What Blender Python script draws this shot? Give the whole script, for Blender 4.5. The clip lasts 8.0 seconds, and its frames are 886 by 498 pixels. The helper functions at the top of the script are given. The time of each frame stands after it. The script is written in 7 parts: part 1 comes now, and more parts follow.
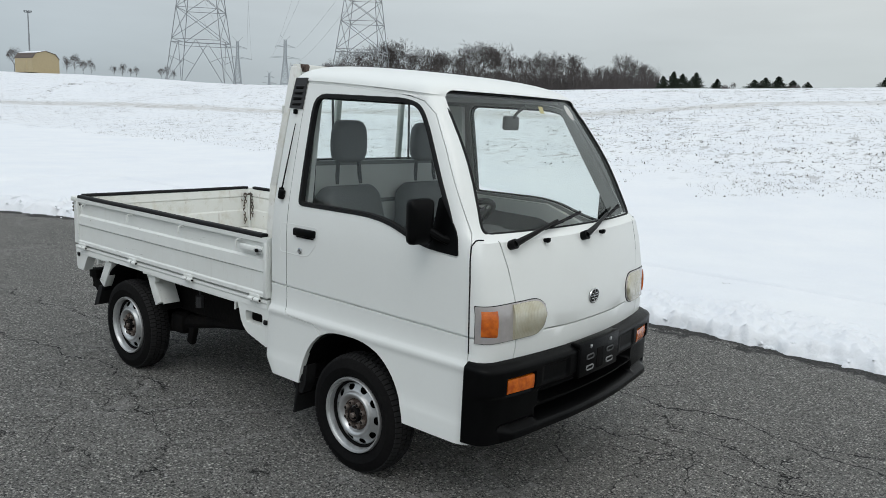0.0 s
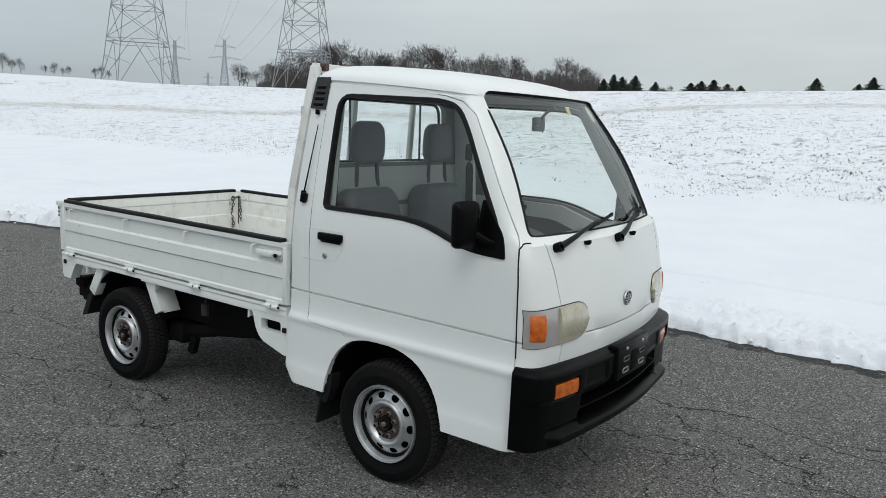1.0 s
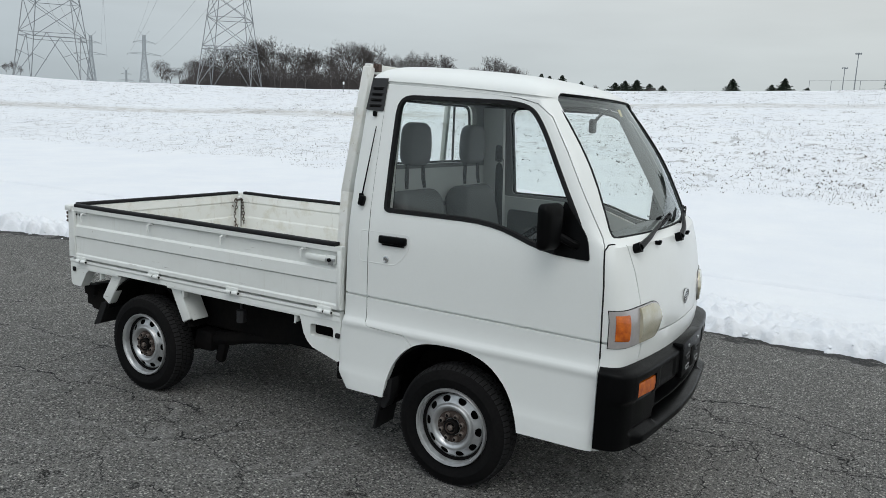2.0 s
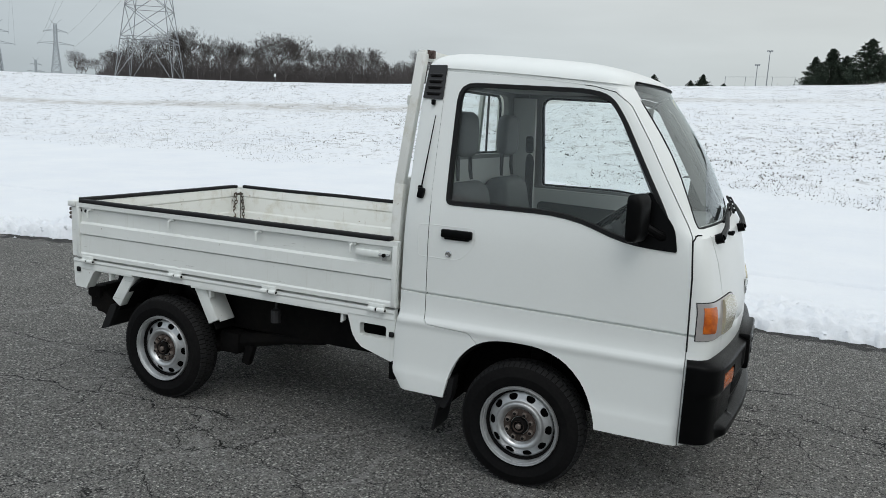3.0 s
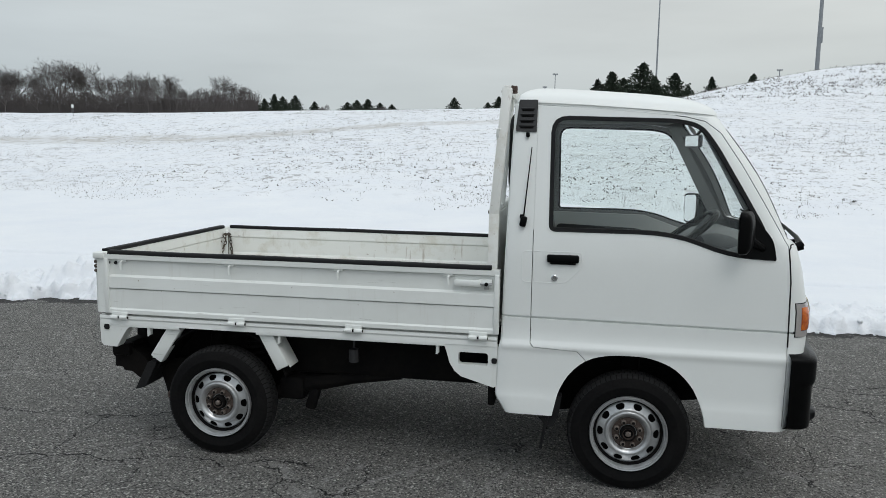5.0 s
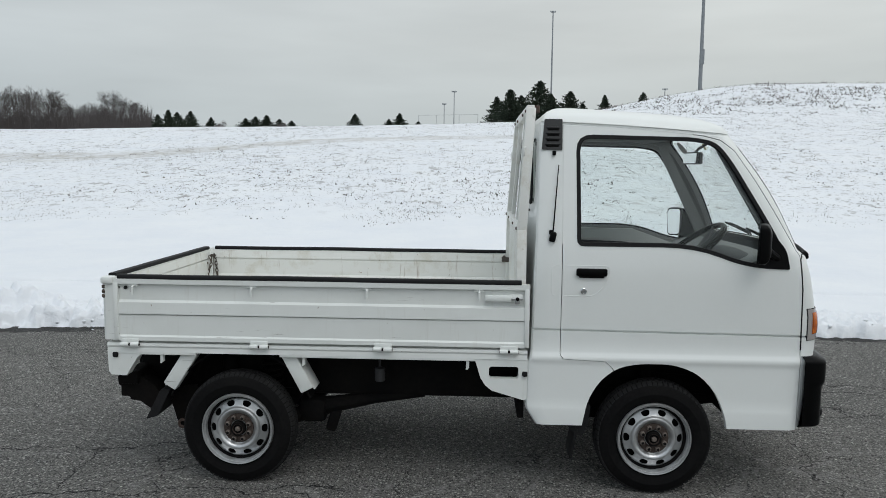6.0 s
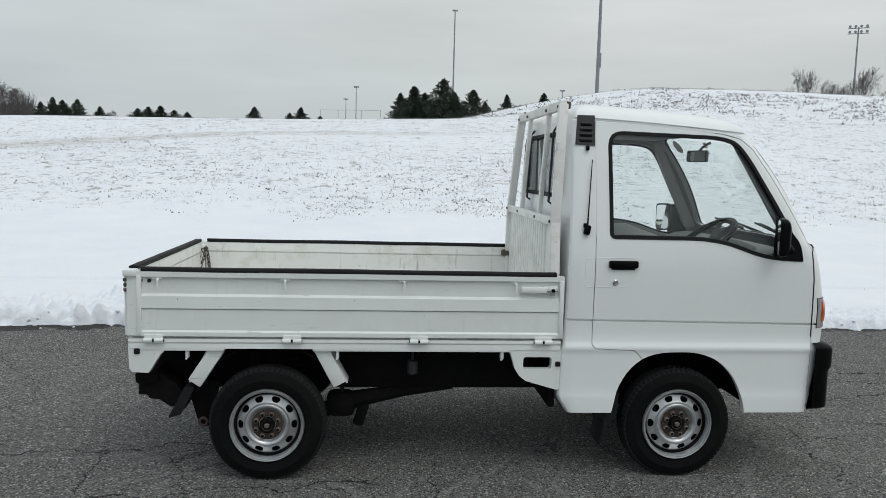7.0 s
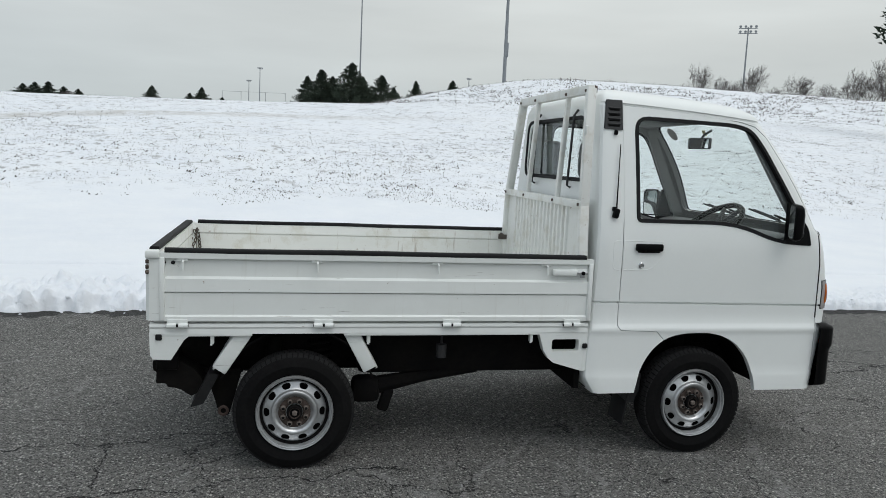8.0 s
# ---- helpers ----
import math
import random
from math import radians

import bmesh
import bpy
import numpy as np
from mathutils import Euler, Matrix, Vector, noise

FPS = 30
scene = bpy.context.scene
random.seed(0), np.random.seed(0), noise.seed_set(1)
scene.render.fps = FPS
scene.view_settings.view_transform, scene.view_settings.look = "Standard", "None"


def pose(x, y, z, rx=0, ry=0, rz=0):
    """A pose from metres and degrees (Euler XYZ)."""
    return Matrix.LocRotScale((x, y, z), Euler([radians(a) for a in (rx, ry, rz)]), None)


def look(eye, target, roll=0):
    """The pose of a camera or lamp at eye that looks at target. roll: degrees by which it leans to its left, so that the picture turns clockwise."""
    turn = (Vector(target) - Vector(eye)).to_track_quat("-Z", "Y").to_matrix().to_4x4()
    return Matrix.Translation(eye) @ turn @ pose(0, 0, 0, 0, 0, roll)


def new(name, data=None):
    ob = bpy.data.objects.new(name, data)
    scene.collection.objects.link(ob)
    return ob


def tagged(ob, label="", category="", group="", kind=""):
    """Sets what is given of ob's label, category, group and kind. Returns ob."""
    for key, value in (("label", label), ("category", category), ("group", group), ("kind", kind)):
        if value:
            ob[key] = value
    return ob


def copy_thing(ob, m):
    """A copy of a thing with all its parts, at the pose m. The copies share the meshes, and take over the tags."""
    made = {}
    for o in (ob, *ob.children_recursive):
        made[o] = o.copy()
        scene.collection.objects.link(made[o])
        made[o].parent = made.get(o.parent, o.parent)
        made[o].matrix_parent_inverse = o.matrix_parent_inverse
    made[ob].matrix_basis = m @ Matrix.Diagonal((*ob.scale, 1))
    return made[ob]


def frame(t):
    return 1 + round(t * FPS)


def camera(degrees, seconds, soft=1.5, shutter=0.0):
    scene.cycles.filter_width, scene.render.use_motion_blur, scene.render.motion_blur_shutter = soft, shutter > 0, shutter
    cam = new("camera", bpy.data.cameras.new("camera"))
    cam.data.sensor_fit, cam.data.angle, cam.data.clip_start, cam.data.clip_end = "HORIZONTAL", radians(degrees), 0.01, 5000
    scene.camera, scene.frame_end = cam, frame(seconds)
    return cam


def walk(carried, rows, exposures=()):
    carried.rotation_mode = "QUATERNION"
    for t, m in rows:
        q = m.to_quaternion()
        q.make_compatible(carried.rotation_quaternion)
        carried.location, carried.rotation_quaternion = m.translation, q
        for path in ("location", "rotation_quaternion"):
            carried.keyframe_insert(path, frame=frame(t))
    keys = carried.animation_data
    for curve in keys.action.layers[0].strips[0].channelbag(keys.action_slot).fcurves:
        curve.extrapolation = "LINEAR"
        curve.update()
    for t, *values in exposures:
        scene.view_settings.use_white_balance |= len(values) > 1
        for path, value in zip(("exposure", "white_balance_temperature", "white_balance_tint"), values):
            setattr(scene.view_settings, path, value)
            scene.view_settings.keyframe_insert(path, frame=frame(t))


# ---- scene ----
cam = camera(60.5, 8.0, soft=0.7)
PATH = [
    (0, (4.132, -2.824, 1.535), (2.885, -1.298, 1.195), 2.6),
    (0.5, (3.982, -2.896, 1.519), (2.786, -1.327, 1.184), 2.6),
    (1, (3.799, -2.997, 1.515), (2.668, -1.381, 1.186), 2.7),
    (1.5, (3.569, -3.17, 1.503), (2.507, -1.507, 1.178), 2.8),
    (1.7, (3.478, -3.232, 1.512), (2.45, -1.547, 1.187), 2.8),
    (2.8, (2.866, -3.397, 1.458), (2.027, -1.611, 1.13), 2.8),
    (3, (2.772, -3.447, 1.457), (1.966, -1.647, 1.126), 2.9),
    (3.5, (2.48, -3.626, 1.478), (1.771, -1.785, 1.151), 2.8),
    (4, (2.182, -3.684, 1.465), (1.594, -1.798, 1.152), 2.2),
    (4.5, (1.927, -3.722, 1.48), (1.458, -1.799, 1.194), 1.6),
    (5, (1.633, -3.9, 1.453), (1.291, -1.945, 1.2), 0.9),
    (5.2, (1.517, -3.984, 1.481), (1.229, -2.02, 1.238), 0.8),
    (6.3, (0.918, -4.003, 1.434), (0.907, -2.014, 1.231), 0.7),
    (6.5, (0.81, -4.005, 1.424), (0.851, -2.016, 1.22), 0.9),
    (7, (0.463, -4.006, 1.426), (0.639, -2.025, 1.214), 1.5),
    (7.5, (0.204, -3.969, 1.426), (0.505, -2.005, 1.2), 2.1),
    (8, (-0.095, -3.882, 1.381), (0.329, -1.942, 1.143), 2.6),
]
EXPOSURES = [(0.0, -0.03), (1.5, -0.03), (3.5, -0.05), (5.0, -0.09), (6.4, -0.15), (7.2, -0.11), (8.0, -0.08)]
walk(cam, [(t, look(eye, target, roll)) for t, eye, target, roll in PATH], EXPOSURES)

# ---- world and light: an even, overcast winter sky ----
world = bpy.data.worlds.new("overcast_sky")
scene.world = world
world.use_nodes = True
wn, wl = world.node_tree.nodes, world.node_tree.links
wn.clear()
w_out = wn.new("ShaderNodeOutputWorld")
w_bg = wn.new("ShaderNodeBackground")
w_bg.inputs[1].default_value = 1.0
w_tc = wn.new("ShaderNodeTexCoord")
w_sep = wn.new("ShaderNodeSeparateXYZ")
w_ramp = wn.new("ShaderNodeValToRGB")
w_cols = ((0.0, (0.40, 0.445, 0.465)), (0.06, (0.50, 0.545, 0.56)), (0.16, (0.575, 0.61, 0.615)), (0.4, (0.72, 0.76, 0.775)), (1.0, (0.98, 1.03, 1.06)))
for p, c in w_cols:
    e = w_ramp.color_ramp.elements[0 if p == 0 else -1] if p in (0.0, 1.0) else w_ramp.color_ramp.elements.new(p)
    e.position, e.color = p, (*c, 1)
w_map = wn.new("ShaderNodeMapping")
w_map.inputs["Scale"].default_value = (1.2, 1.2, 7.0)
w_noise = wn.new("ShaderNodeTexNoise")
w_noise.inputs["Scale"].default_value = 2.2
w_noise.inputs["Detail"].default_value = 5
w_nr = wn.new("ShaderNodeMapRange")
w_nr.inputs["From Min"].default_value, w_nr.inputs["From Max"].default_value = 0.3, 0.72
w_nr.inputs["To Min"].default_value, w_nr.inputs["To Max"].default_value = 0.90, 1.06
w_dot = wn.new("ShaderNodeVectorMath")
w_dot.operation = "DOT_PRODUCT"
w_dot.inputs[1].default_value = (0.85, 0.5, 0.0)
w_dr = wn.new("ShaderNodeMapRange")
w_dr.inputs["From Min"].default_value, w_dr.inputs["From Max"].default_value = -0.7, 0.7
w_dark = wn.new("ShaderNodeMix")
w_dark.data_type = "RGBA"
w_dark.inputs[6].default_value = (0.795, 0.855, 0.915, 1)
w_dark.inputs[7].default_value = (1.085, 1.08, 1.055, 1)
w_mul = wn.new("ShaderNodeVectorMath")
w_mul.operation = "MULTIPLY"
w_mul2 = wn.new("ShaderNodeVectorMath")
w_mul2.operation = "SCALE"
# a little of the clear sky's own gradient shows through the cloud
w_sky = wn.new("ShaderNodeTexSky")
w_sky.sky_type = "NISHITA"
w_sky.sun_disc = False
w_sky.sun_elevation, w_sky.sun_rotation = radians(38), radians(150)
w_hsv = wn.new("ShaderNodeHueSaturation")
w_hsv.inputs["Saturation"].default_value = 0.25
w_hsv.inputs["Value"].default_value = 0.012
w_add = wn.new("ShaderNodeVectorMath")
w_add.operation = "ADD"
wl.new(w_tc.outputs["Generated"], w_sep.inputs[0])
wl.new(w_sep.outputs["Z"], w_ramp.inputs[0])
wl.new(w_tc.outputs["Generated"], w_map.inputs[0])
wl.new(w_map.outputs[0], w_noise.inputs["Vector"])
wl.new(w_noise.outputs["Fac"], w_nr.inputs["Value"])
wl.new(w_tc.outputs["Generated"], w_dot.inputs[0])
wl.new(w_dot.outputs["Value"], w_dr.inputs["Value"])
wl.new(w_dr.outputs[0], w_dark.inputs[0])
wl.new(w_ramp.outputs[0], w_mul.inputs[0])
wl.new(w_dark.outputs[2], w_mul.inputs[1])
wl.new(w_mul.outputs[0], w_mul2.inputs[0])
wl.new(w_nr.outputs[0], w_mul2.inputs["Scale"])
wl.new(w_sky.outputs[0], w_hsv.inputs["Color"])
wl.new(w_mul2.outputs[0], w_add.inputs[0])
wl.new(w_hsv.outputs[0], w_add.inputs[1])
wl.new(w_add.outputs[0], w_bg.inputs[0])
wl.new(w_bg.outputs[0], w_out.inputs[0])

sun_data = bpy.data.lights.new("sun", "SUN")
sun_data.energy, sun_data.angle, sun_data.color = 0.75, radians(35), (1.0, 0.98, 0.95)
sun = new("sun", sun_data)
sun.matrix_world = look((2.4, -5.2, 9), (0, 0, 0))


# ---- materials ----
def shader(name, color, rough=0.5, metal=0.0, coat=0.0, spec=0.5):
    m = bpy.data.materials.new(name)
    m.use_nodes = True
    b = m.node_tree.nodes["Principled BSDF"]
    b.inputs["Base Color"].default_value = (*color, 1)
    b.inputs["Roughness"].default_value = rough
    b.inputs["Metallic"].default_value = metal
    b.inputs["Coat Weight"].default_value = coat
    b.inputs["Specular IOR Level"].default_value = spec
    return m


def node(m, kind, **inputs):
    n = m.node_tree.nodes.new(kind)
    for k, v in inputs.items():
        n.inputs[k.replace("_", " ")].default_value = v
    return n


def link(m, a, b):
    m.node_tree.links.new(a, b)


def coords(m, scale=(1, 1, 1)):
    tc, mp = node(m, "ShaderNodeTexCoord"), node(m, "ShaderNodeMapping", Scale=scale)
    link(m, tc.outputs["Object"], mp.inputs[0])
    return mp.outputs[0]


def noise_tex(m, scale, detail=4.0, rough=0.55, vec=None):
    n = node(m, "ShaderNodeTexNoise", Scale=scale, Detail=detail, Roughness=rough)
    link(m, vec if vec else coords(m), n.inputs["Vector"])
    return n.outputs["Fac"]


def span(m, value, a, b, lo=0.0, hi=1.0):
    n = node(m, "ShaderNodeMapRange", From_Min=a, From_Max=b, To_Min=lo, To_Max=hi)
    link(m, value, n.inputs["Value"])
    return n.outputs[0]


def math_node(m, op, a, b):
    n = m.node_tree.nodes.new("ShaderNodeMath")
    n.operation = op
    for i, v in enumerate((a, b)):
        if isinstance(v, (int, float)):
            n.inputs[i].default_value = v
        else:
            link(m, v, n.inputs[i])
    return n.outputs[0]


def blend(m, fac, a, b):
    n = m.node_tree.nodes.new("ShaderNodeMix")
    n.data_type = "RGBA"
    for i, v in ((0, fac), (6, a), (7, b)):
        if isinstance(v, tuple):
            n.inputs[i].default_value = (*v, 1)
        elif isinstance(v, (int, float)):
            n.inputs[i].default_value = v
        else:
            link(m, v, n.inputs[i])
    return n.outputs[2]


def paint_in(m, color=None, rough=None, height=None, strength=0.3, distance=0.01):
    b = m.node_tree.nodes["Principled BSDF"]
    if color is not None:
        link(m, color, b.inputs["Base Color"])
    if rough is not None:
        link(m, rough, b.inputs["Roughness"])
    if height is not None:
        bump = node(m, "ShaderNodeBump", Strength=strength, Distance=distance)
        link(m, height, bump.inputs["Height"])
        link(m, bump.outputs[0], b.inputs["Normal"])
    return m


def worn(name, base, dirt, rough, amount=0.25, fine=60.0, metal=0.0, coat=0.0, bump=0.05, spec=0.5):
    """A surface with broad stains and fine grain."""
    m = shader(name, base, rough, metal, coat, spec)
    broad = span(m, noise_tex(m, 3.5, 6, 0.65), 0.42, 0.78)
    small = span(m, noise_tex(m, fine, 3), 0.35, 0.75)
    mask = math_node(m, "MULTIPLY", math_node(m, "ADD", math_node(m, "MULTIPLY", broad, 0.7), math_node(m, "MULTIPLY", small, 0.3)), amount)
    return paint_in(m, blend(m, mask, base, dirt), span(m, broad, 0, 1, rough, min(1, rough + 0.15)), small, bump, 0.004)


M = {}
M["paint"] = worn("white_paint", (0.835, 0.855, 0.84), (0.70, 0.71, 0.68), 0.30, 0.20, 90, coat=0.25, bump=0.01)
# the load bed: cream, chalky, with rust freckles and scuffs
m = shader("bed_paint", (0.72, 0.73, 0.68), 0.5)
scuff = span(m, noise_tex(m, 9, 8, 0.7), 0.50, 0.72)
yellow = blend(m, scuff, (0.76, 0.765, 0.735), (0.62, 0.60, 0.53))
rust = math_node(m, "MAXIMUM", span(m, noise_tex(m, 26, 8, 0.75), 0.645, 0.71), math_node(m, "MULTIPLY", span(m, noise_tex(m, 1.0, 5, 0.65, coords(m, (30, 30, 3))), 0.62, 0.74), 0.5))
M["bed"] = paint_in(m, blend(m, rust, yellow, (0.22, 0.13, 0.07)), span(m, scuff, 0, 1, 0.4, 0.7), rust, 0.1, 0.003)
# the drop sides and rack: white, dulled, with scrapes along them and rust freckles
m = shader("gate_paint", (0.80, 0.82, 0.80), 0.38, 0, 0.1)
dull = span(m, noise_tex(m, 3.5, 6, 0.65), 0.42, 0.78, 0.0, 0.20)
coat_c = blend(m, dull, (0.80, 0.82, 0.80), (0.50, 0.50, 0.45))
scrape = math_node(m, "MULTIPLY", span(m, noise_tex(m, 1.0, 5, 0.6, coords(m, (5, 70, 90))), 0.66, 0.71), span(m, noise_tex(m, 2.3, 3), 0.46, 0.60))
coat_c = blend(m, math_node(m, "MULTIPLY", scrape, 0.75), coat_c, (0.30, 0.285, 0.26))
grime = math_node(m, "MULTIPLY", span(m, noise_tex(m, 1.0, 4, 0.6, coords(m, (38, 38, 3.5))), 0.60, 0.76), 0.16)
coat_c = blend(m, grime, coat_c, (0.47, 0.43, 0.36))
freckle = span(m, noise_tex(m, 42, 7, 0.72), 0.675, 0.72)
M["gate"] = paint_in(m, blend(m, freckle, coat_c, (0.17, 0.095, 0.05)), span(m, dull, 0, 0.2, 0.36, 0.55), freckle, 0.1, 0.002)
M["plastic"] = worn("black_plastic", (0.0018, 0.0019, 0.0021), (0.0045, 0.0045, 0.005), 0.30, 0.8, 220, bump=0.08, spec=0.09)
M["rubber"] = worn("black_rubber", (0.010, 0.010, 0.011), (0.03, 0.03, 0.03), 0.6, 0.7, 120, bump=0.1, spec=0.14)
M["tyre"] = worn("tyre_rubber", (0.0065, 0.0065, 0.007), (0.020, 0.019, 0.018), 0.8, 0.7, 70, bump=0.15, spec=0.05)
# tread greyer than the sidewall: the light it catches is in the colour
M["tread"] = worn("lit_tread", (0.018, 0.018, 0.019), (0.040, 0.039, 0.038), 0.85, 0.8, 55, bump=0.2, spec=0.1)
M["hub_rust"] = worn("dark_hub_rust", (0.040, 0.029, 0.024), (0.14, 0.10, 0.083), 0.75, 0.9, 110, metal=0.2, bump=0.5)
M["nut"] = worn("worn_nut", (0.20, 0.17, 0.15), (0.07, 0.05, 0.042), 0.5, 0.9, 150, metal=0.4)
M["rim"] = worn("silver_steel", (0.56, 0.57, 0.58), (0.20, 0.20, 0.19), 0.32, 0.75, 35, metal=0.7, bump=0.06)
M["rust"] = worn("rusted_steel", (0.075, 0.048, 0.040), (0.17, 0.13, 0.115), 0.7, 0.9, 130, metal=0.25, bump=0.5)
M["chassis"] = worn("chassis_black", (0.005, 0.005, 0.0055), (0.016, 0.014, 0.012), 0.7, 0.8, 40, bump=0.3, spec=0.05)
M["chrome"] = shader("chrome", (0.62, 0.63, 0.64), 0.14, 1.0)
M["mirror"] = shader("mirror_silver", (0.9, 0.9, 0.9), 0.02, 1.0)
M["hood_black"] = worn("vent_black", (0.018, 0.018, 0.02), (0.05, 0.05, 0.05), 0.55, 0.6, 100)
M["trim"] = worn("grey_interior", (0.19, 0.196, 0.196), (0.13, 0.13, 0.13), 0.6, 0.5, 150, bump=0.2)
M["trim_light"] = worn("light_grey_interior", (0.60, 0.61, 0.60), (0.50, 0.50, 0.49), 0.6, 0.5, 150, bump=0.15)
M["trim_dark"] = worn("dark_grey_interior", (0.06, 0.062, 0.065), (0.09, 0.09, 0.09), 0.65, 0.5, 180, bump=0.3)
M["fabric"] = worn("seat_vinyl", (0.105, 0.11, 0.113), (0.155, 0.16, 0.16), 0.55, 0.6, 240, bump=0.25)
M["headliner"] = worn("headliner", (0.36, 0.37, 0.36), (0.28, 0.28, 0.27), 0.8, 0.4, 200, bump=0.2)
M["belt"] = shader("seat_belt", (0.05, 0.052, 0.055), 0.75)
M["chain"] = worn("chain_steel", (0.085, 0.075, 0.068), (0.20, 0.13, 0.085), 0.55, 0.8, 160, metal=0.5)


def glass(name, tint, gloss=1.0, rough=0.0):
    m = bpy.data.materials.new(name)
    m.use_nodes = True
    m.node_tree.nodes.clear()
    out = node(m, "ShaderNodeOutputMaterial")
    clear = node(m, "ShaderNodeBsdfTransparent", Color=(*tint, 1))
    shine = node(m, "ShaderNodeBsdfGlossy", Color=(0.9, 0.95, 0.95, 1), Roughness=rough)
    fres = node(m, "ShaderNodeLayerWeight", Blend=0.5)
    grade = math_node(m, "ADD", math_node(m, "MULTIPLY", math_node(m, "POWER", fres.outputs["Facing"], 5.0), 0.9), 0.05)
    mix = node(m, "ShaderNodeMixShader")
    link(m, math_node(m, "MULTIPLY", grade, gloss), mix.inputs[0])
    link(m, clear.outputs[0], mix.inputs[1])
    link(m, shine.outputs[0], mix.inputs[2])
    link(m, mix.outputs[0], out.inputs[0])
    return m


M["glass"] = glass("window_glass", (0.90, 0.935, 0.92))
M["lens"] = shader("yellowed_lens", (0.62, 0.58, 0.44), 0.22, 0.35, 0.7)
ridges = node(M["lens"], "ShaderNodeTexWave", Scale=38.0, Distortion=0.6)
ridges.bands_direction = "Y"
link(M["lens"], coords(M["lens"]), ridges.inputs["Vector"])
cloudy = span(M["lens"], noise_tex(M["lens"], 14, 5), 0.35, 0.7)
paint_in(M["lens"], blend(M["lens"], cloudy, (0.66, 0.63, 0.51), (0.50, 0.46, 0.32)), None, ridges.outputs["Fac"], 0.35, 0.004)
M["clear_lens"] = worn("hazy_clear_lens", (0.52, 0.49, 0.48), (0.34, 0.32, 0.315), 0.16, 0.9, 45, metal=0.3, coat=0.6, bump=0.08)
M["amber"] = shader("amber_lens", (0.80, 0.21, 0.012), 0.2, 0.0, 0.6)
am = node(M["amber"], "ShaderNodeTexWave", Scale=60.0, Distortion=0.0)
am.bands_direction = "Z"
link(M["amber"], coords(M["amber"]), am.inputs["Vector"])
paint_in(M["amber"], blend(M["amber"], span(M["amber"], noise_tex(M["amber"], 40, 3), 0.35, 0.7), (0.70, 0.16, 0.008), (0.42, 0.07, 0.006)), None, am.outputs["Fac"], 0.10, 0.003)

# asphalt: grey binder packed with pale stone chips, fine winding cracks
m = shader("asphalt", (0.05, 0.05, 0.05), 0.9, 0, 0, 0.3)
v = coords(m)


def chips(scale, lo, hi, edge):
    """Scattered stones: how much stone there is, and a tone for each."""
    c = node(m, "ShaderNodeTexVoronoi", Scale=scale, Randomness=1.0)
    link(m, v, c.inputs["Vector"])
    rgb = node(m, "ShaderNodeSeparateColor")
    link(m, c.outputs["Color"], rgb.inputs[0])
    return math_node(m, "MULTIPLY", span(m, rgb.outputs[0], lo, hi), span(m, c.outputs["Distance"], edge, edge * 0.55)), rgb.outputs[1]


fine, fine_r = chips(150.0, 0.30, 0.40, 0.62)
large, large_r = chips(74.0, 0.74, 0.78, 0.52)
dark_pit, _ = chips(105.0, 0.62, 0.68, 0.56)
broad = span(m, noise_tex(m, 0.55, 6, 0.6, v), 0.3, 0.72)
mid = span(m, noise_tex(m, 5, 7, 0.7, v), 0.3, 0.72)
base = blend(m, broad, (0.165, 0.163, 0.155), (0.225, 0.220, 0.207))
base = blend(m, math_node(m, "MULTIPLY", mid, 0.40), base, (0.052, 0.052, 0.051))
stone = blend(m, fine_r, (0.085, 0.084, 0.081), (0.62, 0.605, 0.565))
base = blend(m, math_node(m, "MULTIPLY", fine, 0.85), base, stone)
base = blend(m, math_node(m, "MULTIPLY", dark_pit, 0.9), base, (0.017, 0.017, 0.017))
grit = noise_tex(m, 62, 5, 0.75, v)
base = blend(m, span(m, grit, 0.475, 0.40, 0.0, 0.85), base, (0.016, 0.016, 0.016))
base = blend(m, math_node(m, "MULTIPLY", large, 0.92), base, blend(m, large_r, (0.32, 0.315, 0.30), (0.68, 0.665, 0.625)))
wob = node(m, "ShaderNodeTexNoise", Scale=2.2, Detail=7.0, Roughness=0.58)
link(m, v, wob.inputs["Vector"])
wadd = m.node_tree.nodes.new("ShaderNodeMix")
wadd.data_type = "VECTOR"
wadd.inputs[0].default_value = 0.34
link(m, v, wadd.inputs[4])
link(m, wob.outputs["Color"], wadd.inputs[5])


def crack(scale, width, where, lo, hi):
    c = node(m, "ShaderNodeTexVoronoi", Scale=scale)
    c.feature = "DISTANCE_TO_EDGE"
    link(m, wadd.outputs[1], c.inputs["Vector"])
    line = span(m, c.outputs["Distance"], width, width * 0.3)
    return math_node(m, "MULTIPLY", line, span(m, noise_tex(m, where, 3, 0.5, v), lo, hi))


sway = math_node(m, "ADD", span(m, noise_tex(m, 2.6, 5, 0.58, v), 0.2, 0.8, -0.13, 0.13), span(m, noise_tex(m, 28, 3, 0.6, v), 0.2, 0.8, -0.012, 0.012))
ragged = span(m, noise_tex(m, 17, 4, 0.7, v), 0.30, 0.46, 0.25, 1.0)


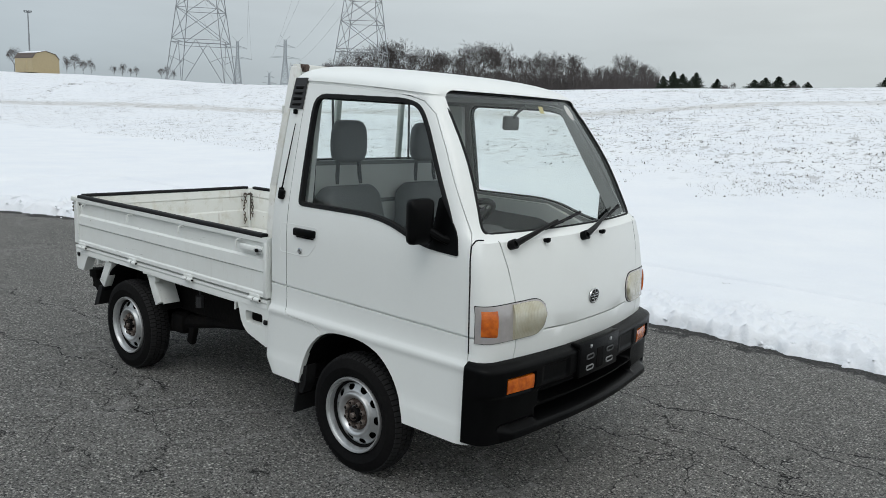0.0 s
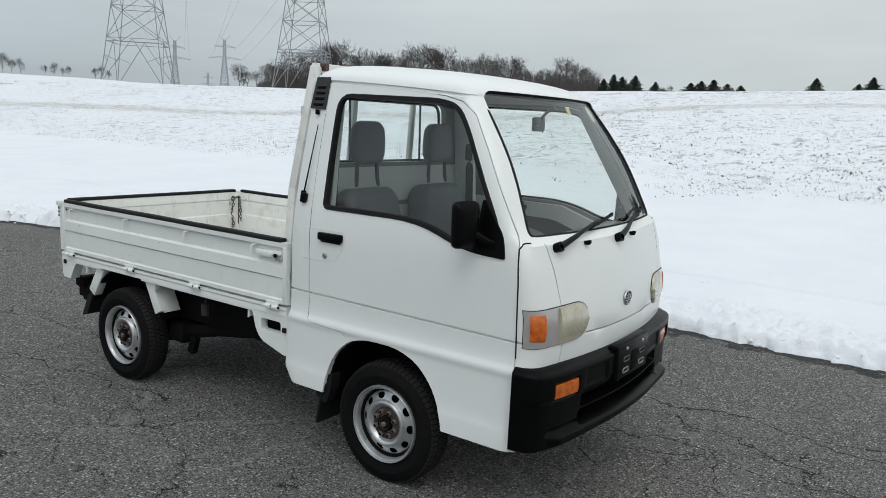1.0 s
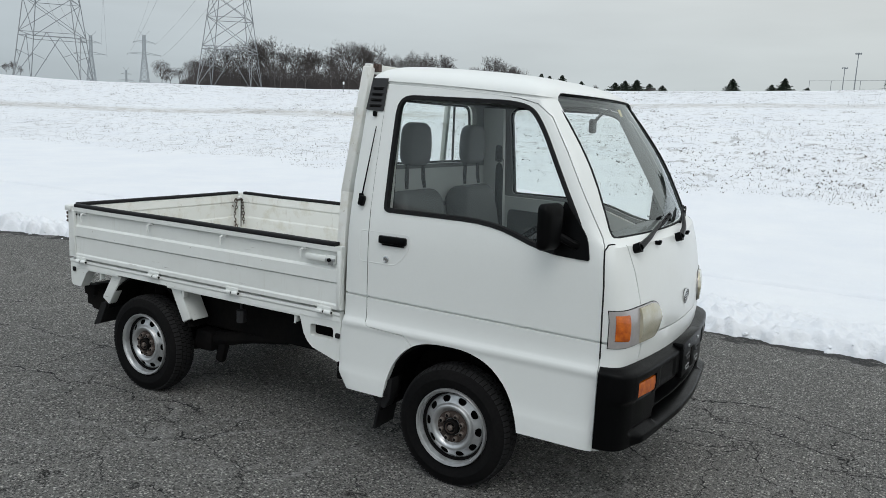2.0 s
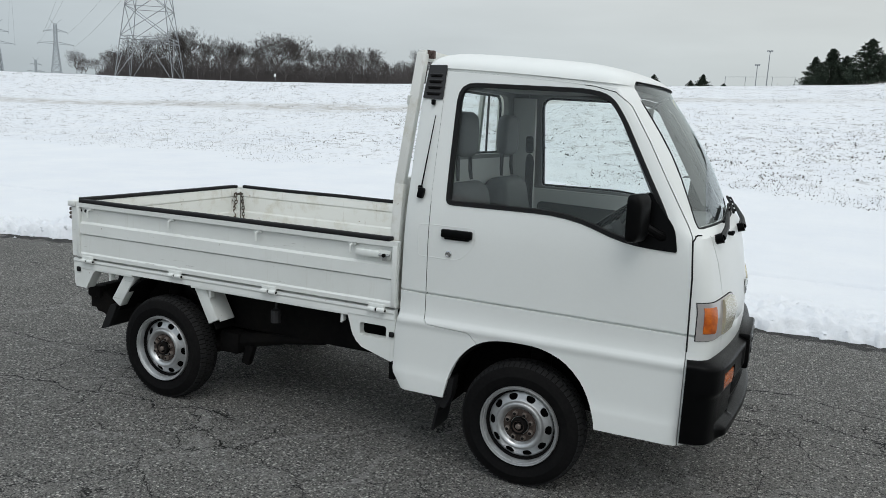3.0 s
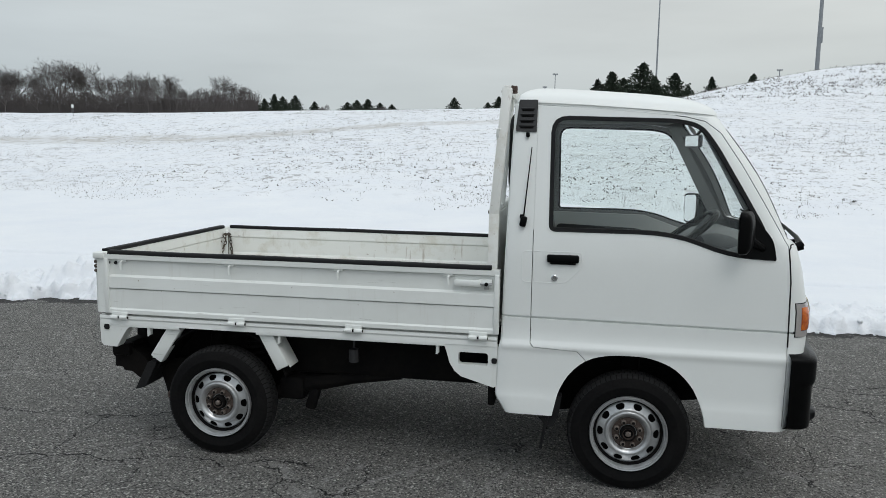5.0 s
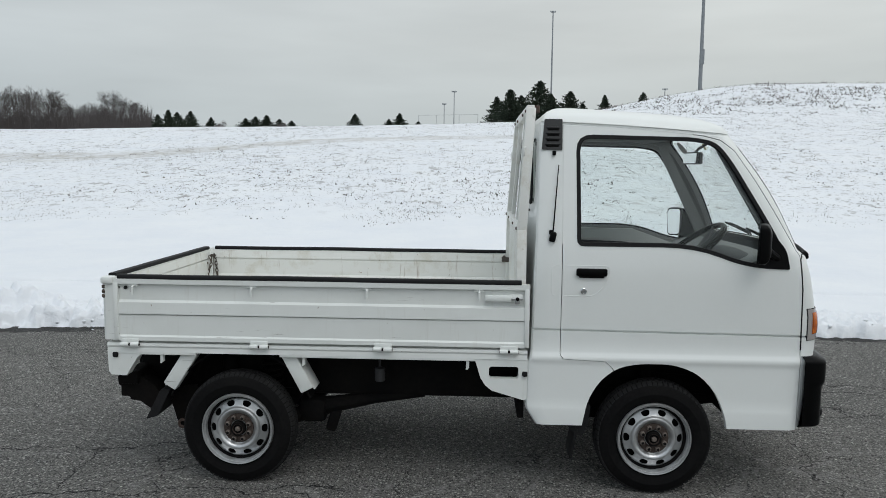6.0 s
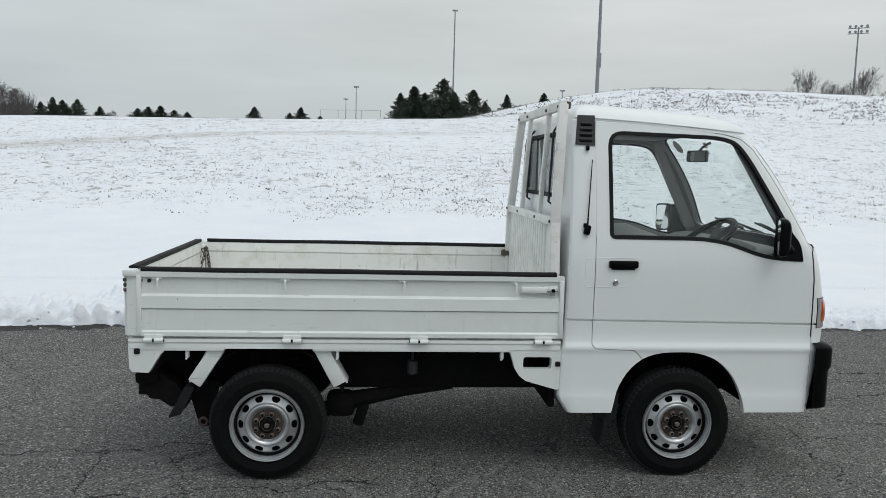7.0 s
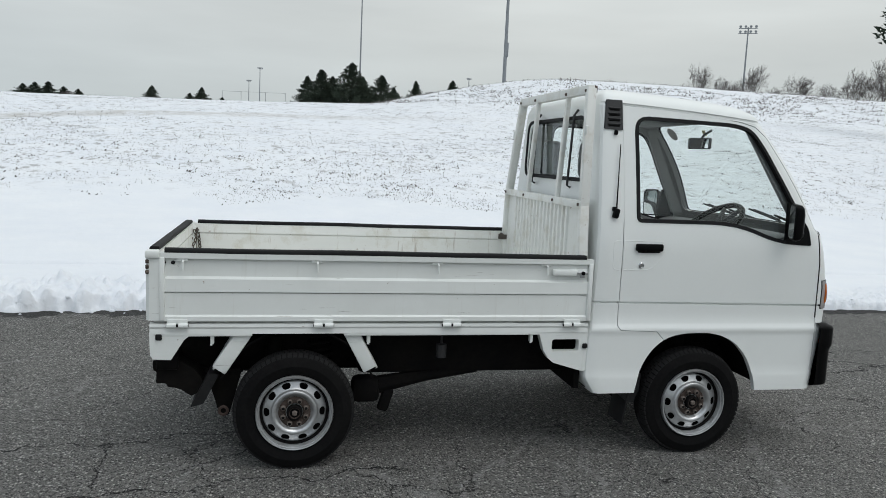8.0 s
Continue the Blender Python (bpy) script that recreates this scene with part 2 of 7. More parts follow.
def long_crack(ax, ay, bx, by, half):
    """One winding crack from a to b."""
    ln = math.hypot(bx - ax, by - ay)
    dx, dy = (bx - ax) / ln, (by - ay) / ln
    off = node(m, "ShaderNodeVectorMath")
    off.operation = "SUBTRACT"
    off.inputs[1].default_value = (ax, ay, 0)
    link(m, v, off.inputs[0])
    dots = []
    for q in ((dx, dy, 0), (-dy, dx, 0)):
        d = node(m, "ShaderNodeVectorMath")
        d.operation = "DOT_PRODUCT"
        d.inputs[1].default_value = q
        link(m, off.outputs[0], d.inputs[0])
        dots.append(d.outputs["Value"])
    across = math_node(m, "ABSOLUTE", math_node(m, "ADD", dots[1], sway), 0.0)
    along = math_node(m, "ABSOLUTE", math_node(m, "SUBTRACT", dots[0], ln / 2), 0.0)
    return math_node(m, "MULTIPLY", span(m, across, half * 1.15, half * 0.5), span(m, along, ln / 2, ln / 2 - 0.05))


def most(lines):
    out = lines[0]
    for q in lines[1:]:
        out = math_node(m, "MAXIMUM", out, q)
    return out


LONG = [(-6.0, -0.75, -0.2, -0.19, 0.006), (2.2, 1.15, 6.5, 1.25, 0.007), (2.55, 1.03, 3.6, 0.58, 0.006), (2.25, 0.52, 2.95, 0.62, 0.005), (2.6, 0.42, 4.6, 0.86, 0.006), (3.25, 1.12, 4.4, 0.72, 0.006), (2.86, 0.66, 2.98, 0.25, 0.005),
        (-1.8, -0.95, 0.5, -0.68, 0.0055), (-0.84, -0.24, -0.80, -0.80, 0.005), (3.28, 0.95, 3.45, 0.35, 0.005), (2.25, 0.52, 2.5, 0.05, 0.005)]
PALE = [(0.6, -1.0, 1.24, -0.30, 0.016), (1.42, -0.2, 1.28, -1.1, 0.015), (1.18, -0.52, 1.38, -0.52, 0.012), (0.42, -1.1, 0.72, -0.58, 0.014), (-0.05, -1.2, 0.6, -0.95, 0.014)]
small_c = crack(2.4, 0.0055, 0.5, 0.50, 0.56)
cracks = math_node(m, "MULTIPLY", math_node(m, "MAXIMUM", most([long_crack(*q) for q in LONG]), small_c), ragged)
pale = math_node(m, "MULTIPLY", most([long_crack(*q) for q in PALE]), span(m, noise_tex(m, 40, 4, 0.75, v), 0.40, 0.56))
dust = math_node(m, "MULTIPLY", crack(1.7, 0.035, 0.6, 0.50, 0.62), span(m, noise_tex(m, 34, 5, 0.75, v), 0.44, 0.58))
base = blend(m, math_node(m, "MULTIPLY", math_node(m, "MAXIMUM", dust, pale), 0.62), base, (0.36, 0.355, 0.345))
# faint salt bands left by wheels, running along the lot
sep = node(m, "ShaderNodeSeparateXYZ")
link(m, v, sep.inputs[0])
band = math_node(m, "ABSOLUTE", math_node(m, "ADD", math_node(m, "ADD", sep.outputs["Y"], 0.37), span(m, noise_tex(m, 0.9, 4, 0.6, v), 0.2, 0.8, -0.09, 0.09)), 0.0)
base = blend(m, math_node(m, "MULTIPLY", math_node(m, "MULTIPLY", span(m, band, 0.03, 0.008), span(m, noise_tex(m, 30, 5, 0.7, v), 0.45, 0.6)), 0.45), base, (0.33, 0.325, 0.315))
base = blend(m, cracks, base, (0.012, 0.012, 0.012))
# meltwater darkens the strip along the snow
bend = math_node(m, "MINIMUM", sep.outputs["X"], 0.0)
rim_y = math_node(m, "ADD", math_node(m, "ADD", sep.outputs["Y"], math_node(m, "MULTIPLY", math_node(m, "MULTIPLY", bend, bend), 0.028)), span(m, noise_tex(m, 3.2, 6, 0.68, v), 0.25, 0.75, -0.20, 0.20))
wet = span(m, rim_y, 2.60, 2.66)
base = blend(m, math_node(m, "MULTIPLY", wet, 0.80), base, (0.020, 0.020, 0.021))
hgt = math_node(m, "SUBTRACT", math_node(m, "ADD", math_node(m, "MULTIPLY", math_node(m, "MAXIMUM", fine, large), 0.8), grit), math_node(m, "MULTIPLY", cracks, 2.2))
M["asphalt"] = paint_in(m, base, None, hgt, 1.0, 0.010)

# snow: bright, faintly blue, crusted; thin and broken by dead grass on the field
m = shader("snow", (0.84, 0.86, 0.89), 0.55, 0, 0, 0.3)
v = coords(m)
soft = span(m, noise_tex(m, 0.9, 6, 0.6, v), 0.3, 0.7)
sno = blend(m, soft, (0.83, 0.848, 0.875), (0.77, 0.797, 0.845))
sep = node(m, "ShaderNodeSeparateXYZ")
link(m, v, sep.inputs[0])
start = math_node(m, "ADD", sep.outputs["Y"], span(m, noise_tex(m, 0.35, 4, 0.6, v), 0, 1, -2.2, 2.2))
field = span(m, start, 11.6, 14.0)
mp2 = node(m, "ShaderNodeMapping", Scale=(1.25, 0.95, 1.0))
link(m, v, mp2.inputs[0])
clumps = span(m, noise_tex(m, 2.4, 8, 0.68, mp2.outputs[0]), 0.575, 0.615)
specks = span(m, noise_tex(m, 7.0, 6, 0.72, mp2.outputs[0]), 0.565, 0.62)
patch_w = span(m, noise_tex(m, 0.16, 5, 0.6, v), 0.36, 0.60, 0.45, 1.0)
dead = math_node(m, "MULTIPLY", math_node(m, "MULTIPLY", math_node(m, "MAXIMUM", clumps, math_node(m, "MULTIPLY", specks, 0.8)), patch_w), field)
# a worn lane crosses the field, thinly snowed over
lane_y = math_node(m, "SUBTRACT", sep.outputs["Y"], math_node(m, "ADD", math_node(m, "MULTIPLY", sep.outputs["X"], 0.16), 31.0))
lane_d = math_node(m, "ABSOLUTE", math_node(m, "ADD", lane_y, span(m, noise_tex(m, 0.5, 4, 0.6, v), 0, 1, -0.9, 0.9)), 0.0)
lane = math_node(m, "MULTIPLY", span(m, lane_d, 2.4, 0.7), span(m, noise_tex(m, 1.4, 7, 0.75, v), 0.36, 0.58))
lane = math_node(m, "MULTIPLY", lane, span(m, sep.outputs["X"], 12.0, -6.0))
sno = blend(m, math_node(m, "MULTIPLY", lane, 0.8), sno, (0.45, 0.43, 0.395))
sno = blend(m, math_node(m, "MULTIPLY", dead, 0.75), sno, (0.22, 0.21, 0.20))
h1 = noise_tex(m, 1.6, 6, 0.6, v)
h2 = noise_tex(m, 22, 6, 0.65, v)
M["snow"] = paint_in(m, sno, None, math_node(m, "ADD", math_node(m, "MULTIPLY", h1, 3.0), math_node(m, "MULTIPLY", h2, 0.5)), 0.5, 0.05)

M["grass"] = worn("dead_grass", (0.19, 0.178, 0.165), (0.11, 0.103, 0.096), 0.9, 0.9, 8)
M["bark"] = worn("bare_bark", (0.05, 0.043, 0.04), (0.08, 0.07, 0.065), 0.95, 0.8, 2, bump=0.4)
# bark of the distant trees, lightened in colour to stand for haze
M["bark_haze"] = worn("hazed_bark", (0.080, 0.071, 0.069), (0.118, 0.104, 0.100), 0.95, 0.8, 2)
M["needles"] = worn("cedar_needles", (0.020, 0.034, 0.022), (0.045, 0.055, 0.03), 0.85, 0.9, 3)
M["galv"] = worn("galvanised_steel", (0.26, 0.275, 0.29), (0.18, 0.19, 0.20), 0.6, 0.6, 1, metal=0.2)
# same steel for distant pylons, paler and bluer: air haze mixed into the colour
M["galv_haze"] = worn("hazed_galvanised_steel", (0.34, 0.37, 0.39), (0.28, 0.30, 0.32), 0.7, 0.6, 1)
M["wire"] = shader("wire", (0.20, 0.21, 0.22), 0.6)
M["pole"] = worn("pole_steel", (0.22, 0.235, 0.25), (0.15, 0.16, 0.17), 0.6, 0.6, 2)
M["shed_wall"] = worn("tan_siding", (0.44, 0.36, 0.22), (0.36, 0.29, 0.18), 0.8, 0.5, 3)
M["shed_roof"] = worn("brown_shingle", (0.10, 0.08, 0.07), (0.16, 0.13, 0.12), 0.9, 0.6, 3)


# ---- mesh helpers ----
def part(name, bm, material, parent=None, label="", angle=35):
    me = bpy.data.meshes.new(name)
    bmesh.ops.recalc_face_normals(bm, faces=bm.faces[:])
    bm.to_mesh(me)
    bm.free()
    me.materials.append(material)
    for p in me.polygons:
        p.use_smooth = True
    me.set_sharp_from_angle(angle=radians(angle))
    ob = new(name, me)
    if parent:
        ob.parent = parent
    if label:
        ob["label"] = label
    return ob


def box(bm, c, s, rot=None, bevel=0.0):
    made = bmesh.ops.create_cube(bm, size=1.0)["verts"]
    m = Matrix.Translation(c) @ (rot.to_4x4() if rot else Matrix()) @ Matrix.Diagonal((*s, 1))
    bmesh.ops.transform(bm, matrix=m, verts=made)
    if bevel:
        edges = list({e for v in made for e in v.link_edges})
        bmesh.ops.bevel(bm, geom=edges, offset=bevel, segments=2, affect="EDGES", profile=0.5)
    return bm


def beam(bm, a, b, w, h=None, up=(0, 0, 1), bevel=0.0):
    """A bar of rectangular section from a to b."""
    a, b = Vector(a), Vector(b)
    d = b - a
    z = d.normalized()
    u = Vector(up)
    if abs(z.dot(u)) > 0.98:
        u = Vector((1, 0, 0))
    x = z.cross(u).normalized()
    y = z.cross(x)
    rot = Matrix((x, y, z)).transposed()
    return box(bm, (a + b) / 2, (w, h or w, d.length), rot, bevel)


def tube(bm, pts, r, n=8, closed=False, flat=1.0, up=None):
    """A round bar along points; r may be a list; flat squeezes the section along its normal."""
    pts = [Vector(p) for p in pts]
    k = len(pts)
    rings = []
    prev = None
    for i, p in enumerate(pts):
        if closed:
            t = (pts[(i + 1) % k] - pts[i - 1]).normalized()
        else:
            t = (pts[min(i + 1, k - 1)] - pts[max(i - 1, 0)]).normalized()
        if up:
            u = Vector(up)
            nrm = (u - t * u.dot(t)).normalized()
        elif prev is None:
            nrm = t.orthogonal().normalized()
        else:
            nrm = (prev - t * prev.dot(t)).normalized()
        prev = nrm
        bi = t.cross(nrm)
        rr = r[i] if isinstance(r, (list, tuple)) else r
        rings.append([bm.verts.new(p + (nrm * math.cos(6.28318 * j / n) * flat + bi * math.sin(6.28318 * j / n)) * rr) for j in range(n)])
    for i in range(k if closed else k - 1):
        a, b = rings[i], rings[(i + 1) % k]
        for j in range(n):
            bm.faces.new((a[j], a[(j + 1) % n], b[(j + 1) % n], b[j]))
    if not closed:
        bm.faces.new(rings[0][::-1])
        bm.faces.new(rings[-1])
    return bm


def prism(bm, poly, axis, a, b):
    """A polygon given in the two other axes, drawn out along axis from a to b."""
    def at(p, q):
        return {"x": (q, p[0], p[1]), "y": (p[0], q, p[1]), "z": (p[0], p[1], q)}[axis]
    lo = [bm.verts.new(at(p, a)) for p in poly]
    hi = [bm.verts.new(at(p, b)) for p in poly]
    k = len(poly)
    bm.faces.new(lo[::-1])
    bm.faces.new(hi)
    for i in range(k):
        bm.faces.new((lo[i], lo[(i + 1) % k], hi[(i + 1) % k], hi[i]))
    return bm


def sweep(bm, profile, ends, place):
    """A closed profile [(u, v)] carried along the stations in ends; place(u, v, s) gives the point."""
    rings = [[bm.verts.new(place(u, v, s)) for u, v in profile] for s in ends]
    k = len(profile)
    for a, b in zip(rings, rings[1:]):
        for j in range(k):
            bm.faces.new((a[j], a[(j + 1) % k], b[(j + 1) % k], b[j]))
    bm.faces.new(rings[0][::-1])
    bm.faces.new(rings[-1])
    return bm


def lathe(bm, profile, n, c, closed=True):
    """A profile [(radius, y)] turned round the y axis through c."""
    rings = []
    for r, h in profile:
        rings.append([bm.verts.new((c[0] + r * math.sin(6.28318 * j / n), c[1] + h, c[2] + r * math.cos(6.28318 * j / n))) for j in range(n)])
    for a, b in zip(rings, rings[1:] + (rings[:1] if closed else [])):
        for j in range(n):
            bm.faces.new((a[j], a[(j + 1) % n], b[(j + 1) % n], b[j]))
    if not closed:
        bm.faces.new(rings[0][::-1])
        bm.faces.new(rings[-1])
    return bm


def rounded(poly, r, n=4):
    """Corners of a polygon rounded by radius r (a number, or one for each corner)."""
    out = []
    k = len(poly)
    for i, p in enumerate(poly):
        rr = r[i] if isinstance(r, (list, tuple)) else r
        p, a, b = Vector(p), Vector(poly[i - 1]), Vector(poly[(i + 1) % k])
        if rr <= 0:
            out.append(tuple(p))
            continue
        da, db = min(rr, (a - p).length * 0.48), min(rr, (b - p).length * 0.48)
        s, e = p + (a - p).normalized() * da, p + (b - p).normalized() * db
        for j in range(n + 1):
            t = j / n
            out.append(tuple(s * (1 - t) ** 2 + p * 2 * t * (1 - t) + e * t * t))
    return out


def inset(poly, d):
    """A polygon drawn in by d (out, when d is negative)."""
    k = len(poly)
    area = sum(poly[i - 1][0] * poly[i][1] - poly[i][0] * poly[i - 1][1] for i in range(k))
    sg = 1 if area > 0 else -1
    out = []
    for i in range(k):
        a, p, b = Vector(poly[i - 1]), Vector(poly[i]), Vector(poly[(i + 1) % k])
        e1, e2 = (p - a).normalized(), (b - p).normalized()
        n1, n2 = Vector((-e1.y, e1.x)) * sg, Vector((-e2.y, e2.x)) * sg
        nn = (n1 + n2)
        nn = nn / max(0.35, nn.length_squared / 2)
        out.append(tuple(p + nn * d))
    return out


def dense(poly, step, closed=True):
    out = []
    k = len(poly)
    for i in range(k if closed else k - 1):
        a, b = Vector(poly[i]), Vector(poly[(i + 1) % k])
        n = max(1, int((b - a).length / step))
        out += [tuple(a.lerp(b, j / n)) for j in range(n)]
    if not closed:
        out.append(tuple(poly[-1]))
    return out


def carve(bm, *cuts):
    """Booleans on a closed mesh: cuts are (operation, bmesh). Returns a new bmesh."""
    def temp(b):
        me = bpy.data.meshes.new("temp")
        bmesh.ops.recalc_face_normals(b, faces=b.faces[:])
        b.to_mesh(me)
        b.free()
        return new("temp", me)
    body = temp(bm)
    tools = []
    for op, c in cuts:
        t = temp(c)
        tools.append(t)
        mod = body.modifiers.new("cut", "BOOLEAN")
        mod.operation, mod.object, mod.solver = op, t, "EXACT"
    dg = bpy.context.evaluated_depsgraph_get()
    dg.update()
    me = bpy.data.meshes.new_from_object(body.evaluated_get(dg))
    out = bmesh.new()
    out.from_mesh(me)
    for o in (body, *tools):
        bpy.data.objects.remove(o)
    bmesh.ops.remove_doubles(out, verts=out.verts[:], dist=0.0002)
    return out


def empty(name, label, category, group="", kind=""):
    ob = new(name)
    ob.empty_display_size = 0.2
    return tagged(ob, label, category, group, kind)


# ---- the ground ----
def smooth(t):
    t = max(0.0, min(1.0, t))
    return t * t * (3 - 2 * t)


RISE_Y = [-50, 2.6, 3.3, 6, 9, 11, 13, 15, 18, 20, 24, 30, 40, 50, 60, 72, 90, 130, 200, 300, 900]
RISE_Z = [0.0, 0.0, 0.07, 0.11, 0.17, 0.27, 0.52, 0.82, 1.30, 1.62, 2.12, 2.75, 3.65, 4.42, 5.0, 5.62, 6.5, 8.55, 12.0, 13.5, 9.0]
BEARING = [-80, -69, -62, -55, -51, -37, -25, -10, -3, 4.7, 8.9, 22, 60]
LIFT = [1.6, 1.46, 1.20, 0.91, 0.88, 0.82, 0.90, 1.0, 1.03, 1.12, 1.26, 1.34, 1.34]
_ys = np.linspace(-50, 900, 9501)
_zs = np.interp(_ys, RISE_Y, RISE_Z)
_k = np.hanning(41)
_zs = np.convolve(np.pad(_zs, 20, mode="edge"), _k / _k.sum(), mode="valid")


def edge_y(x):
    """Where the snow ends on the asphalt."""
    return 2.80 - 0.028 * min(0.0, max(x, -14.0)) ** 2 + 0.08 * noise.noise((x * 0.55, 3.1, 0)) + 0.07 * noise.noise((x * 2.1, 7.7, 0)) + 0.035 * noise.noise((x * 6.5, 1.7, 0))


def land(x, y):
    """The height of the snow field."""
    z = float(np.interp(y, _ys, _zs))
    f = float(np.interp(math.degrees(math.atan2(x - 2.0, max(0.1, y + 3.6))), BEARING, LIFT))
    z += (f - 1) * max(0.0, z - 1.45) * smooth((y - 14) / 30)
    z *= 1 - 0.35 * smooth((-x - 3) / 14) * smooth((y - 9) / 6) * (1 - smooth((y - 24) / 16))
    berm = 2.8 * smooth((x - 5) / 22) * math.exp(-(((y - 68) / 9.5) ** 2))
    wave = smooth((y - 8) / 20) * (0.16 * noise.noise((x * 0.07, y * 0.09, 0)) + 0.07 * noise.noise((x * 0.3, y * 0.3, 5)))
    return z + berm + wave


def steps(*runs):
    out = [runs[0][0]]
    for a, b, s in runs:
        n = max(1, round((b - a) / s))
        out += [a + (b - a) * (i + 1) / n for i in range(n)]
    return out


def sheet(xs, ys, height):
    verts = [(x, y, height(x, y)) for y in ys for x in xs]
    k = len(xs)
    faces = [(j * k + i, j * k + i + 1, (j + 1) * k + i + 1, (j + 1) * k + i) for j in range(len(ys) - 1) for i in range(k - 1)]
    return verts, faces


def sheet_object(name, verts, faces, material, label, category):
    me = bpy.data.meshes.new(name)
    me.from_pydata(verts, [], faces)
    me.materials.append(material)
    for p in me.polygons:
        p.use_smooth = True
    return tagged(new(name, me), label, category, kind="structure")


def bank(x, y):
    """The crusted snow along the asphalt: a low broken toe, then a strip of small clods."""
    d = y - edge_y(x) - 0.07 * noise.noise((x * 7, y * 7, 5)) - 0.035 * noise.noise((x * 19, y * 19, 6))
    tall = 0.5 + 0.5 * noise.noise((x * 0.6, 2.2, 6))
    toe = (0.022 + 0.026 * tall) * smooth((d + 0.005) / 0.05) * (1 - 0.4 * smooth((d - 0.5) / 1.1))
    heap = 1 + 1.3 * smooth((-x - 0.3) / 1.6)
    clod = (0.06 * abs(noise.noise((x * 3.4, y * 3.8, 1))) * (0.4 + tall) + 0.060 * abs(noise.noise((x * 8, y * 9, 2)))) * heap + 0.052 * abs(noise.noise((x * 15, y * 16, 3))) + 0.024 * abs(noise.noise((x * 29, y * 29, 9)))
    block_h = 0.15 * smooth(1.25 - math.hypot((x + 3.25) / 0.34, (y - edge_y(x) - 0.42) / 0.22) + 0.5 * noise.noise((x * 5, y * 5, 8)))
    fade = smooth((d + 0.01) / 0.06) * (1 - smooth((d - 0.20 - 0.45 * tall) / 0.60))
    return land(x, y) - 0.004 + toe + clod * fade + block_h + 0.010 * noise.noise((x * 1.3, y * 1.3, 4)) - 0.12 * smooth((0.0 - d) / 0.06)


NEAR_X, NEAR_Y = (-11.0, 9.0), (-1.0, 4.6)


def far_snow(x, y):
    z = land(x, y) + 0.03
    if NEAR_X[0] + 0.3 < x < NEAR_X[1] - 0.3 and y < NEAR_Y[1] - 0.15:
        return z - 0.4
    return z - 0.035 + (0.04 if y > edge_y(x) + 0.2 else -0.25)


xs = steps((-700, -200, 50), (-200, -60, 10), (-60, -14, 2), (-14, 12, 0.5), (12, 60, 2), (60, 200, 10), (200, 700, 50))
ground_ys = steps((-300, -60, 40), (-60, 1, 10), (1, 20, 0.5), (20, 100, 2), (100, 300, 20), (300, 900, 60))
v_, f_ = sheet(xs, ground_ys, lambda x, y: (land(x, y) - 0.25) if y > 4.5 else -0.25 * smooth((y - 3.6) / 0.9))
ground = sheet_object("ground", v_, f_, M["asphalt"], "worn grey cracked asphalt lot under the truck", "asphalt")
snow_ys = steps((-3, 1.0, 0.5), (1.0, 5, 0.2), (5, 20, 0.4), (20, 90, 1.0), (90, 160, 5), (160, 900, 50))
v_, f_ = sheet(xs, snow_ys, far_snow)
snow_field = sheet_object("snow_field", v_, f_, M["snow"], "rising snow field with dead grass showing through", "snow")
v_, f_ = sheet(steps((NEAR_X[0], -6, 0.06), (-6, 6.5, 0.019), (6.5, NEAR_X[1], 0.06)), steps((NEAR_Y[0], 1.9, 0.10), (1.9, 3.7, 0.019), (3.7, NEAR_Y[1], 0.07)), bank)
snow_bank = sheet_object("snow_bank", v_, f_, M["snow"], "crusted lumpy snow edge along the asphalt", "snow")


def snow_lumps():
    """Broken bits of crust lying at the edge."""
    bm = bmesh.new()
    rnd = random.Random(5)
    for _ in range(150):
        x = rnd.uniform(-8.5, 7.5)
        y = edge_y(x) + (rnd.gauss(0.03, 0.03) if rnd.random() < 0.8 else rnd.uniform(-0.16, 0.0))
        r = rnd.uniform(0.006, 0.020)
        made = bmesh.ops.create_icosphere(bm, subdivisions=2, radius=r)["verts"]
        z = max(0.0, bank(x, y))
        for w in made:
            w.co *= 1 + 0.9 * noise.noise(w.co * (1.6 / r) + Vector((x * 9, 0, 0)))
            w.co.z *= 0.75
            w.co += Vector((x, y, z + r * 0.2))
    return tagged(part("snow_crumbs", bm, M["snow"], angle=180), "broken lumps of snow along the asphalt edge", "snow", kind="stuff")


snow_lumps()


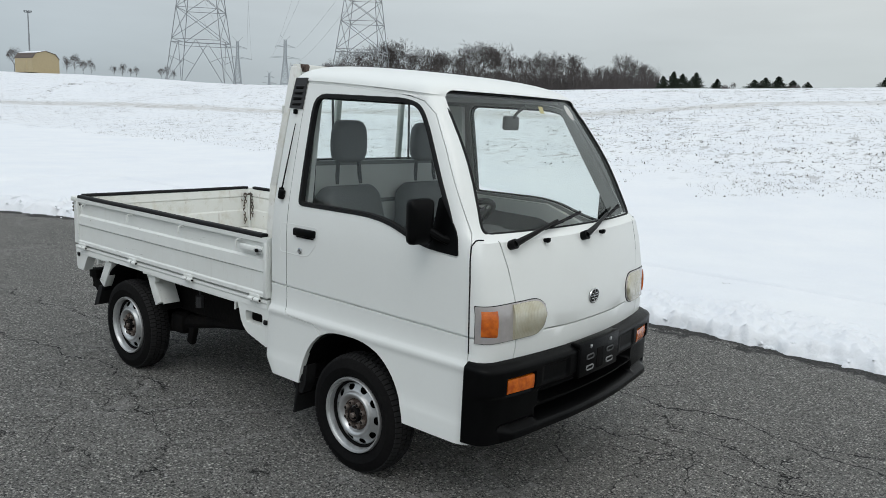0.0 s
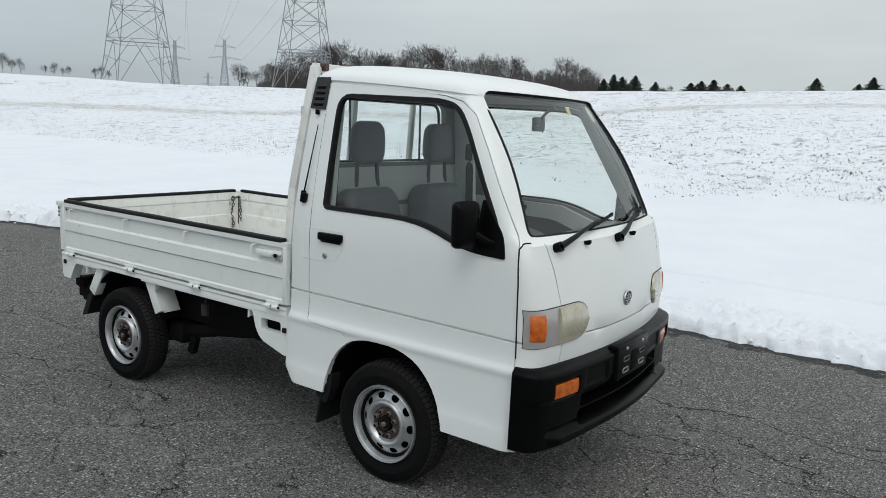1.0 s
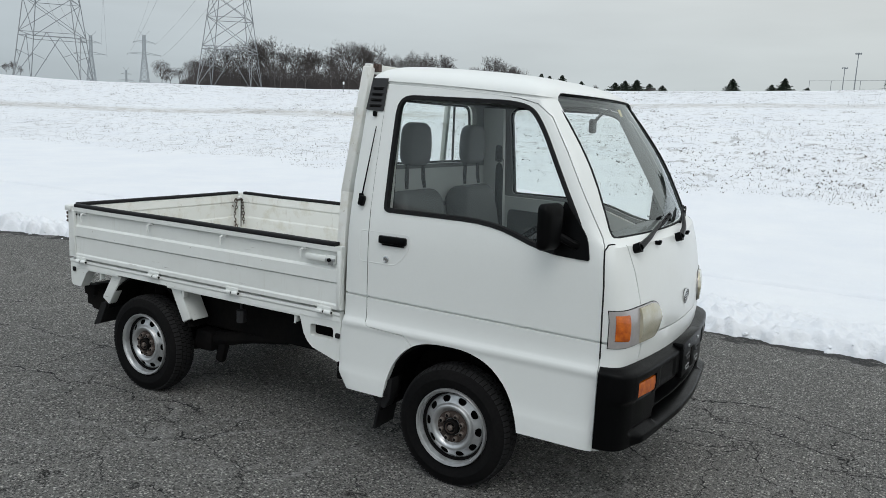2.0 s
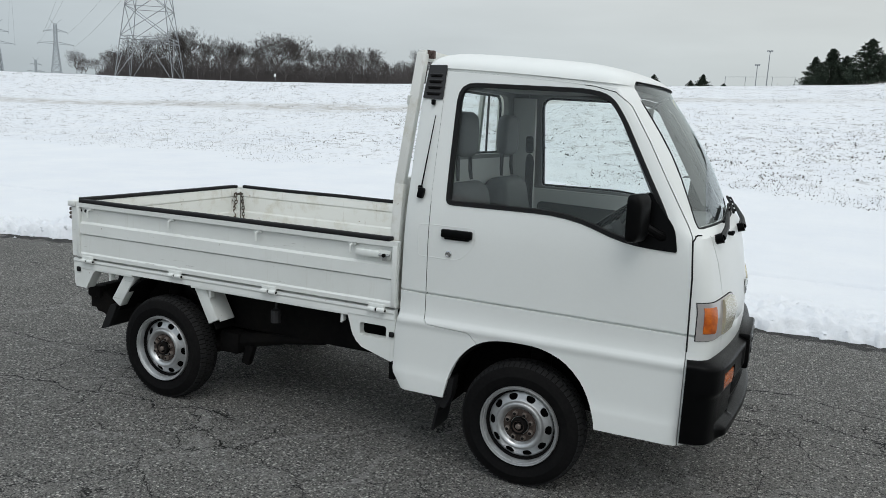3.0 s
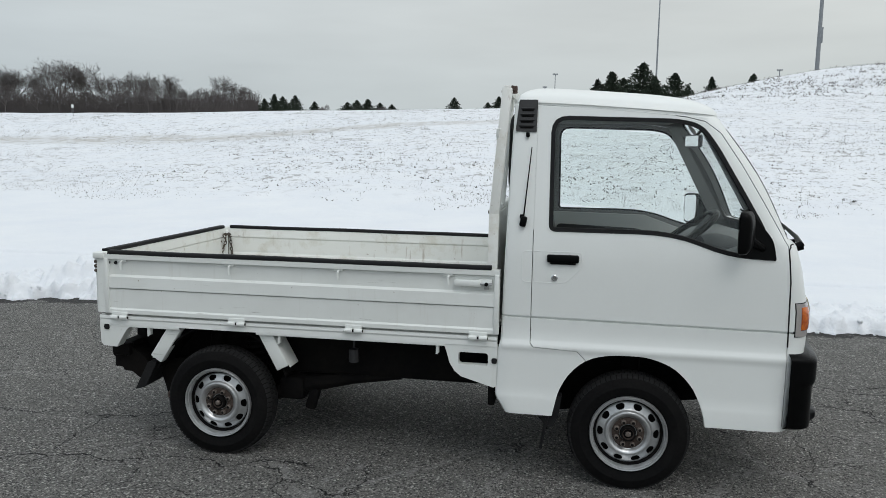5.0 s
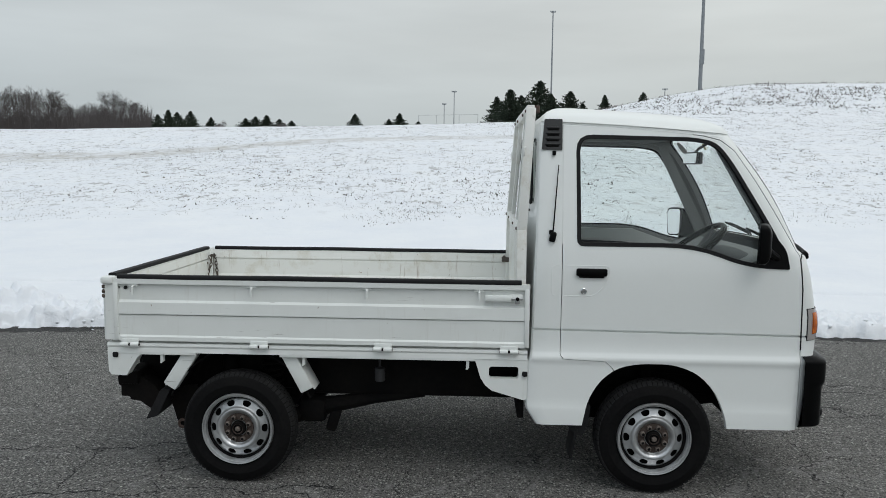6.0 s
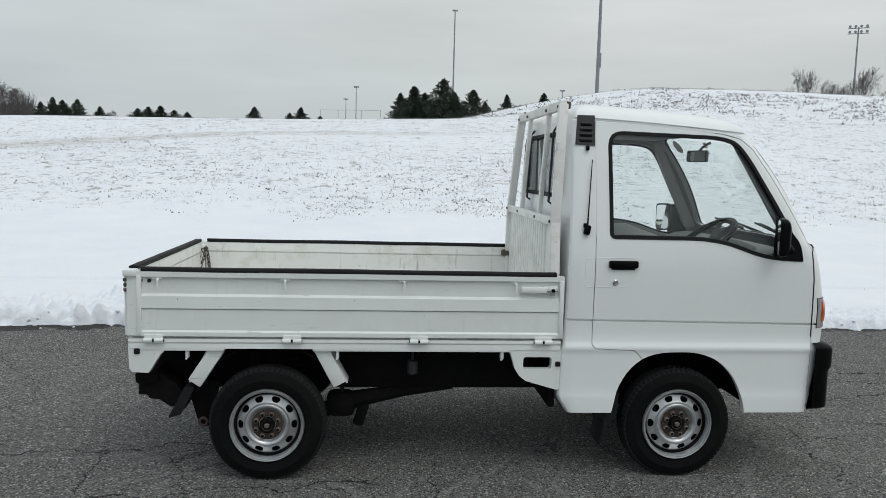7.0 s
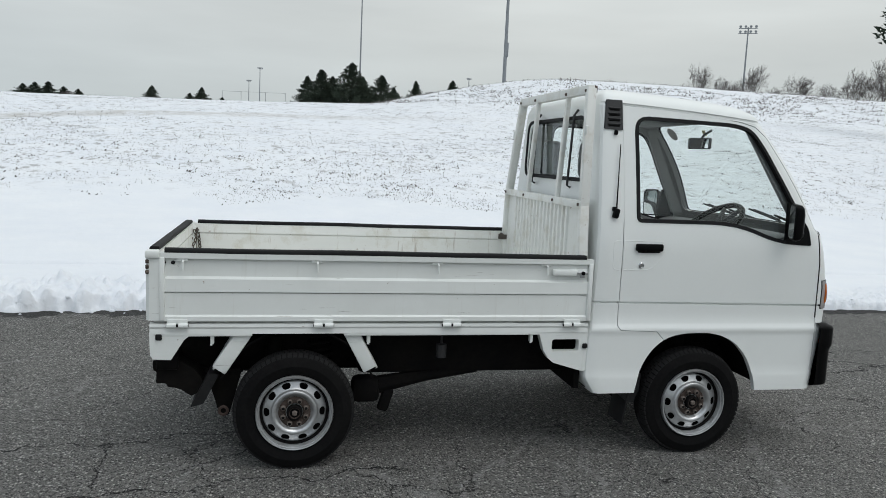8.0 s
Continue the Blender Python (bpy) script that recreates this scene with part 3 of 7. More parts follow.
def stubble():
    """Dead grass standing through the snow, in loose tufts."""
    rnd = random.Random(11)
    verts, faces = [], []

    def blade(x, y, z, h, lean, w):
        a = rnd.uniform(0, 6.283)
        dx, dy = math.cos(a) * w, math.sin(a) * w
        tx, ty = rnd.gauss(0, lean) * h, rnd.gauss(0, lean) * h
        i = len(verts)
        verts.extend(((x - dx, y - dy, z - 0.02), (x + dx, y + dy, z - 0.02), (x + tx, y + ty, z + h)))
        faces.append((i, i + 1, i + 2))
    count = 0
    while count < 22000:
        u = rnd.random() ** 1.5
        r = 15.0 + u * 75
        a = radians(rnd.uniform(-72, 44))
        x, y = 2.0 + r * math.sin(a), -3.6 + r * math.cos(a)
        if y < 11.6 + 1.3 * noise.noise((x * 0.3, 0, 0)):
            continue
        dens = noise.noise((x * 0.16, y * 0.12, 3)) + 0.7 * noise.noise((x * 0.7, y * 0.5, 8))
        if dens < rnd.uniform(-0.5, 0.5):
            continue
        z = land(x, y)
        count += 1
        if rnd.random() < 0.84:
            # a squat tuft, half buried
            wide = rnd.uniform(0.03, 0.13) * (1 + 0.5 * u)
            for _ in range(rnd.randint(6, 13)):
                blade(x + rnd.gauss(0, wide), y + rnd.gauss(0, wide), z, rnd.uniform(0.024, 0.052), 0.9, rnd.uniform(0.02, 0.045))
        else:
            for _ in range(rnd.randint(3, 7)):
                blade(x + rnd.gauss(0, 0.10), y + rnd.gauss(0, 0.10), z, rnd.uniform(0.06, 0.15) * (2.0 if rnd.random() < 0.05 else 1), 0.35, 0.004 + 0.008 * u)
    # a few twigs and leaves lying on the smooth snow by the lot
    for _ in range(26):
        x, y = rnd.uniform(-6, 9), rnd.uniform(4.2, 11.0)
        for _ in range(rnd.randint(2, 4)):
            blade(x + rnd.gauss(0, 0.03), y + rnd.gauss(0, 0.03), land(x, y) + 0.02, rnd.uniform(0.01, 0.02), 1.5, rnd.uniform(0.004, 0.010))
    # rough, weedy face of the far bank
    for _ in range(4200):
        x = rnd.uniform(3, 75)
        y = rnd.gauss(61, 4.5)
        if rnd.random() > smooth((x - 3) / 8) * 0.9 + 0.1 or noise.noise((x * 0.13, y * 0.3, 2.0)) < rnd.uniform(-0.35, 0.25):
            continue
        z = land(x, y)
        for _ in range(rnd.randint(3, 7)):
            blade(x + rnd.gauss(0, 0.25), y + rnd.gauss(0, 0.25), z, rnd.uniform(0.05, 0.15) * (2 if rnd.random() < 0.1 else 1), 0.9, 0.055)
    me = bpy.data.meshes.new("dead_grass")
    me.from_pydata(verts, [], faces)
    me.materials.append(M["grass"])
    tagged(new("dead_grass", me), "thin tufts of dead brown grass poking through snow", "grass", kind="stuff")


stubble()

# ---- the truck ----
truck = empty("pickup_truck", "small white cab-over kei pickup truck with open drop-side bed", "truck")

# the cab's skin: half-width and corner by height; the roof falls towards the front
WIDTH_Z = [0.30, 0.320, 0.385, 0.402, 0.414, 0.45, 0.588, 0.600, 0.609, 0.617, 0.626, 0.635, 0.645, 0.656, 0.700, 0.7402, 0.7412, 0.7488, 0.7498, 0.95, 1.03, 1.12, 1.30, 1.50, 1.60, 1.660, 1.665, 1.671, 1.675]
WIDTH_W = [0.670, 0.672, 0.6715, 0.6698, 0.6675, 0.6668, 0.6664, 0.667, 0.6695, 0.6715, 0.6715, 0.669, 0.6635, 0.6602, 0.658, 0.660, 0.645, 0.645, 0.660, 0.664, 0.662, 0.653, 0.623, 0.585, 0.563, 0.550, 0.544, 0.544, 0.549]
ROOF = [radians(a) for a in (12, 24, 36, 47, 57, 66, 74, 80, 85)]
WIDTH_Z += [1.675 + 0.086 * math.sin(a) ** 1.1 for a in ROOF]
WIDTH_W += [0.549 * math.cos(a) ** 0.50 for a in ROOF]
BOW = 0.08


def fall(x, z):
    return 0.055 * (max(0.0, x - 1.33) / 0.9) ** 1.5 * smooth((z - 1.25) / 0.38)


def width(z):
    return float(np.interp(z, WIDTH_Z, WIDTH_W))


def nose(z):
    """The skin's foremost x on the centre line, by level."""
    if z <= 1.115:
        return float(np.interp(z, [0.3, 0.62, 0.70, 0.83, 1.0, 1.09, 1.115], [2.60, 2.650, 2.658, 2.654, 2.622, 2.596, 2.566]))
    if z > 1.675:
        return 1.72 + (nose(1.675) - 1.72) * (width(z) / 0.549) ** 0.9
    x = 2.4
    for _ in range(6):
        x = 2.562 - 0.590 * (z - fall(x, z) - 1.115)
    return x + 0.030 * math.sin(math.pi * min(1.0, (z - 1.115) / 0.575))


def tail(z):
    return float(np.interp(z, [0.3, 0.345, 0.40, 0.58, 0.64, 1.66, 1.715, 1.745, 1.761], [1.375, 1.322, 1.306, 1.310, 1.325, 1.352, 1.375, 1.43, 1.54]))


def loop(z, thin=0.0):
    """The closed outline of the cab at one level, from the middle of the back round by the right side."""
    w, f, t = width(z) - thin, nose(z) - thin, tail(z) + thin
    r, rr = 0.07, 0.03
    half = [(t, -w * 0.9 * i / 5) for i in range(6)]
    half += [(t + rr * (1 - math.cos(a)), -(w - rr) - rr * math.sin(a)) for a in (0.3, 0.8, 1.57)]
    ya = w - r
    slope = 2 * BOW * ya / w ** 2
    ax, cx = f - BOW * (ya / w) ** 2, f - BOW * (ya / w) ** 2 - slope * r
    bx = cx - r
    half += [(t + rr + (bx - t - rr) * i / 24, -w) for i in range(1, 24)]
    for i in range(9):
        u = i / 8
        half.append((bx * (1 - u) ** 2 + cx * 2 * u * (1 - u) + ax * u * u, -(w * (1 - u) ** 2 + w * 2 * u * (1 - u) + ya * u * u)))
    half += [(f - BOW * (ya * (1 - i / 12) / w) ** 2, -ya * (1 - i / 12)) for i in range(1, 13)]
    return half + [(x, -y) for x, y in half[1:-1][::-1]]


def level_of(x, z):
    """The level whose fallen height at x is z."""
    q = z
    for _ in range(5):
        q = z + fall(x, q)
    return q


def side_y(x, z, off=0.0):
    return -(width(level_of(x, z)) + off)


def front_x(y, z, off=0.0):
    x = 2.35
    for _ in range(4):
        q = level_of(x, z)
        w, f = width(q), nose(q)
        ya = w - 0.07
        ax = f - BOW * (min(abs(y), ya) / w) ** 2
        if abs(y) > ya:
            # round the corner
            cx = ax - 2 * BOW * ya / w ** 2 * 0.07
            u = math.sqrt(max(0.0, min(1.0, (w - abs(y)) / 0.07)))
            x = (cx - 0.07) * (1 - u) ** 2 + cx * 2 * u * (1 - u) + ax * u * u
        else:
            x = ax
    return x + off


def cab_skin():
    bm = bmesh.new()
    levels = [q for q in WIDTH_Z if q > 0.31]
    levels = sorted(set(levels + [0.50, 0.55, 0.80, 0.85, 0.90, 1.0, 1.09, 1.2, 1.4]))

    def ring(z, thin, drop):
        slant = 0.010 * smooth((z - 0.66) / 0.05) * smooth((0.93 - z) / 0.12)  # the waist groove climbs to the rear
        return [bm.verts.new((x, y, z - fall(x, z) - drop + slant * (2.15 - x))) for x, y in loop(z, thin)]
    outer = [ring(z, 0, 0) for z in levels]
    inner = [ring(z, 0.028, 0) for z in levels if z < 1.63] + [ring(z, 0.028, 0.03) for z in (1.66, 1.71, 1.74)]
    for rings in (outer, inner):
        for a, b in zip(rings, rings[1:]):
            k = len(a)
            for j in range(k):
                bm.faces.new((a[j], a[(j + 1) % k], b[(j + 1) % k], b[j]))
        top = rings[-1]
        h = len(top) // 2
        for j in range(h - 1):
            bm.faces.new((top[j], top[j + 1], top[-j - 1], top[-j]) if j else (top[0], top[1], top[-1]))
        bm.faces.new((top[h - 1], top[h], top[h + 1]))
    k = len(outer[0])
    for j in range(k):
        bm.faces.new((outer[0][j], outer[0][(j + 1) % k], inner[0][(j + 1) % k], inner[0][j]))
    return bm


SIDE_WINDOW = rounded([(1.520, 1.125), (1.514, 1.618), (2.040, 1.608), (2.135, 1.588), (2.198, 1.508), (2.405, 1.145), (2.436, 1.035), (2.250, 1.043), (2.035, 1.125)], [0.03, 0.075, 0.045, 0.045, 0.05, 0.08, 0.03, 0.12, 0.14], 4)
WINDSCREEN = rounded([(-0.600, 1.108), (-0.500, 1.652), (0.500, 1.652), (0.600, 1.108)], [0.05, 0.06, 0.06, 0.05], 5)
REAR_WINDOW = rounded([(-0.46, 1.300), (-0.43, 1.612), (0.43, 1.612), (0.46, 1.300)], 0.07, 5)
ARCH = [(1.535, 0.2), (1.568, 0.36), (1.583, 0.432), (1.630, 0.520), (1.705, 0.583), (1.800, 0.606), (1.950, 0.607), (2.060, 0.570), (2.140, 0.492), (2.185, 0.395), (2.203, 0.31), (2.205, 0.2)]
DOOR = [(1.455, 0.640), (1.455, 1.663), (1.70, 1.650), (1.95, 1.630), (2.07, 1.617), (2.15, 1.598), (2.215, 1.55), (2.30, 1.42), (2.463, 1.140), (2.487, 1.095), (2.500, 0.95), (2.507, 0.66), (2.507, 0.25), (2.0, 0.25), (1.75, 0.48), (1.69, 0.578), (1.655, 0.612), (1.47, 0.620)]


def slab(poly, axis, a, b):
    return prism(bmesh.new(), poly, axis, a, b)


def strip(poly, w, axis, a, b):
    """A thin slot along an open line."""
    left, right = [], []
    for i, p in enumerate(poly):
        q0, q1 = Vector(poly[max(i - 1, 0)]), Vector(poly[min(i + 1, len(poly) - 1)])
        d = (q1 - q0).normalized()
        nn = Vector((-d.y, d.x)) * w / 2
        left.append(tuple(Vector(p) + nn))
        right.append(tuple(Vector(p) - nn))
    return slab(left + right[::-1], axis, a, b)


base_cuts = [("DIFFERENCE", slab(inset(SIDE_WINDOW, 0.008), "y", -1, 1)), ("DIFFERENCE", slab(inset(WINDSCREEN, 0.008), "x", 1.9, 2.9)),
             ("DIFFERENCE", slab(inset(REAR_WINDOW, 0.006), "x", 1.2, 1.45)), ("DIFFERENCE", slab(rounded(ARCH, 0.05, 3), "y", -1, 1)), ("DIFFERENCE", slab([(2.535, 0.2), (2.535, 0.612), (2.9, 0.612), (2.9, 0.2)], "y", -0.615, 0.615))]
skin = carve(cab_skin(), *base_cuts)
cab_cuts = [("DIFFERENCE", slab(DOOR, "y", -1, -0.46)), ("DIFFERENCE", slab(DOOR, "y", 0.46, 1))]
for sg in (-1, 1):
    cab_cuts.append(("DIFFERENCE", strip([(sg * 0.548, 1.095), (sg * 0.522, 0.96), (sg * 0.505, 0.86), (sg * 0.503, 0.74), (sg * 0.512, 0.60)], 0.005, "x", 2.40, 2.8)))
cab_cuts.append(("DIFFERENCE", strip([(-0.345, 0.744), (-0.2, 0.738), (0.2, 0.738), (0.345, 0.744)], 0.006, "x", 2.585, 2.8)))
door_mesh = {}
for sg in (-1, 1):
    door_mesh[sg] = carve(skin.copy(), ("INTERSECT", slab(inset(DOOR, 0.003), "y", -1 if sg < 0 else 0.46, -0.46 if sg < 0 else 1)))
cab = part("cab_body", carve(skin, *cab_cuts), M["paint"], truck, "white painted steel cab", 28)


def line_inside(ob):
    """Grey trim on the faces above the waist that look into the cab."""
    ob.data.materials.append(M["trim"])
    for p in ob.data.polygons:
        to = (Vector((1.9, 0.0, 1.2)) - p.center).normalized()
        if p.center.z > 1.02 and p.normal.dot(to) > 0.45:
            p.material_index = 1


line_inside(cab)


def flip(sg, p):
    return (p[0], p[1] if sg < 0 else -p[1], p[2])


def seal(bm, path, r, flat=0.6, up=None):
    return tube(bm, path, r, 8, True, flat, up)


def glass_sheet(name, pts_uv, place, parent, mat=None):
    """A pane: a filled outline, gridded so that it follows the curved skin."""
    us, vs = [p[0] for p in pts_uv], [p[1] for p in pts_uv]
    bm = bmesh.new()
    n = 14
    lo, hi = min(vs), max(vs)
    rows = []
    for i in range(n + 1):
        v = lo + (hi - lo) * (0.002 + 0.996 * i / n)
        cross = []
        for a, b in zip(pts_uv, pts_uv[1:] + pts_uv[:1]):
            if (a[1] - v) * (b[1] - v) < 0:
                cross.append(a[0] + (b[0] - a[0]) * (v - a[1]) / (b[1] - a[1]))
        if len(cross) >= 2:
            rows.append((v, min(cross), max(cross)))
    grid = [[bm.verts.new(place(a + (b - a) * j / 10, v)) for j in range(11)] for v, a, b in rows]
    for a, b in zip(grid, grid[1:]):
        for j in range(10):
            bm.faces.new((a[j], a[j + 1], b[j + 1], b[j]))
    ob = part(name, bm, mat or M["glass"], parent)
    ob.visible_shadow = False
    return ob


def make_door(sg):
    door = part("door", door_mesh[sg], M["paint"], truck, "white cab door with black window surround", 28)
    line_inside(door)
    # rubber round the window, wide and flat, and the black sail at its front corner
    line = dense(inset(SIDE_WINDOW, 0.009), 0.03)
    bm = bmesh.new()
    prof = [(-0.009, -0.004), (-0.008, 0.005), (0.006, 0.005), (0.009, 0.0), (0.009, -0.02), (-0.009, -0.02)]
    rings = []
    k = len(line)
    for i, (x, z) in enumerate(line):
        d = (Vector(line[(i + 1) % k]) - Vector(line[i - 1])).normalized()
        nx, nz = -d.y, d.x
        rings.append([bm.verts.new(flip(sg, (x + nx * u, side_y(x + nx * u, z + nz * u, v), z + nz * u))) for u, v in prof])
    for i in range(k):
        a, b = rings[i], rings[(i + 1) % k]
        for j in range(6):
            bm.faces.new((a[j], a[(j + 1) % 6], b[(j + 1) % 6], b[j]))
    bm_flange = bmesh.new()
    ln = [p for p in dense(DOOR, 0.04) if p[1] > 1.10 and p[0] < 2.05]
    rows = []
    for i, (x, z) in enumerate(ln):
        rows.append([bm_flange.verts.new(flip(sg, (x + dx, side_y(x, z, -0.0018), z + dz))) for dx, dz in ((-0.008, -0.008), (0.008, 0.008))])
    for a, b in zip(rows, rows[1:]):
        if (a[0].co - b[0].co).length < 0.08:
            bm_flange.faces.new((a[0], a[1], b[1], b[0]))
    part("door_flange", bm_flange, M["paint"], door, "white flange behind the door gap")
    part("window_rubber", bm, M["rubber"], door, "black rubber window seal")
    bm = bmesh.new()
    sail = rounded([(2.300, 1.045), (2.318, 1.25), (2.425, 1.12), (2.440, 1.036)], [0.01, 0.02, 0.03, 0.01], 3)
    rows = [[bm.verts.new(flip(sg, (x, side_y(x, z, o), z))) for x, z in sail] for o in (-0.012, 0.006)]
    bm.faces.new(rows[1])
    bm.faces.new(rows[0][::-1])
    for j in range(len(sail)):
        bm.faces.new((rows[0][j], rows[0][(j + 1) % len(sail)], rows[1][(j + 1) % len(sail)], rows[1][j]))
    part("mirror_sail", bm, M["plastic"], door, "black plastic corner plate")
    glass_sheet("door_window", inset(SIDE_WINDOW, 0.01), lambda x, z: flip(sg, (x, side_y(x, z, -0.016), z)), door)
    # the handle in its pressed recess, and the lock
    bm = bmesh.new()
    box(bm, flip(sg, (1.585, side_y(1.585, 1.012, 0.008), 1.012)), (0.135, 0.022, 0.034), None, 0.007)
    box(bm, flip(sg, (1.585, side_y(1.585, 1.005, 0.002), 1.002)), (0.110, 0.018, 0.030), None, 0.004)
    part("door_handle", bm, M["plastic"], door, "black plastic pull handle")
    bm = bmesh.new()
    lathe(bm, [(0.0135, 0.004), (0.0135, -0.005 * 1), (0.010, -0.007), (0.009, -0.004), (0.003, -0.004)], 20, flip(sg, (1.552, side_y(1.552, 0.928), 0.928)), False)
    part("door_lock", bm, M["chrome"], door, "round chrome key lock")
    bm = bmesh.new()
    pan = rounded([(1.462, 0.906), (1.462, 1.040), (1.664, 1.040), (1.664, 0.975), (1.600, 0.906)], [0.004, 0.004, 0.02, 0.03, 0.03], 4)
    tube(bm, [flip(sg, (x, side_y(x, z, -0.0006), z)) for x, z in dense(pan, 0.02)], 0.0021, 6, True)
    part("handle_pressing", bm, M["paint"], door, "pressed outline round the handle")
    # the mirror on its arm
    arm = bmesh.new()
    tube(arm, [flip(sg, (2.385, -0.650, 1.085)), flip(sg, (2.370, -0.675, 1.095)), flip(sg, (2.33, -0.70, 1.12))], [0.018, 0.015, 0.016], 10)
    mir = part("side_mirror", arm, M["plastic"], door, "black plastic door mirror")
    c = Vector(flip(sg, (2.306, -0.722, 1.152)))
    turn = Matrix.Rotation(radians(-22 if sg < 0 else 36), 3, "Z")
    bm = bmesh.new()
    shape = rounded([(-0.053, -0.088), (-0.057, 0.085), (0.050, 0.090), (0.047, -0.083)], 0.026, 5)
    layers = []
    for dx, sc in ((-0.021, 0.90), (-0.019, 0.985), (-0.008, 1.0), (0.008, 0.96), (0.019, 0.82), (0.026, 0.55)):
        layers.append([bm.verts.new(c + turn @ Vector((dx, y * sc * (1 if sg < 0 else -1), z * sc))) for y, z in shape])
    for a, b in zip(layers, layers[1:]):
        for j in range(len(shape)):
            bm.faces.new((a[j], a[(j + 1) % len(shape)], b[(j + 1) % len(shape)], b[j]))
    bm.faces.new(layers[0])
    bm.faces.new(layers[-1])
    part("mirror_housing", bm, M["plastic"], mir)
    bm = bmesh.new()
    fc = [bm.verts.new(c + turn @ Vector((-0.0235, y * 0.86 * (1 if sg < 0 else -1), z * 0.88))) for y, z in shape]
    bm.faces.new(fc)
    part("mirror_glass", bm, M["mirror"], mir, "silvered mirror glass")
    # inner lining: pale top rail, dark panel, arm rest
    bm = bmesh.new()
    low = [(1.48, 0.52), (1.48, 1.120), (2.02, 1.112), (2.24, 1.035), (2.45, 1.025), (2.47, 0.60), (2.25, 0.60), (2.08, 0.66), (1.68, 0.66), (1.62, 0.60)]
    prism(bm, low, "y", *sorted((sg * 0.600, sg * 0.632)))
    part("door_lining", bm, M["trim_light"], door, "light grey door lining")
    bm = bmesh.new()
    prism(bm, rounded([(1.52, 0.62), (1.52, 1.05), (1.98, 1.035), (2.20, 0.965), (2.40, 0.955), (2.42, 0.66)], 0.03), "y", *sorted((sg * 0.590, sg * 0.600)))
    box(bm, (1.75, sg * 0.575, 0.93), (0.26, 0.05, 0.045), None, 0.012)
    part("door_pocket_panel", bm, M["trim_dark"], door, "dark grey door panel")
    return door


make_door(-1)
make_door(1)
for sg in (-1, 1):
    bm = bmesh.new()
    pan = rounded([(1.452, 0.906), (1.412, 0.906), (1.412, 1.040), (1.452, 1.040)], [0.003, 0.02, 0.02, 0.003], 4)
    tube(bm, [flip(sg, (x, side_y(x, z, -0.0006), z)) for x, z in dense(pan, 0.02, False)], 0.0021, 6)
    part("pillar_pressing", bm, M["paint"], truck, "pressed outline beside the door")

# windscreen, rear window and their rubbers
bm = bmesh.new()
seal(bm, [(front_x(y, z, -0.003 - 0.008 * smooth((z - 1.54) / 0.07)), y, z) for y, z in dense(inset(WINDSCREEN, 0.007), 0.03)], 0.008, 0.5, (1, 0, 0.55))
part("windscreen_rubber", bm, M["rubber"], truck, "black rubber windscreen seal")
ws = glass_sheet("windscreen", inset(WINDSCREEN, 0.008), lambda y, z: (front_x(y, z, -0.012), y, z), truck)
bm = bmesh.new()
seal(bm, [(1.330, y, z) for y, z in dense(inset(REAR_WINDOW, 0.006), 0.03)], 0.010, 0.6, (1, 0, 0))
part("rear_window_rubber", bm, M["rubber"], truck, "black rubber rear window seal")
glass_sheet("rear_window", inset(REAR_WINDOW, 0.006), lambda y, z: (1.345, y, z), truck)


def skin_at(s, z, off):
    """A point on the nose, s along the outline from the centre line (right is negative), off outwards."""
    w, f = width(z), nose(z)
    r = 0.07
    ya = w - r
    a = abs(s)
    g = 1 if s > 0 else -1
    slope = 2 * BOW * ya / w ** 2
    if a <= ya:
        x, y = f - BOW * (a / w) ** 2, a
        nx, ny = 1.0, 2 * BOW * a / w ** 2
    else:
        ax, cx = f - BOW * (ya / w) ** 2, f - BOW * (ya / w) ** 2 - slope * r
        bx = cx - r
        u = (a - ya) / (1.62 * r)
        if u <= 1:
            u = 1 - u
            x = bx * (1 - u) ** 2 + cx * 2 * u * (1 - u) + ax * u * u
            y = w * (1 - u) ** 2 + w * 2 * u * (1 - u) + ya * u * u
            nx, ny = u + 0.02, 1.02 - u
            if u > 0.98:
                nx, ny = 1.0, slope
        else:
            x, y = bx - (a - ya - 1.62 * r), w
            nx, ny = 0.0, 1.0
    ln = math.hypot(nx, ny)
    return Vector((x + nx / ln * off, g * (y + ny / ln * off), z))


def nose_patch(bm, s0, s1, lo, hi, off, n=24, rows=8, back=-0.004, swell=0.004):
    """A raised pad on the nose between s0 and s1 with lower and upper edges lo(s), hi(s)."""
    grid = []
    us = [0.0] + [i / n for i in range(n + 1)] + [1.0]
    ts = [0.0] + [j / rows for j in range(rows + 1)] + [1.0]
    for i, u in enumerate(us):
        s = s0 + (s1 - s0) * u
        a, b = lo(s), hi(s)
        col = []
        for j, t in enumerate(ts):
            edge = i in (0, len(us) - 1) or j in (0, len(ts) - 1)
            bulge = swell * (1 - (2 * t - 1) ** 2)
            col.append(bm.verts.new(skin_at(s, a + (b - a) * t, back if edge else off + bulge)))
        grid.append(col)
    for a, b in zip(grid, grid[1:]):
        for j in range(len(ts) - 1):
            bm.faces.new((a[j], b[j], b[j + 1], a[j + 1]))
    return bm


def lamp_round(s, s_in, s_out, mid, half, r_in):
    """The half-height of the headlamp at s: square outside, well rounded inside."""
    d = abs(abs(s) - s_in)
    return half * (1 - max(0.0, 1 - d / r_in) ** 2.6) ** 0.5 + 0.002


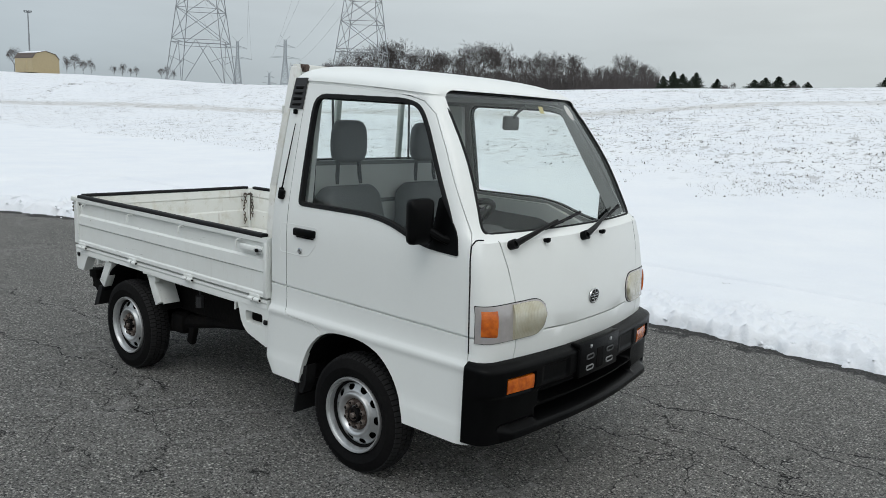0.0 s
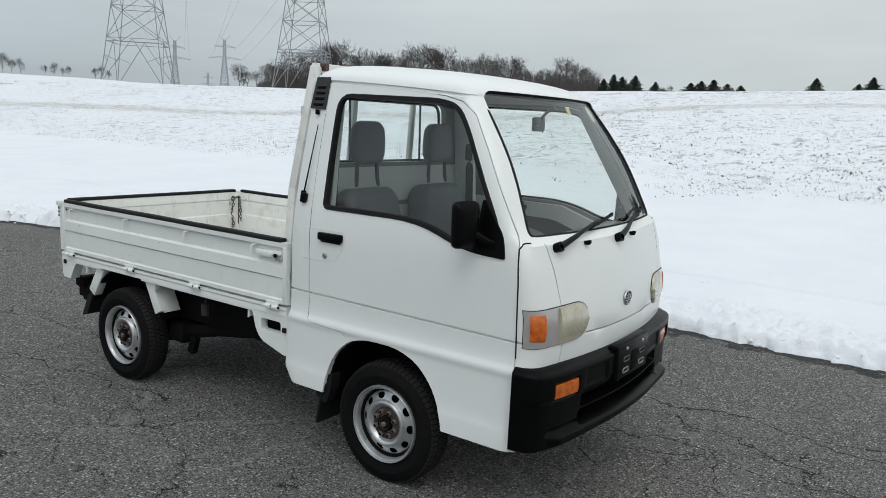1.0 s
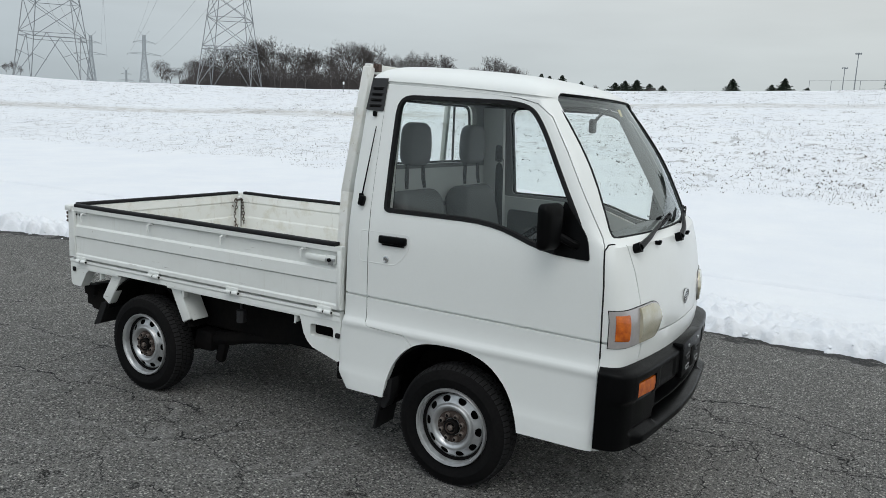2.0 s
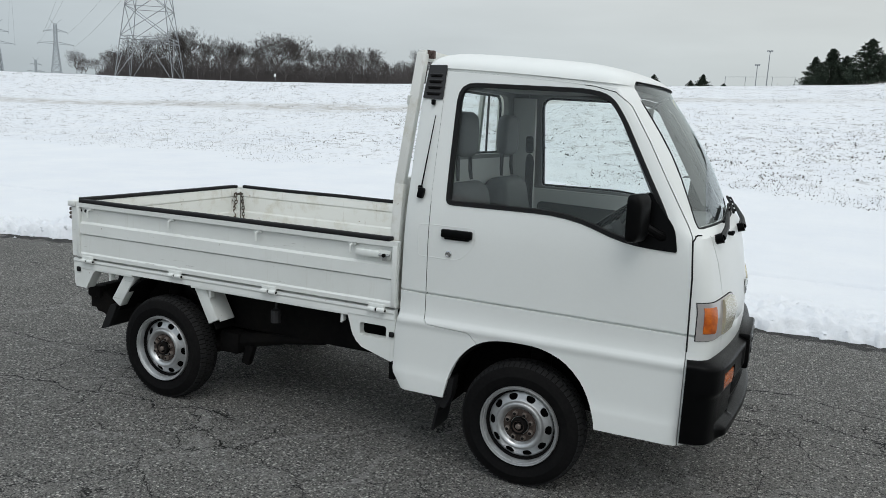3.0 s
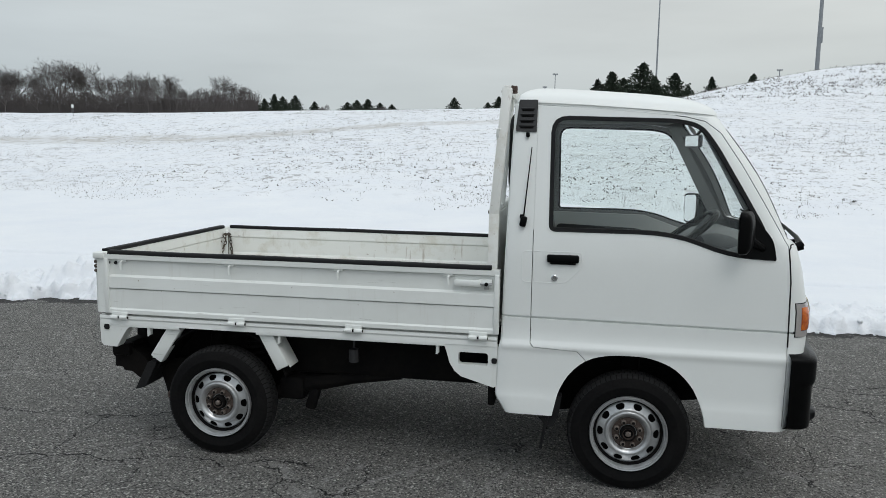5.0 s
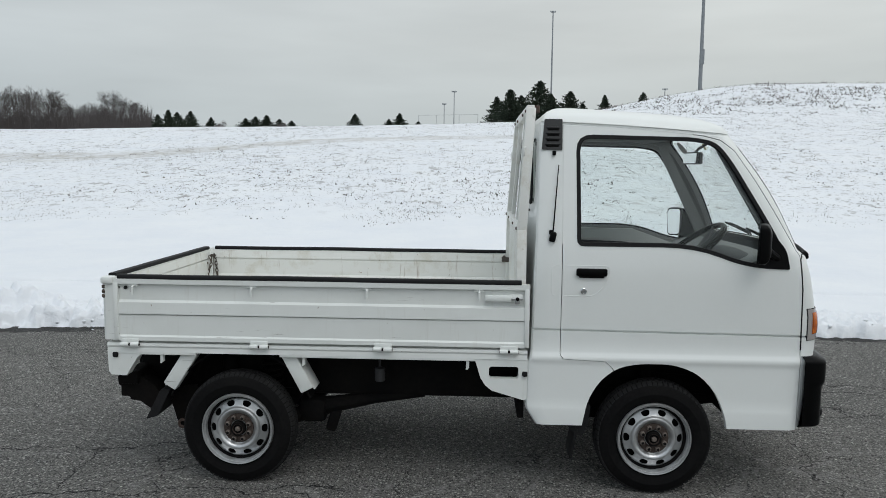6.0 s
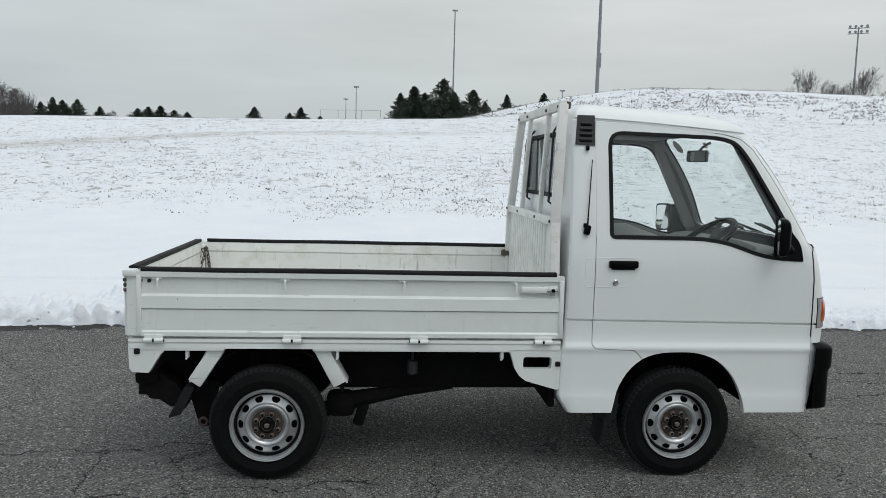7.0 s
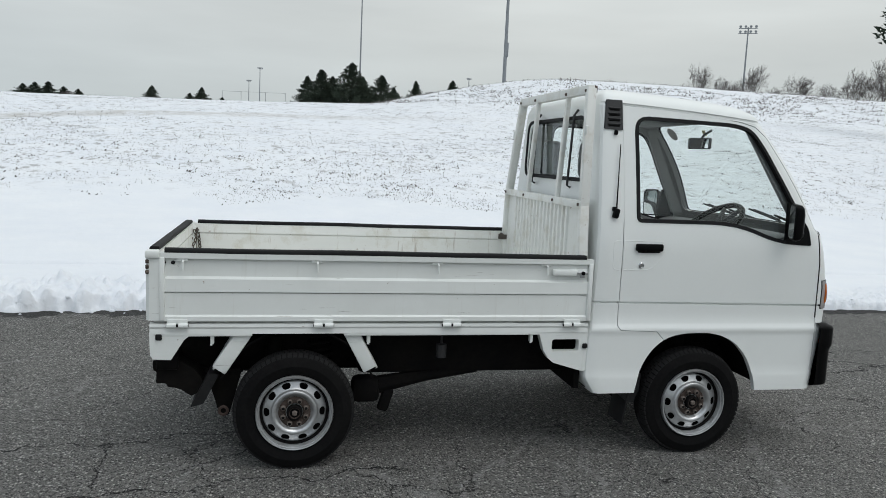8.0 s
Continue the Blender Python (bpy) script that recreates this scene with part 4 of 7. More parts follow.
def make_headlamp(sg):
    mid, s_in, s_mid, s_out = 0.806, 0.350, 0.530, 0.676
    bm = bmesh.new()
    nose_patch(bm, sg * (s_in - 0.014), sg * (s_out + 0.006), lambda s: mid - 0.002 - lamp_round(s, s_in - 0.014, s_out, mid, 0.069, 0.10) - 0.020 * (abs(s) - 0.3), lambda s: mid + lamp_round(s, s_in - 0.014, s_out, mid, 0.0655, 0.10) - 0.028 * (abs(s) - 0.3), 0.004, 30, 4, -0.01, 0.0)
    rim_bm = bmesh.new()
    nose_patch(rim_bm, sg * (s_in - 0.017), sg * (s_out + 0.009), lambda s: mid - 0.002 - lamp_round(s, s_in - 0.017, s_out, mid, 0.0715, 0.10) - 0.020 * (abs(s) - 0.3), lambda s: mid + lamp_round(s, s_in - 0.017, s_out, mid, 0.0680, 0.10) - 0.028 * (abs(s) - 0.3), 0.0015, 30, 4, -0.01, 0.0)
    lamp = part("headlamp", bm, M["clear_lens"], truck, "clear lamp housing with yellowed lens and amber corner")
    bm = bmesh.new()
    nose_patch(bm, sg * s_in, sg * (s_mid - 0.004), lambda s: mid - 0.002 - lamp_round(s, s_in, s_out, mid, 0.066, 0.085) - 0.020 * (abs(s) - 0.3), lambda s: mid + lamp_round(s, s_in, s_out, mid, 0.061, 0.085) - 0.028 * (abs(s) - 0.3), 0.010, 26, 10, 0.0, 0.006)
    part("headlamp_lens", bm, M["lens"], lamp, "hazy yellowed headlamp lens")
    part("lamp_gasket", rim_bm, M["rubber"], lamp, "black rubber lamp gasket")
    bm = bmesh.new()
    nose_patch(bm, sg * 0.602, sg * 0.660, lambda s: mid - 0.064, lambda s: mid + 0.042, 0.006, 12, 8, 0.0, 0.004)
    part("corner_indicator", bm, M["amber"], lamp, "amber corner indicator lens")
    return lamp


make_headlamp(-1)
make_headlamp(1)


def door_seam(sg):
    """Black rubber in the gap at the door's front edge, hooking in under the windscreen corner."""
    def on_corner(x, z):
        lo, hi = 0.45, 0.80
        for _ in range(24):
            mid = (lo + hi) / 2
            lo, hi = (mid, hi) if skin_at(mid, z, 0).x > x else (lo, mid)
        return lo
    pts = [skin_at(sg * s, z, 0.0006) for s, z in ((0.607, 1.1005), (0.625, 1.1010), (0.640, 1.098), (0.650, 1.092))]
    for z in (1.080, 1.06, 1.03, 1.0, 0.95, 0.90, 0.85, 0.80, 0.76, 0.72, 0.68):
        pts.append(skin_at(sg * on_corner(float(np.interp(z, [0.66, 0.95, 1.095], [2.507, 2.500, 2.487])), z), z, 0.0004))
    bm = bmesh.new()
    tube(bm, pts, 0.0030, 6)
    part("door_seam", bm, M["rubber"], truck, "black rubber seam before the door")


door_seam(-1)
door_seam(1)


def make_bumper():
    """Black moulded bumper: a grid over its length and height, with slots, pads and a lower lip."""
    def path(s, z):
        return skin_at(s, 0.62, 0.0).xy

    def bell(v, a, b, e=0.012):
        return smooth((v - a) / e + 0.5) * smooth((b - v) / e + 0.5)
    bm = bmesh.new()
    end = 0.705
    ss = sorted(set([round(-end + 2 * end * i / 150, 4) for i in range(151)]))
    zs = [0.335 + 0.318 * i / 48 for i in range(49)]
    grid = []
    for s in ss:
        col = []
        a = abs(s)
        for z in zs:
            o = 0.024 + 0.010 * smooth((0.50 - a) / 0.3) + 0.018 * smooth((a - 0.25) / 0.3) * smooth((0.70 - a) / 0.06)
            o += 0.012 * bell(z, 0.53, 0.64, 0.03) * bell(a, -1, 0.66, 0.06)
            o -= 0.026 * smooth((z - 0.636) / 0.017) + 0.030 * smooth((0.347 - z) / 0.014)
            o -= 0.065 * bell(a, -1, 0.40, 0.014) * bell(z, 0.402, 0.446, 0.010)
            o -= 0.055 * bell(a, -1, 0.385, 0.014) * bell(z, 0.466, 0.512, 0.010)
            o -= 0.006 * bell(a, 0.22, 0.38, 0.008) * bell(z, 0.540, 0.61, 0.008)
            o += 0.026 * bell(z, 0.352, 0.396, 0.024) * bell(a, -1, 0.57, 0.05)
            o -= 0.012 * bell(a, 0.42, 0.60, 0.02) * bell(z, 0.398, 0.414, 0.012)
            o -= 0.016 * bell(a, 0.428, 0.576, 0.008) * bell(z, 0.528, 0.598, 0.008)
            p = skin_at(s, 0.62, o)
            col.append(bm.verts.new((p.x, p.y, z)))
        grid.append(col)
    for a, b in zip(grid, grid[1:]):
        for j in range(len(zs) - 1):
            bm.faces.new((a[j], b[j], b[j + 1], a[j + 1]))
    # turned-in top edge
    for z_i, dz in ((-1, 0.0), (0, 0.0)):
        inn = [bm.verts.new((*skin_at(s, 0.62, -0.05).xy, zs[z_i] + dz)) for s in ss]
        for i in range(len(ss) - 1):
            bm.faces.new((grid[i][z_i], grid[i + 1][z_i], inn[i + 1], inn[i]))
    bumper = part("front_bumper", bm, M["plastic"], truck, "black moulded plastic front bumper", 40)
    for sg in (-1, 1):
        bm = bmesh.new()
        rows = []
        for i in range(9):
            s = sg * (0.433 + 0.138 * i / 8)
            rows.append([bm.verts.new((*skin_at(s, 0.62, o).xy, z)) for z, o in ((0.532, 0.014), (0.536, 0.046), (0.563, 0.049), (0.590, 0.046), (0.594, 0.014))])
        for a, b in zip(rows, rows[1:]):
            for j in range(4):
                bm.faces.new((a[j], b[j], b[j + 1], a[j + 1]))
        bm.faces.new(rows[0])
        bm.faces.new(rows[-1])
        part("bumper_indicator", bm, M["amber"], bumper, "amber bumper indicator")
    # bracket for a plate: stepped black panel with slots
    y0 = 0.0
    body = bmesh.new()
    box(body, (2.690, y0, 0.585), (0.030, 0.335, 0.150), None, 0.010)
    box(body, (2.680, y0, 0.646), (0.046, 0.345, 0.028), None, 0.008)
    bracket = part("plate_bracket", body, M["plastic"], bumper, "black plastic plate bracket, no plate")
    for yy in (-0.085, 0.085):
        for zz in (0.545, 0.592):
            bm = bmesh.new()
            loopc = rounded([(yy - 0.028, zz - 0.009), (yy - 0.028, zz + 0.009), (yy + 0.028, zz + 0.009), (yy + 0.028, zz - 0.009)], 0.009, 4)
            tube(bm, [(2.706, y, z) for y, z in loopc], 0.0035, 6, True)
            # lower rims in the lighter grey, upper ones in the darker
            part("slot_rim", bm, M["trim"] if zz < 0.56 else M["trim_dark"], bracket, "grey slot rim")
    # no hole is cut: a thin black plate gives the dark of the opening
    bm = bmesh.new()
    box(bm, (2.7055, 0.0, 0.572), (0.003, 0.055, 0.085), None, 0.001)
    part("bracket_hole_shade", bm, M["chassis"], bracket)
    for yy in (-0.085, 0.085):
        bm = bmesh.new()
        box(bm, (2.706, yy, 0.636), (0.008, 0.016, 0.014), None, 0.003)
        part("bracket_bolt", bm, M["rim"], bracket, "small metal bolt")
    return bumper


make_bumper()


def make_badge():
    cx = nose(0.828) + 0.002
    bm = bmesh.new()
    ring = [(cx - 0.0009 * 0, 0.036 * math.cos(a * math.tau / 40), 0.828 + 0.029 * math.sin(a * math.tau / 40)) for a in range(40)]
    tube(bm, ring, 0.0042, 8, True)
    for yy, zz, w, h in ((0, 0, 0.062, 0.004), (0, 0, 0.004, 0.052), (0.014, 0.010, 0.014, 0.005), (-0.014, 0.010, 0.014, 0.005), (0.014, -0.011, 0.014, 0.005), (-0.014, -0.011, 0.014, 0.005)):
        box(bm, (cx + 0.001, yy, 0.828 + zz), (0.005, w, h), None, 0.001)
    badge = part("badge", bm, M["chrome"], truck, "small oval chrome badge")
    bm = bmesh.new()
    disc = [bm.verts.new((cx - 0.0005, p[1], p[2])) for p in ring]
    back = [bm.verts.new((cx - 0.006, p[1], p[2])) for p in ring]
    bm.faces.new(disc)
    for j in range(40):
        bm.faces.new((disc[j], disc[(j + 1) % 40], back[(j + 1) % 40], back[j]))
    part("badge_field", bm, M["chassis"], badge, "dark badge background")


make_badge()


def make_wiper(y0, y1, y2, bend):
    """A wiper: pivot cap on the nose, arm up the glass, blade along it."""
    z0 = 1.085
    p0 = Vector((front_x(y0, z0, 0.022), y0, z0))
    p1 = Vector((front_x(y1, 1.16, 0.030), y1, 1.150))
    bm = bmesh.new()
    tube(bm, [p0 - Vector((0.025, 0, 0.01)), p0 + Vector((0.004, 0, 0.002))], [0.018, 0.020], 12)
    tube(bm, [p0, p0.lerp(p1, 0.35) + Vector((0.008, 0, 0.004)), p1], [0.014, 0.010, 0.006], 8)
    wiper = part("wiper", bm, M["plastic"], truck, "black windscreen wiper")
    bm = bmesh.new()
    pts = [Vector((front_x(y, z, 0.010), y, z)) for y, z in [(y1 + (y2 - y1) * t, 1.133 + bend * t) for t in [(-0.35 + 1.35 * i / 8) for i in range(9)]]]
    tube(bm, pts, 0.006, 6)
    tube(bm, [p + Vector((0.012, 0, 0.004)) for p in pts[1:-1]], 0.004, 6)
    for q in (1, 3, 5, 7):
        beam(bm, pts[q], pts[q] + Vector((0.014, 0, 0.005)), 0.008, 0.012)
    part("wiper_blade", bm, M["rubber"], wiper, "black rubber blade")


make_wiper(-0.495, -0.19, 0.02, 0.036)
make_wiper(-0.037, 0.24, 0.44, 0.036)
for yy in (-0.299, 0.124):
    bm = bmesh.new()
    box(bm, (front_x(yy, 1.082, 0.008), yy, 1.082), (0.026, 0.022, 0.016), None, 0.005)
    box(bm, (front_x(yy, 1.088, 0.018), yy, 1.087), (0.014, 0.016, 0.012), None, 0.003)
    part("washer_nozzle", bm, M["plastic"], truck, "small black washer nozzle")


def make_vent(sg):
    """A flat black panel on the pillar with four hooded slots, their dark drawn as bars."""
    y_lo, y_hi = side_y(1.41, 1.549), side_y(1.41, 1.655)

    def wall(z, off):
        return y_lo + (y_hi - y_lo) * (z - 1.549) / 0.106 - off
    bm = bmesh.new()
    shape = rounded([(1.362, 1.549), (1.374, 1.684), (1.4535, 1.684), (1.4530, 1.545)], 0.004, 2)
    rows = [[bm.verts.new(flip(sg, (x, wall(z, o), z))) for x, z in shape] for o in (-0.02, 0.004, 0.006)]
    for q, (x, z) in enumerate(shape):
        rows[2][q].co.x += (1.41 - x) * 0.03
    bm.faces.new(rows[2])
    bm.faces.new(rows[0][::-1])
    n = len(shape)
    for lo, hi in zip(rows, rows[1:]):
        for j in range(n):
            bm.faces.new((lo[j], lo[(j + 1) % n], hi[(j + 1) % n], hi[j]))
    vent = part("air_vent", bm, M["hood_black"], truck, "black plastic louvred air vent")
    for i in range(4):
        z = 1.571 + 0.0245 * i
        x0, x1 = 1.378 + 0.002 * i, 1.440
        bm = bmesh.new()
        tube(bm, [flip(sg, (x0, wall(z, 0.003), z)), flip(sg, (x0 + 0.006, wall(z, 0.009), z)), flip(sg, (x1 - 0.006, wall(z, 0.009), z)), flip(sg, (x1, wall(z, 0.003), z))], 0.0062, 8, False, 0.7)
        louvre = part("louvre", bm, M["hood_black"], vent)
        # black bar under the hood, standing for the shaded slot
        bm = bmesh.new()
        box(bm, flip(sg, ((x0 + x1) / 2, wall(z - 0.008, 0.0062), z - 0.008)), (x1 - x0 - 0.006, 0.003, 0.006), None, 0.001)
        part("louvre_shade", bm, M["chassis"], louvre)


make_vent(-1)
make_vent(1)

# the telescopic aerial on the right rear pillar
bm = bmesh.new()
box(bm, (1.412, side_y(1.41, 1.165, 0.012), 1.165), (0.028, 0.026, 0.045), Matrix.Rotation(radians(12), 3, "Y"), 0.008)
box(bm, (1.404, side_y(1.41, 1.19, 0.010), 1.185), (0.016, 0.02, 0.02), None, 0.004)
aerial = part("aerial", bm, M["plastic"], truck, "black radio aerial on the pillar")
bm = bmesh.new()
tube(bm, [(1.412, side_y(1.41, 1.18, 0.016), 1.18), (1.436, side_y(1.435, 1.48, 0.014), 1.48)], [0.0035, 0.002], 6)
part("aerial_rod", bm, M["plastic"], aerial)
bm = bmesh.new()
box(bm, (1.416, side_y(1.416, 1.535, 0.010), 1.533), (0.016, 0.018, 0.022), None, 0.005)
part("aerial_clip", bm, M["plastic"], aerial)

# ---- cab interior ----
bm = bmesh.new()
box(bm, (1.95, 0, 0.50), (1.02, 0.70, 0.04))
box(bm, (2.36, 0, 0.50), (0.24, 1.22, 0.04))
box(bm, (1.65, 0, 0.60), (0.56, 0.56, 0.18))
box(bm, (1.42, 0, 0.50), (0.16, 1.20, 0.34))
part("cab_floor", bm, M["trim_dark"], truck, "dark cab floor")
bm = bmesh.new()
prism(bm, rounded([(-0.585, 0.66), (-0.565, 1.285), (0.565, 1.285), (0.585, 0.66)], 0.03), "x", 1.362, 1.375)
part("rear_lining", bm, M["trim_light"], truck, "light grey rear cab wall")
bm = bmesh.new()
tube(bm, [(1.372, -0.58, 1.10), (1.372, 0.58, 1.10)], 0.012, 8)
part("rear_lining_ridge", bm, M["trim"], truck)
bm = bmesh.new()
prism(bm, [(1.40, -0.50), (1.40, 0.50), (2.12, 0.49), (2.12, -0.49)], "z", 1.622, 1.632)
part("headliner", bm, M["headliner"], truck, "pale headliner")
for sg in (-1, 1):
    bm = bmesh.new()
    poly = [(2.46, 1.10), (2.17, 1.60), (2.12, 1.60), (2.39, 1.10)]
    rows = [[bm.verts.new(flip(sg, (x, side_y(x, z, -o) , z))) for x, z in poly] for o in (0.032, 0.055)]
    bm.faces.new(rows[0])
    bm.faces.new(rows[1][::-1])
    for j in range(4):
        bm.faces.new((rows[0][j], rows[0][(j + 1) % 4], rows[1][(j + 1) % 4], rows[1][j]))
    part("pillar_lining", bm, M["trim"], truck, "grey pillar lining")
    bm = bmesh.new()
    rows = [[bm.verts.new(flip(sg, (x, side_y(x, z, -o), z))) for x, z in [(1.38, 0.7), (1.38, 1.60), (1.50, 1.60), (1.50, 0.7)]] for o in (0.032, 0.06)]
    bm.faces.new(rows[0])
    bm.faces.new(rows[1][::-1])
    for j in range(4):
        bm.faces.new((rows[0][j], rows[0][(j + 1) % 4], rows[1][(j + 1) % 4], rows[1][j]))
    part("rear_pillar_lining", bm, M["trim_light"], truck, "grey rear pillar lining")
    belt = bmesh.new()
    box(belt, (1.475, sg * 0.535, 1.36), (0.05, 0.03, 0.10), None, 0.015)
    belt_ob = part("seat_belt", belt, M["trim_dark"], truck, "dark seat belt with pillar cover")
    bm = bmesh.new()
    tube(bm, [(1.478, sg * 0.535, 1.33), (1.480, sg * 0.548, 1.05), (1.49, sg * 0.56, 0.80)], 0.024, 8, False, 0.12, (0, 1, 0))
    part("belt_webbing", bm, M["belt"], belt_ob)


def cushion(bm, c, s, r=0.05, puff=0.012):
    made0 = set(bm.verts)
    box(bm, c, s, None, 0)
    made = [v for v in bm.verts if v not in made0]
    edges = list({e for v in made for e in v.link_edges})
    bmesh.ops.bevel(bm, geom=edges, offset=r, segments=5, affect="EDGES", profile=0.5)
    return bm


def make_seat(y):
    bm = bmesh.new()
    cushion(bm, (1.66, y, 0.76), (0.46, 0.50, 0.14), 0.05)
    seat = part("seat", bm, M["fabric"], truck, "grey vinyl cab seat", 60)
    bm = bmesh.new()
    cushion(bm, (0, 0, 0), (0.13, 0.49, 0.46), 0.055)
    bmesh.ops.transform(bm, matrix=Matrix.Translation((1.465, y, 0.965)) @ Matrix.Rotation(radians(-9), 4, "Y"), verts=bm.verts[:])
    for v in bm.verts:
        if v.co.z > 1.05:
            v.co.y = y + (v.co.y - y) * (1 - 0.35 * smooth((v.co.z - 1.05) / 0.14))
    part("backrest", bm, M["fabric"], seat, "", 60)
    bm = bmesh.new()
    pad = rounded([(-0.098, 1.305), (-0.108, 1.40), (-0.092, 1.505), (0.092, 1.505), (0.108, 1.40), (0.098, 1.305)], [0.05, 0.08, 0.06, 0.06, 0.08, 0.05], 5)
    rows = []
    for dx, sc in ((-0.028, 0.80), (-0.025, 0.93), (-0.014, 1.0), (0.014, 1.0), (0.026, 0.92), (0.031, 0.76)):
        rows.append([bm.verts.new((1.432 + dx, y + u * sc, 1.405 + (w - 1.405) * sc)) for u, w in pad])
    for p, q in zip(rows, rows[1:]):
        for j in range(len(pad)):
            bm.faces.new((p[j], p[(j + 1) % len(pad)], q[(j + 1) % len(pad)], q[j]))
    bm.faces.new(rows[0][::-1])
    bm.faces.new(rows[-1])
    part("headrest", bm, M["fabric"], seat, "grey headrest on two posts", 60)
    for dy in (-0.068, 0.068):
        bm = bmesh.new()
        tube(bm, [(1.432, y + dy, 1.32), (1.434, y + dy * 1.08, 1.24), (1.44, y + dy * 1.15, 1.20)], [0.009, 0.010, 0.008], 8)
        part("headrest_post", bm, M["trim_dark"], seat)


make_seat(-0.27)
make_seat(0.29)


def make_dashboard():
    bm = bmesh.new()
    prof = rounded([(2.495, 0.70), (2.495, 1.075), (2.38, 1.072), (2.235, 1.035), (2.20, 0.98), (2.23, 0.70)], [0, 0.02, 0.05, 0.05, 0.04, 0], 4)
    ends = [-0.59, -0.585, -0.3, 0, 0.3, 0.585, 0.59]
    sweep(bm, prof, ends, lambda u, v, s: (u - BOW * 0.9 * (s / 0.65) ** 2 * smooth((u - 2.2) / 0.25), s, v if abs(s) < 0.589 else v * 0.997))
    dash = part("dashboard", bm, M["trim"], truck, "grey moulded dashboard")
    bm = bmesh.new()
    for u in (0.0,):
        hood = [(2.20 + 0.17 * t, -0.285 + 0.0 * t, 1.045 + 0.052 * math.sin(math.pi * (0.25 + 0.6 * t))) for t in (0, 0.25, 0.5, 0.75, 1)]
        rows = []
        for x, y, z in hood:
            rows.append([bm.verts.new((x, -0.285 + 0.165 * math.cos(a * math.pi / 10), z - 0.055 + 0.062 * math.sin(a * math.pi / 10))) for a in range(11)])
        for a, b in zip(rows, rows[1:]):
            for j in range(10):
                bm.faces.new((a[j], a[j + 1], b[j + 1], b[j]))
        bm.faces.new(rows[0])
        bm.faces.new(rows[-1][::-1])
    part("instrument_hood", bm, M["trim_dark"], dash, "dark instrument hood")
    return dash


make_dashboard()


def make_steering_wheel():
    c = Vector((2.115, -0.285, 1.085))
    axis = Vector((-0.62, 0, 0.78)).normalized()
    u = Vector((0, 1, 0))
    v = axis.cross(u)
    bm = bmesh.new()
    tube(bm, [c + (u * math.cos(a * math.tau / 32) + v * math.sin(a * math.tau / 32)) * 0.185 for a in range(32)], 0.0145, 10, True)
    wheel = part("steering_wheel", bm, M["plastic"], truck, "dark grey two-spoke steering wheel")
    bm = bmesh.new()
    hub = c - axis * 0.035
    for a in (0.15, 2.99, 4.3, 5.1):
        tube(bm, [hub, c + (u * math.cos(a) + v * math.sin(a)) * 0.18], [0.020, 0.010], 8, False, 0.5)
    part("steering_spokes", bm, M["trim_dark"], wheel)
    bm = bmesh.new()
    tube(bm, [hub + axis * 0.02, hub - axis * 0.10, hub - axis * 0.30], [0.05, 0.045, 0.04], 12)
    part("steering_column", bm, M["trim_dark"], wheel)


make_steering_wheel()

# inside mirror under the roof, sun stickers on the glass
bm = bmesh.new()
tube(bm, [(front_x(0.0, 1.60, -0.025), 0.0, 1.60), (2.215, 0.0, 1.575), (2.19, 0.0, 1.545)], 0.007, 8)
rv = part("rear_view_mirror", bm, M["trim_dark"], truck, "dark inside mirror on a stalk")
bm = bmesh.new()
cushion(bm, (0, 0, 0), (0.022, 0.165, 0.062), 0.010)
bmesh.ops.transform(bm, matrix=Matrix.Translation((2.185, -0.005, 1.525)) @ Matrix.Rotation(radians(15), 4, "Z"), verts=bm.verts[:])
part("mirror_case", bm, M["trim_dark"], rv)
bm = bmesh.new()
q = Matrix.Translation((2.185, -0.005, 1.525)) @ Matrix.Rotation(radians(15), 4, "Z")
bm.faces.new([bm.verts.new(q @ Vector((-0.0118, y, z))) for y, z in ((-0.076, -0.025), (0.076, -0.025), (0.076, 0.025), (-0.076, 0.025))])
part("mirror_pane", bm, M["mirror"], rv)
sticker_y = shader("yellow_sticker", (0.62, 0.52, 0.22), 0.5)
sticker_r = shader("pale_sticker", (0.66, 0.60, 0.58), 0.5)
bm = bmesh.new()
box(bm, (front_x(0.10, 1.588, -0.016), 0.10, 1.588), (0.002, 0.032, 0.034), Matrix.Rotation(radians(-29), 3, "Y"))
part("windscreen_sticker", bm, sticker_y, ws, "small yellow sticker")
bm = bmesh.new()
rr = [(0.40 + 0.035 * math.cos(a * math.tau / 20), 1.585 + 0.035 * math.sin(a * math.tau / 20)) for a in range(20)]
bm.faces.new([bm.verts.new((front_x(y, z, -0.016), y, z)) for y, z in rr])
part("windscreen_sticker", bm, sticker_r, ws, "faded round sticker")


# ---- load bed ----
BED_X0, BED_X1 = -0.600, 1.312
HALF = 0.646
GATE = [(0.020, 0.950), (0.020, 0.927), (0.002, 0.925), (0.002, 0.921), (0.004, 0.920), (0.003, 0.852), (0.016, 0.842), (0.019, 0.7895), (0.004, 0.7885), (0.004, 0.7845), (0.013, 0.7835), (0.013, 0.776), (0.013, 0.692), (0.019, 0.684), (0.019, 0.666),
        (-0.012, 0.666), (-0.012, 0.690), (-0.006, 0.700), (-0.006, 0.776), (0.001, 0.786), (-0.010, 0.850), (-0.012, 0.880), (-0.012, 0.950)]


def oy_latch(sg, u):
    return sg * (HALF + u)


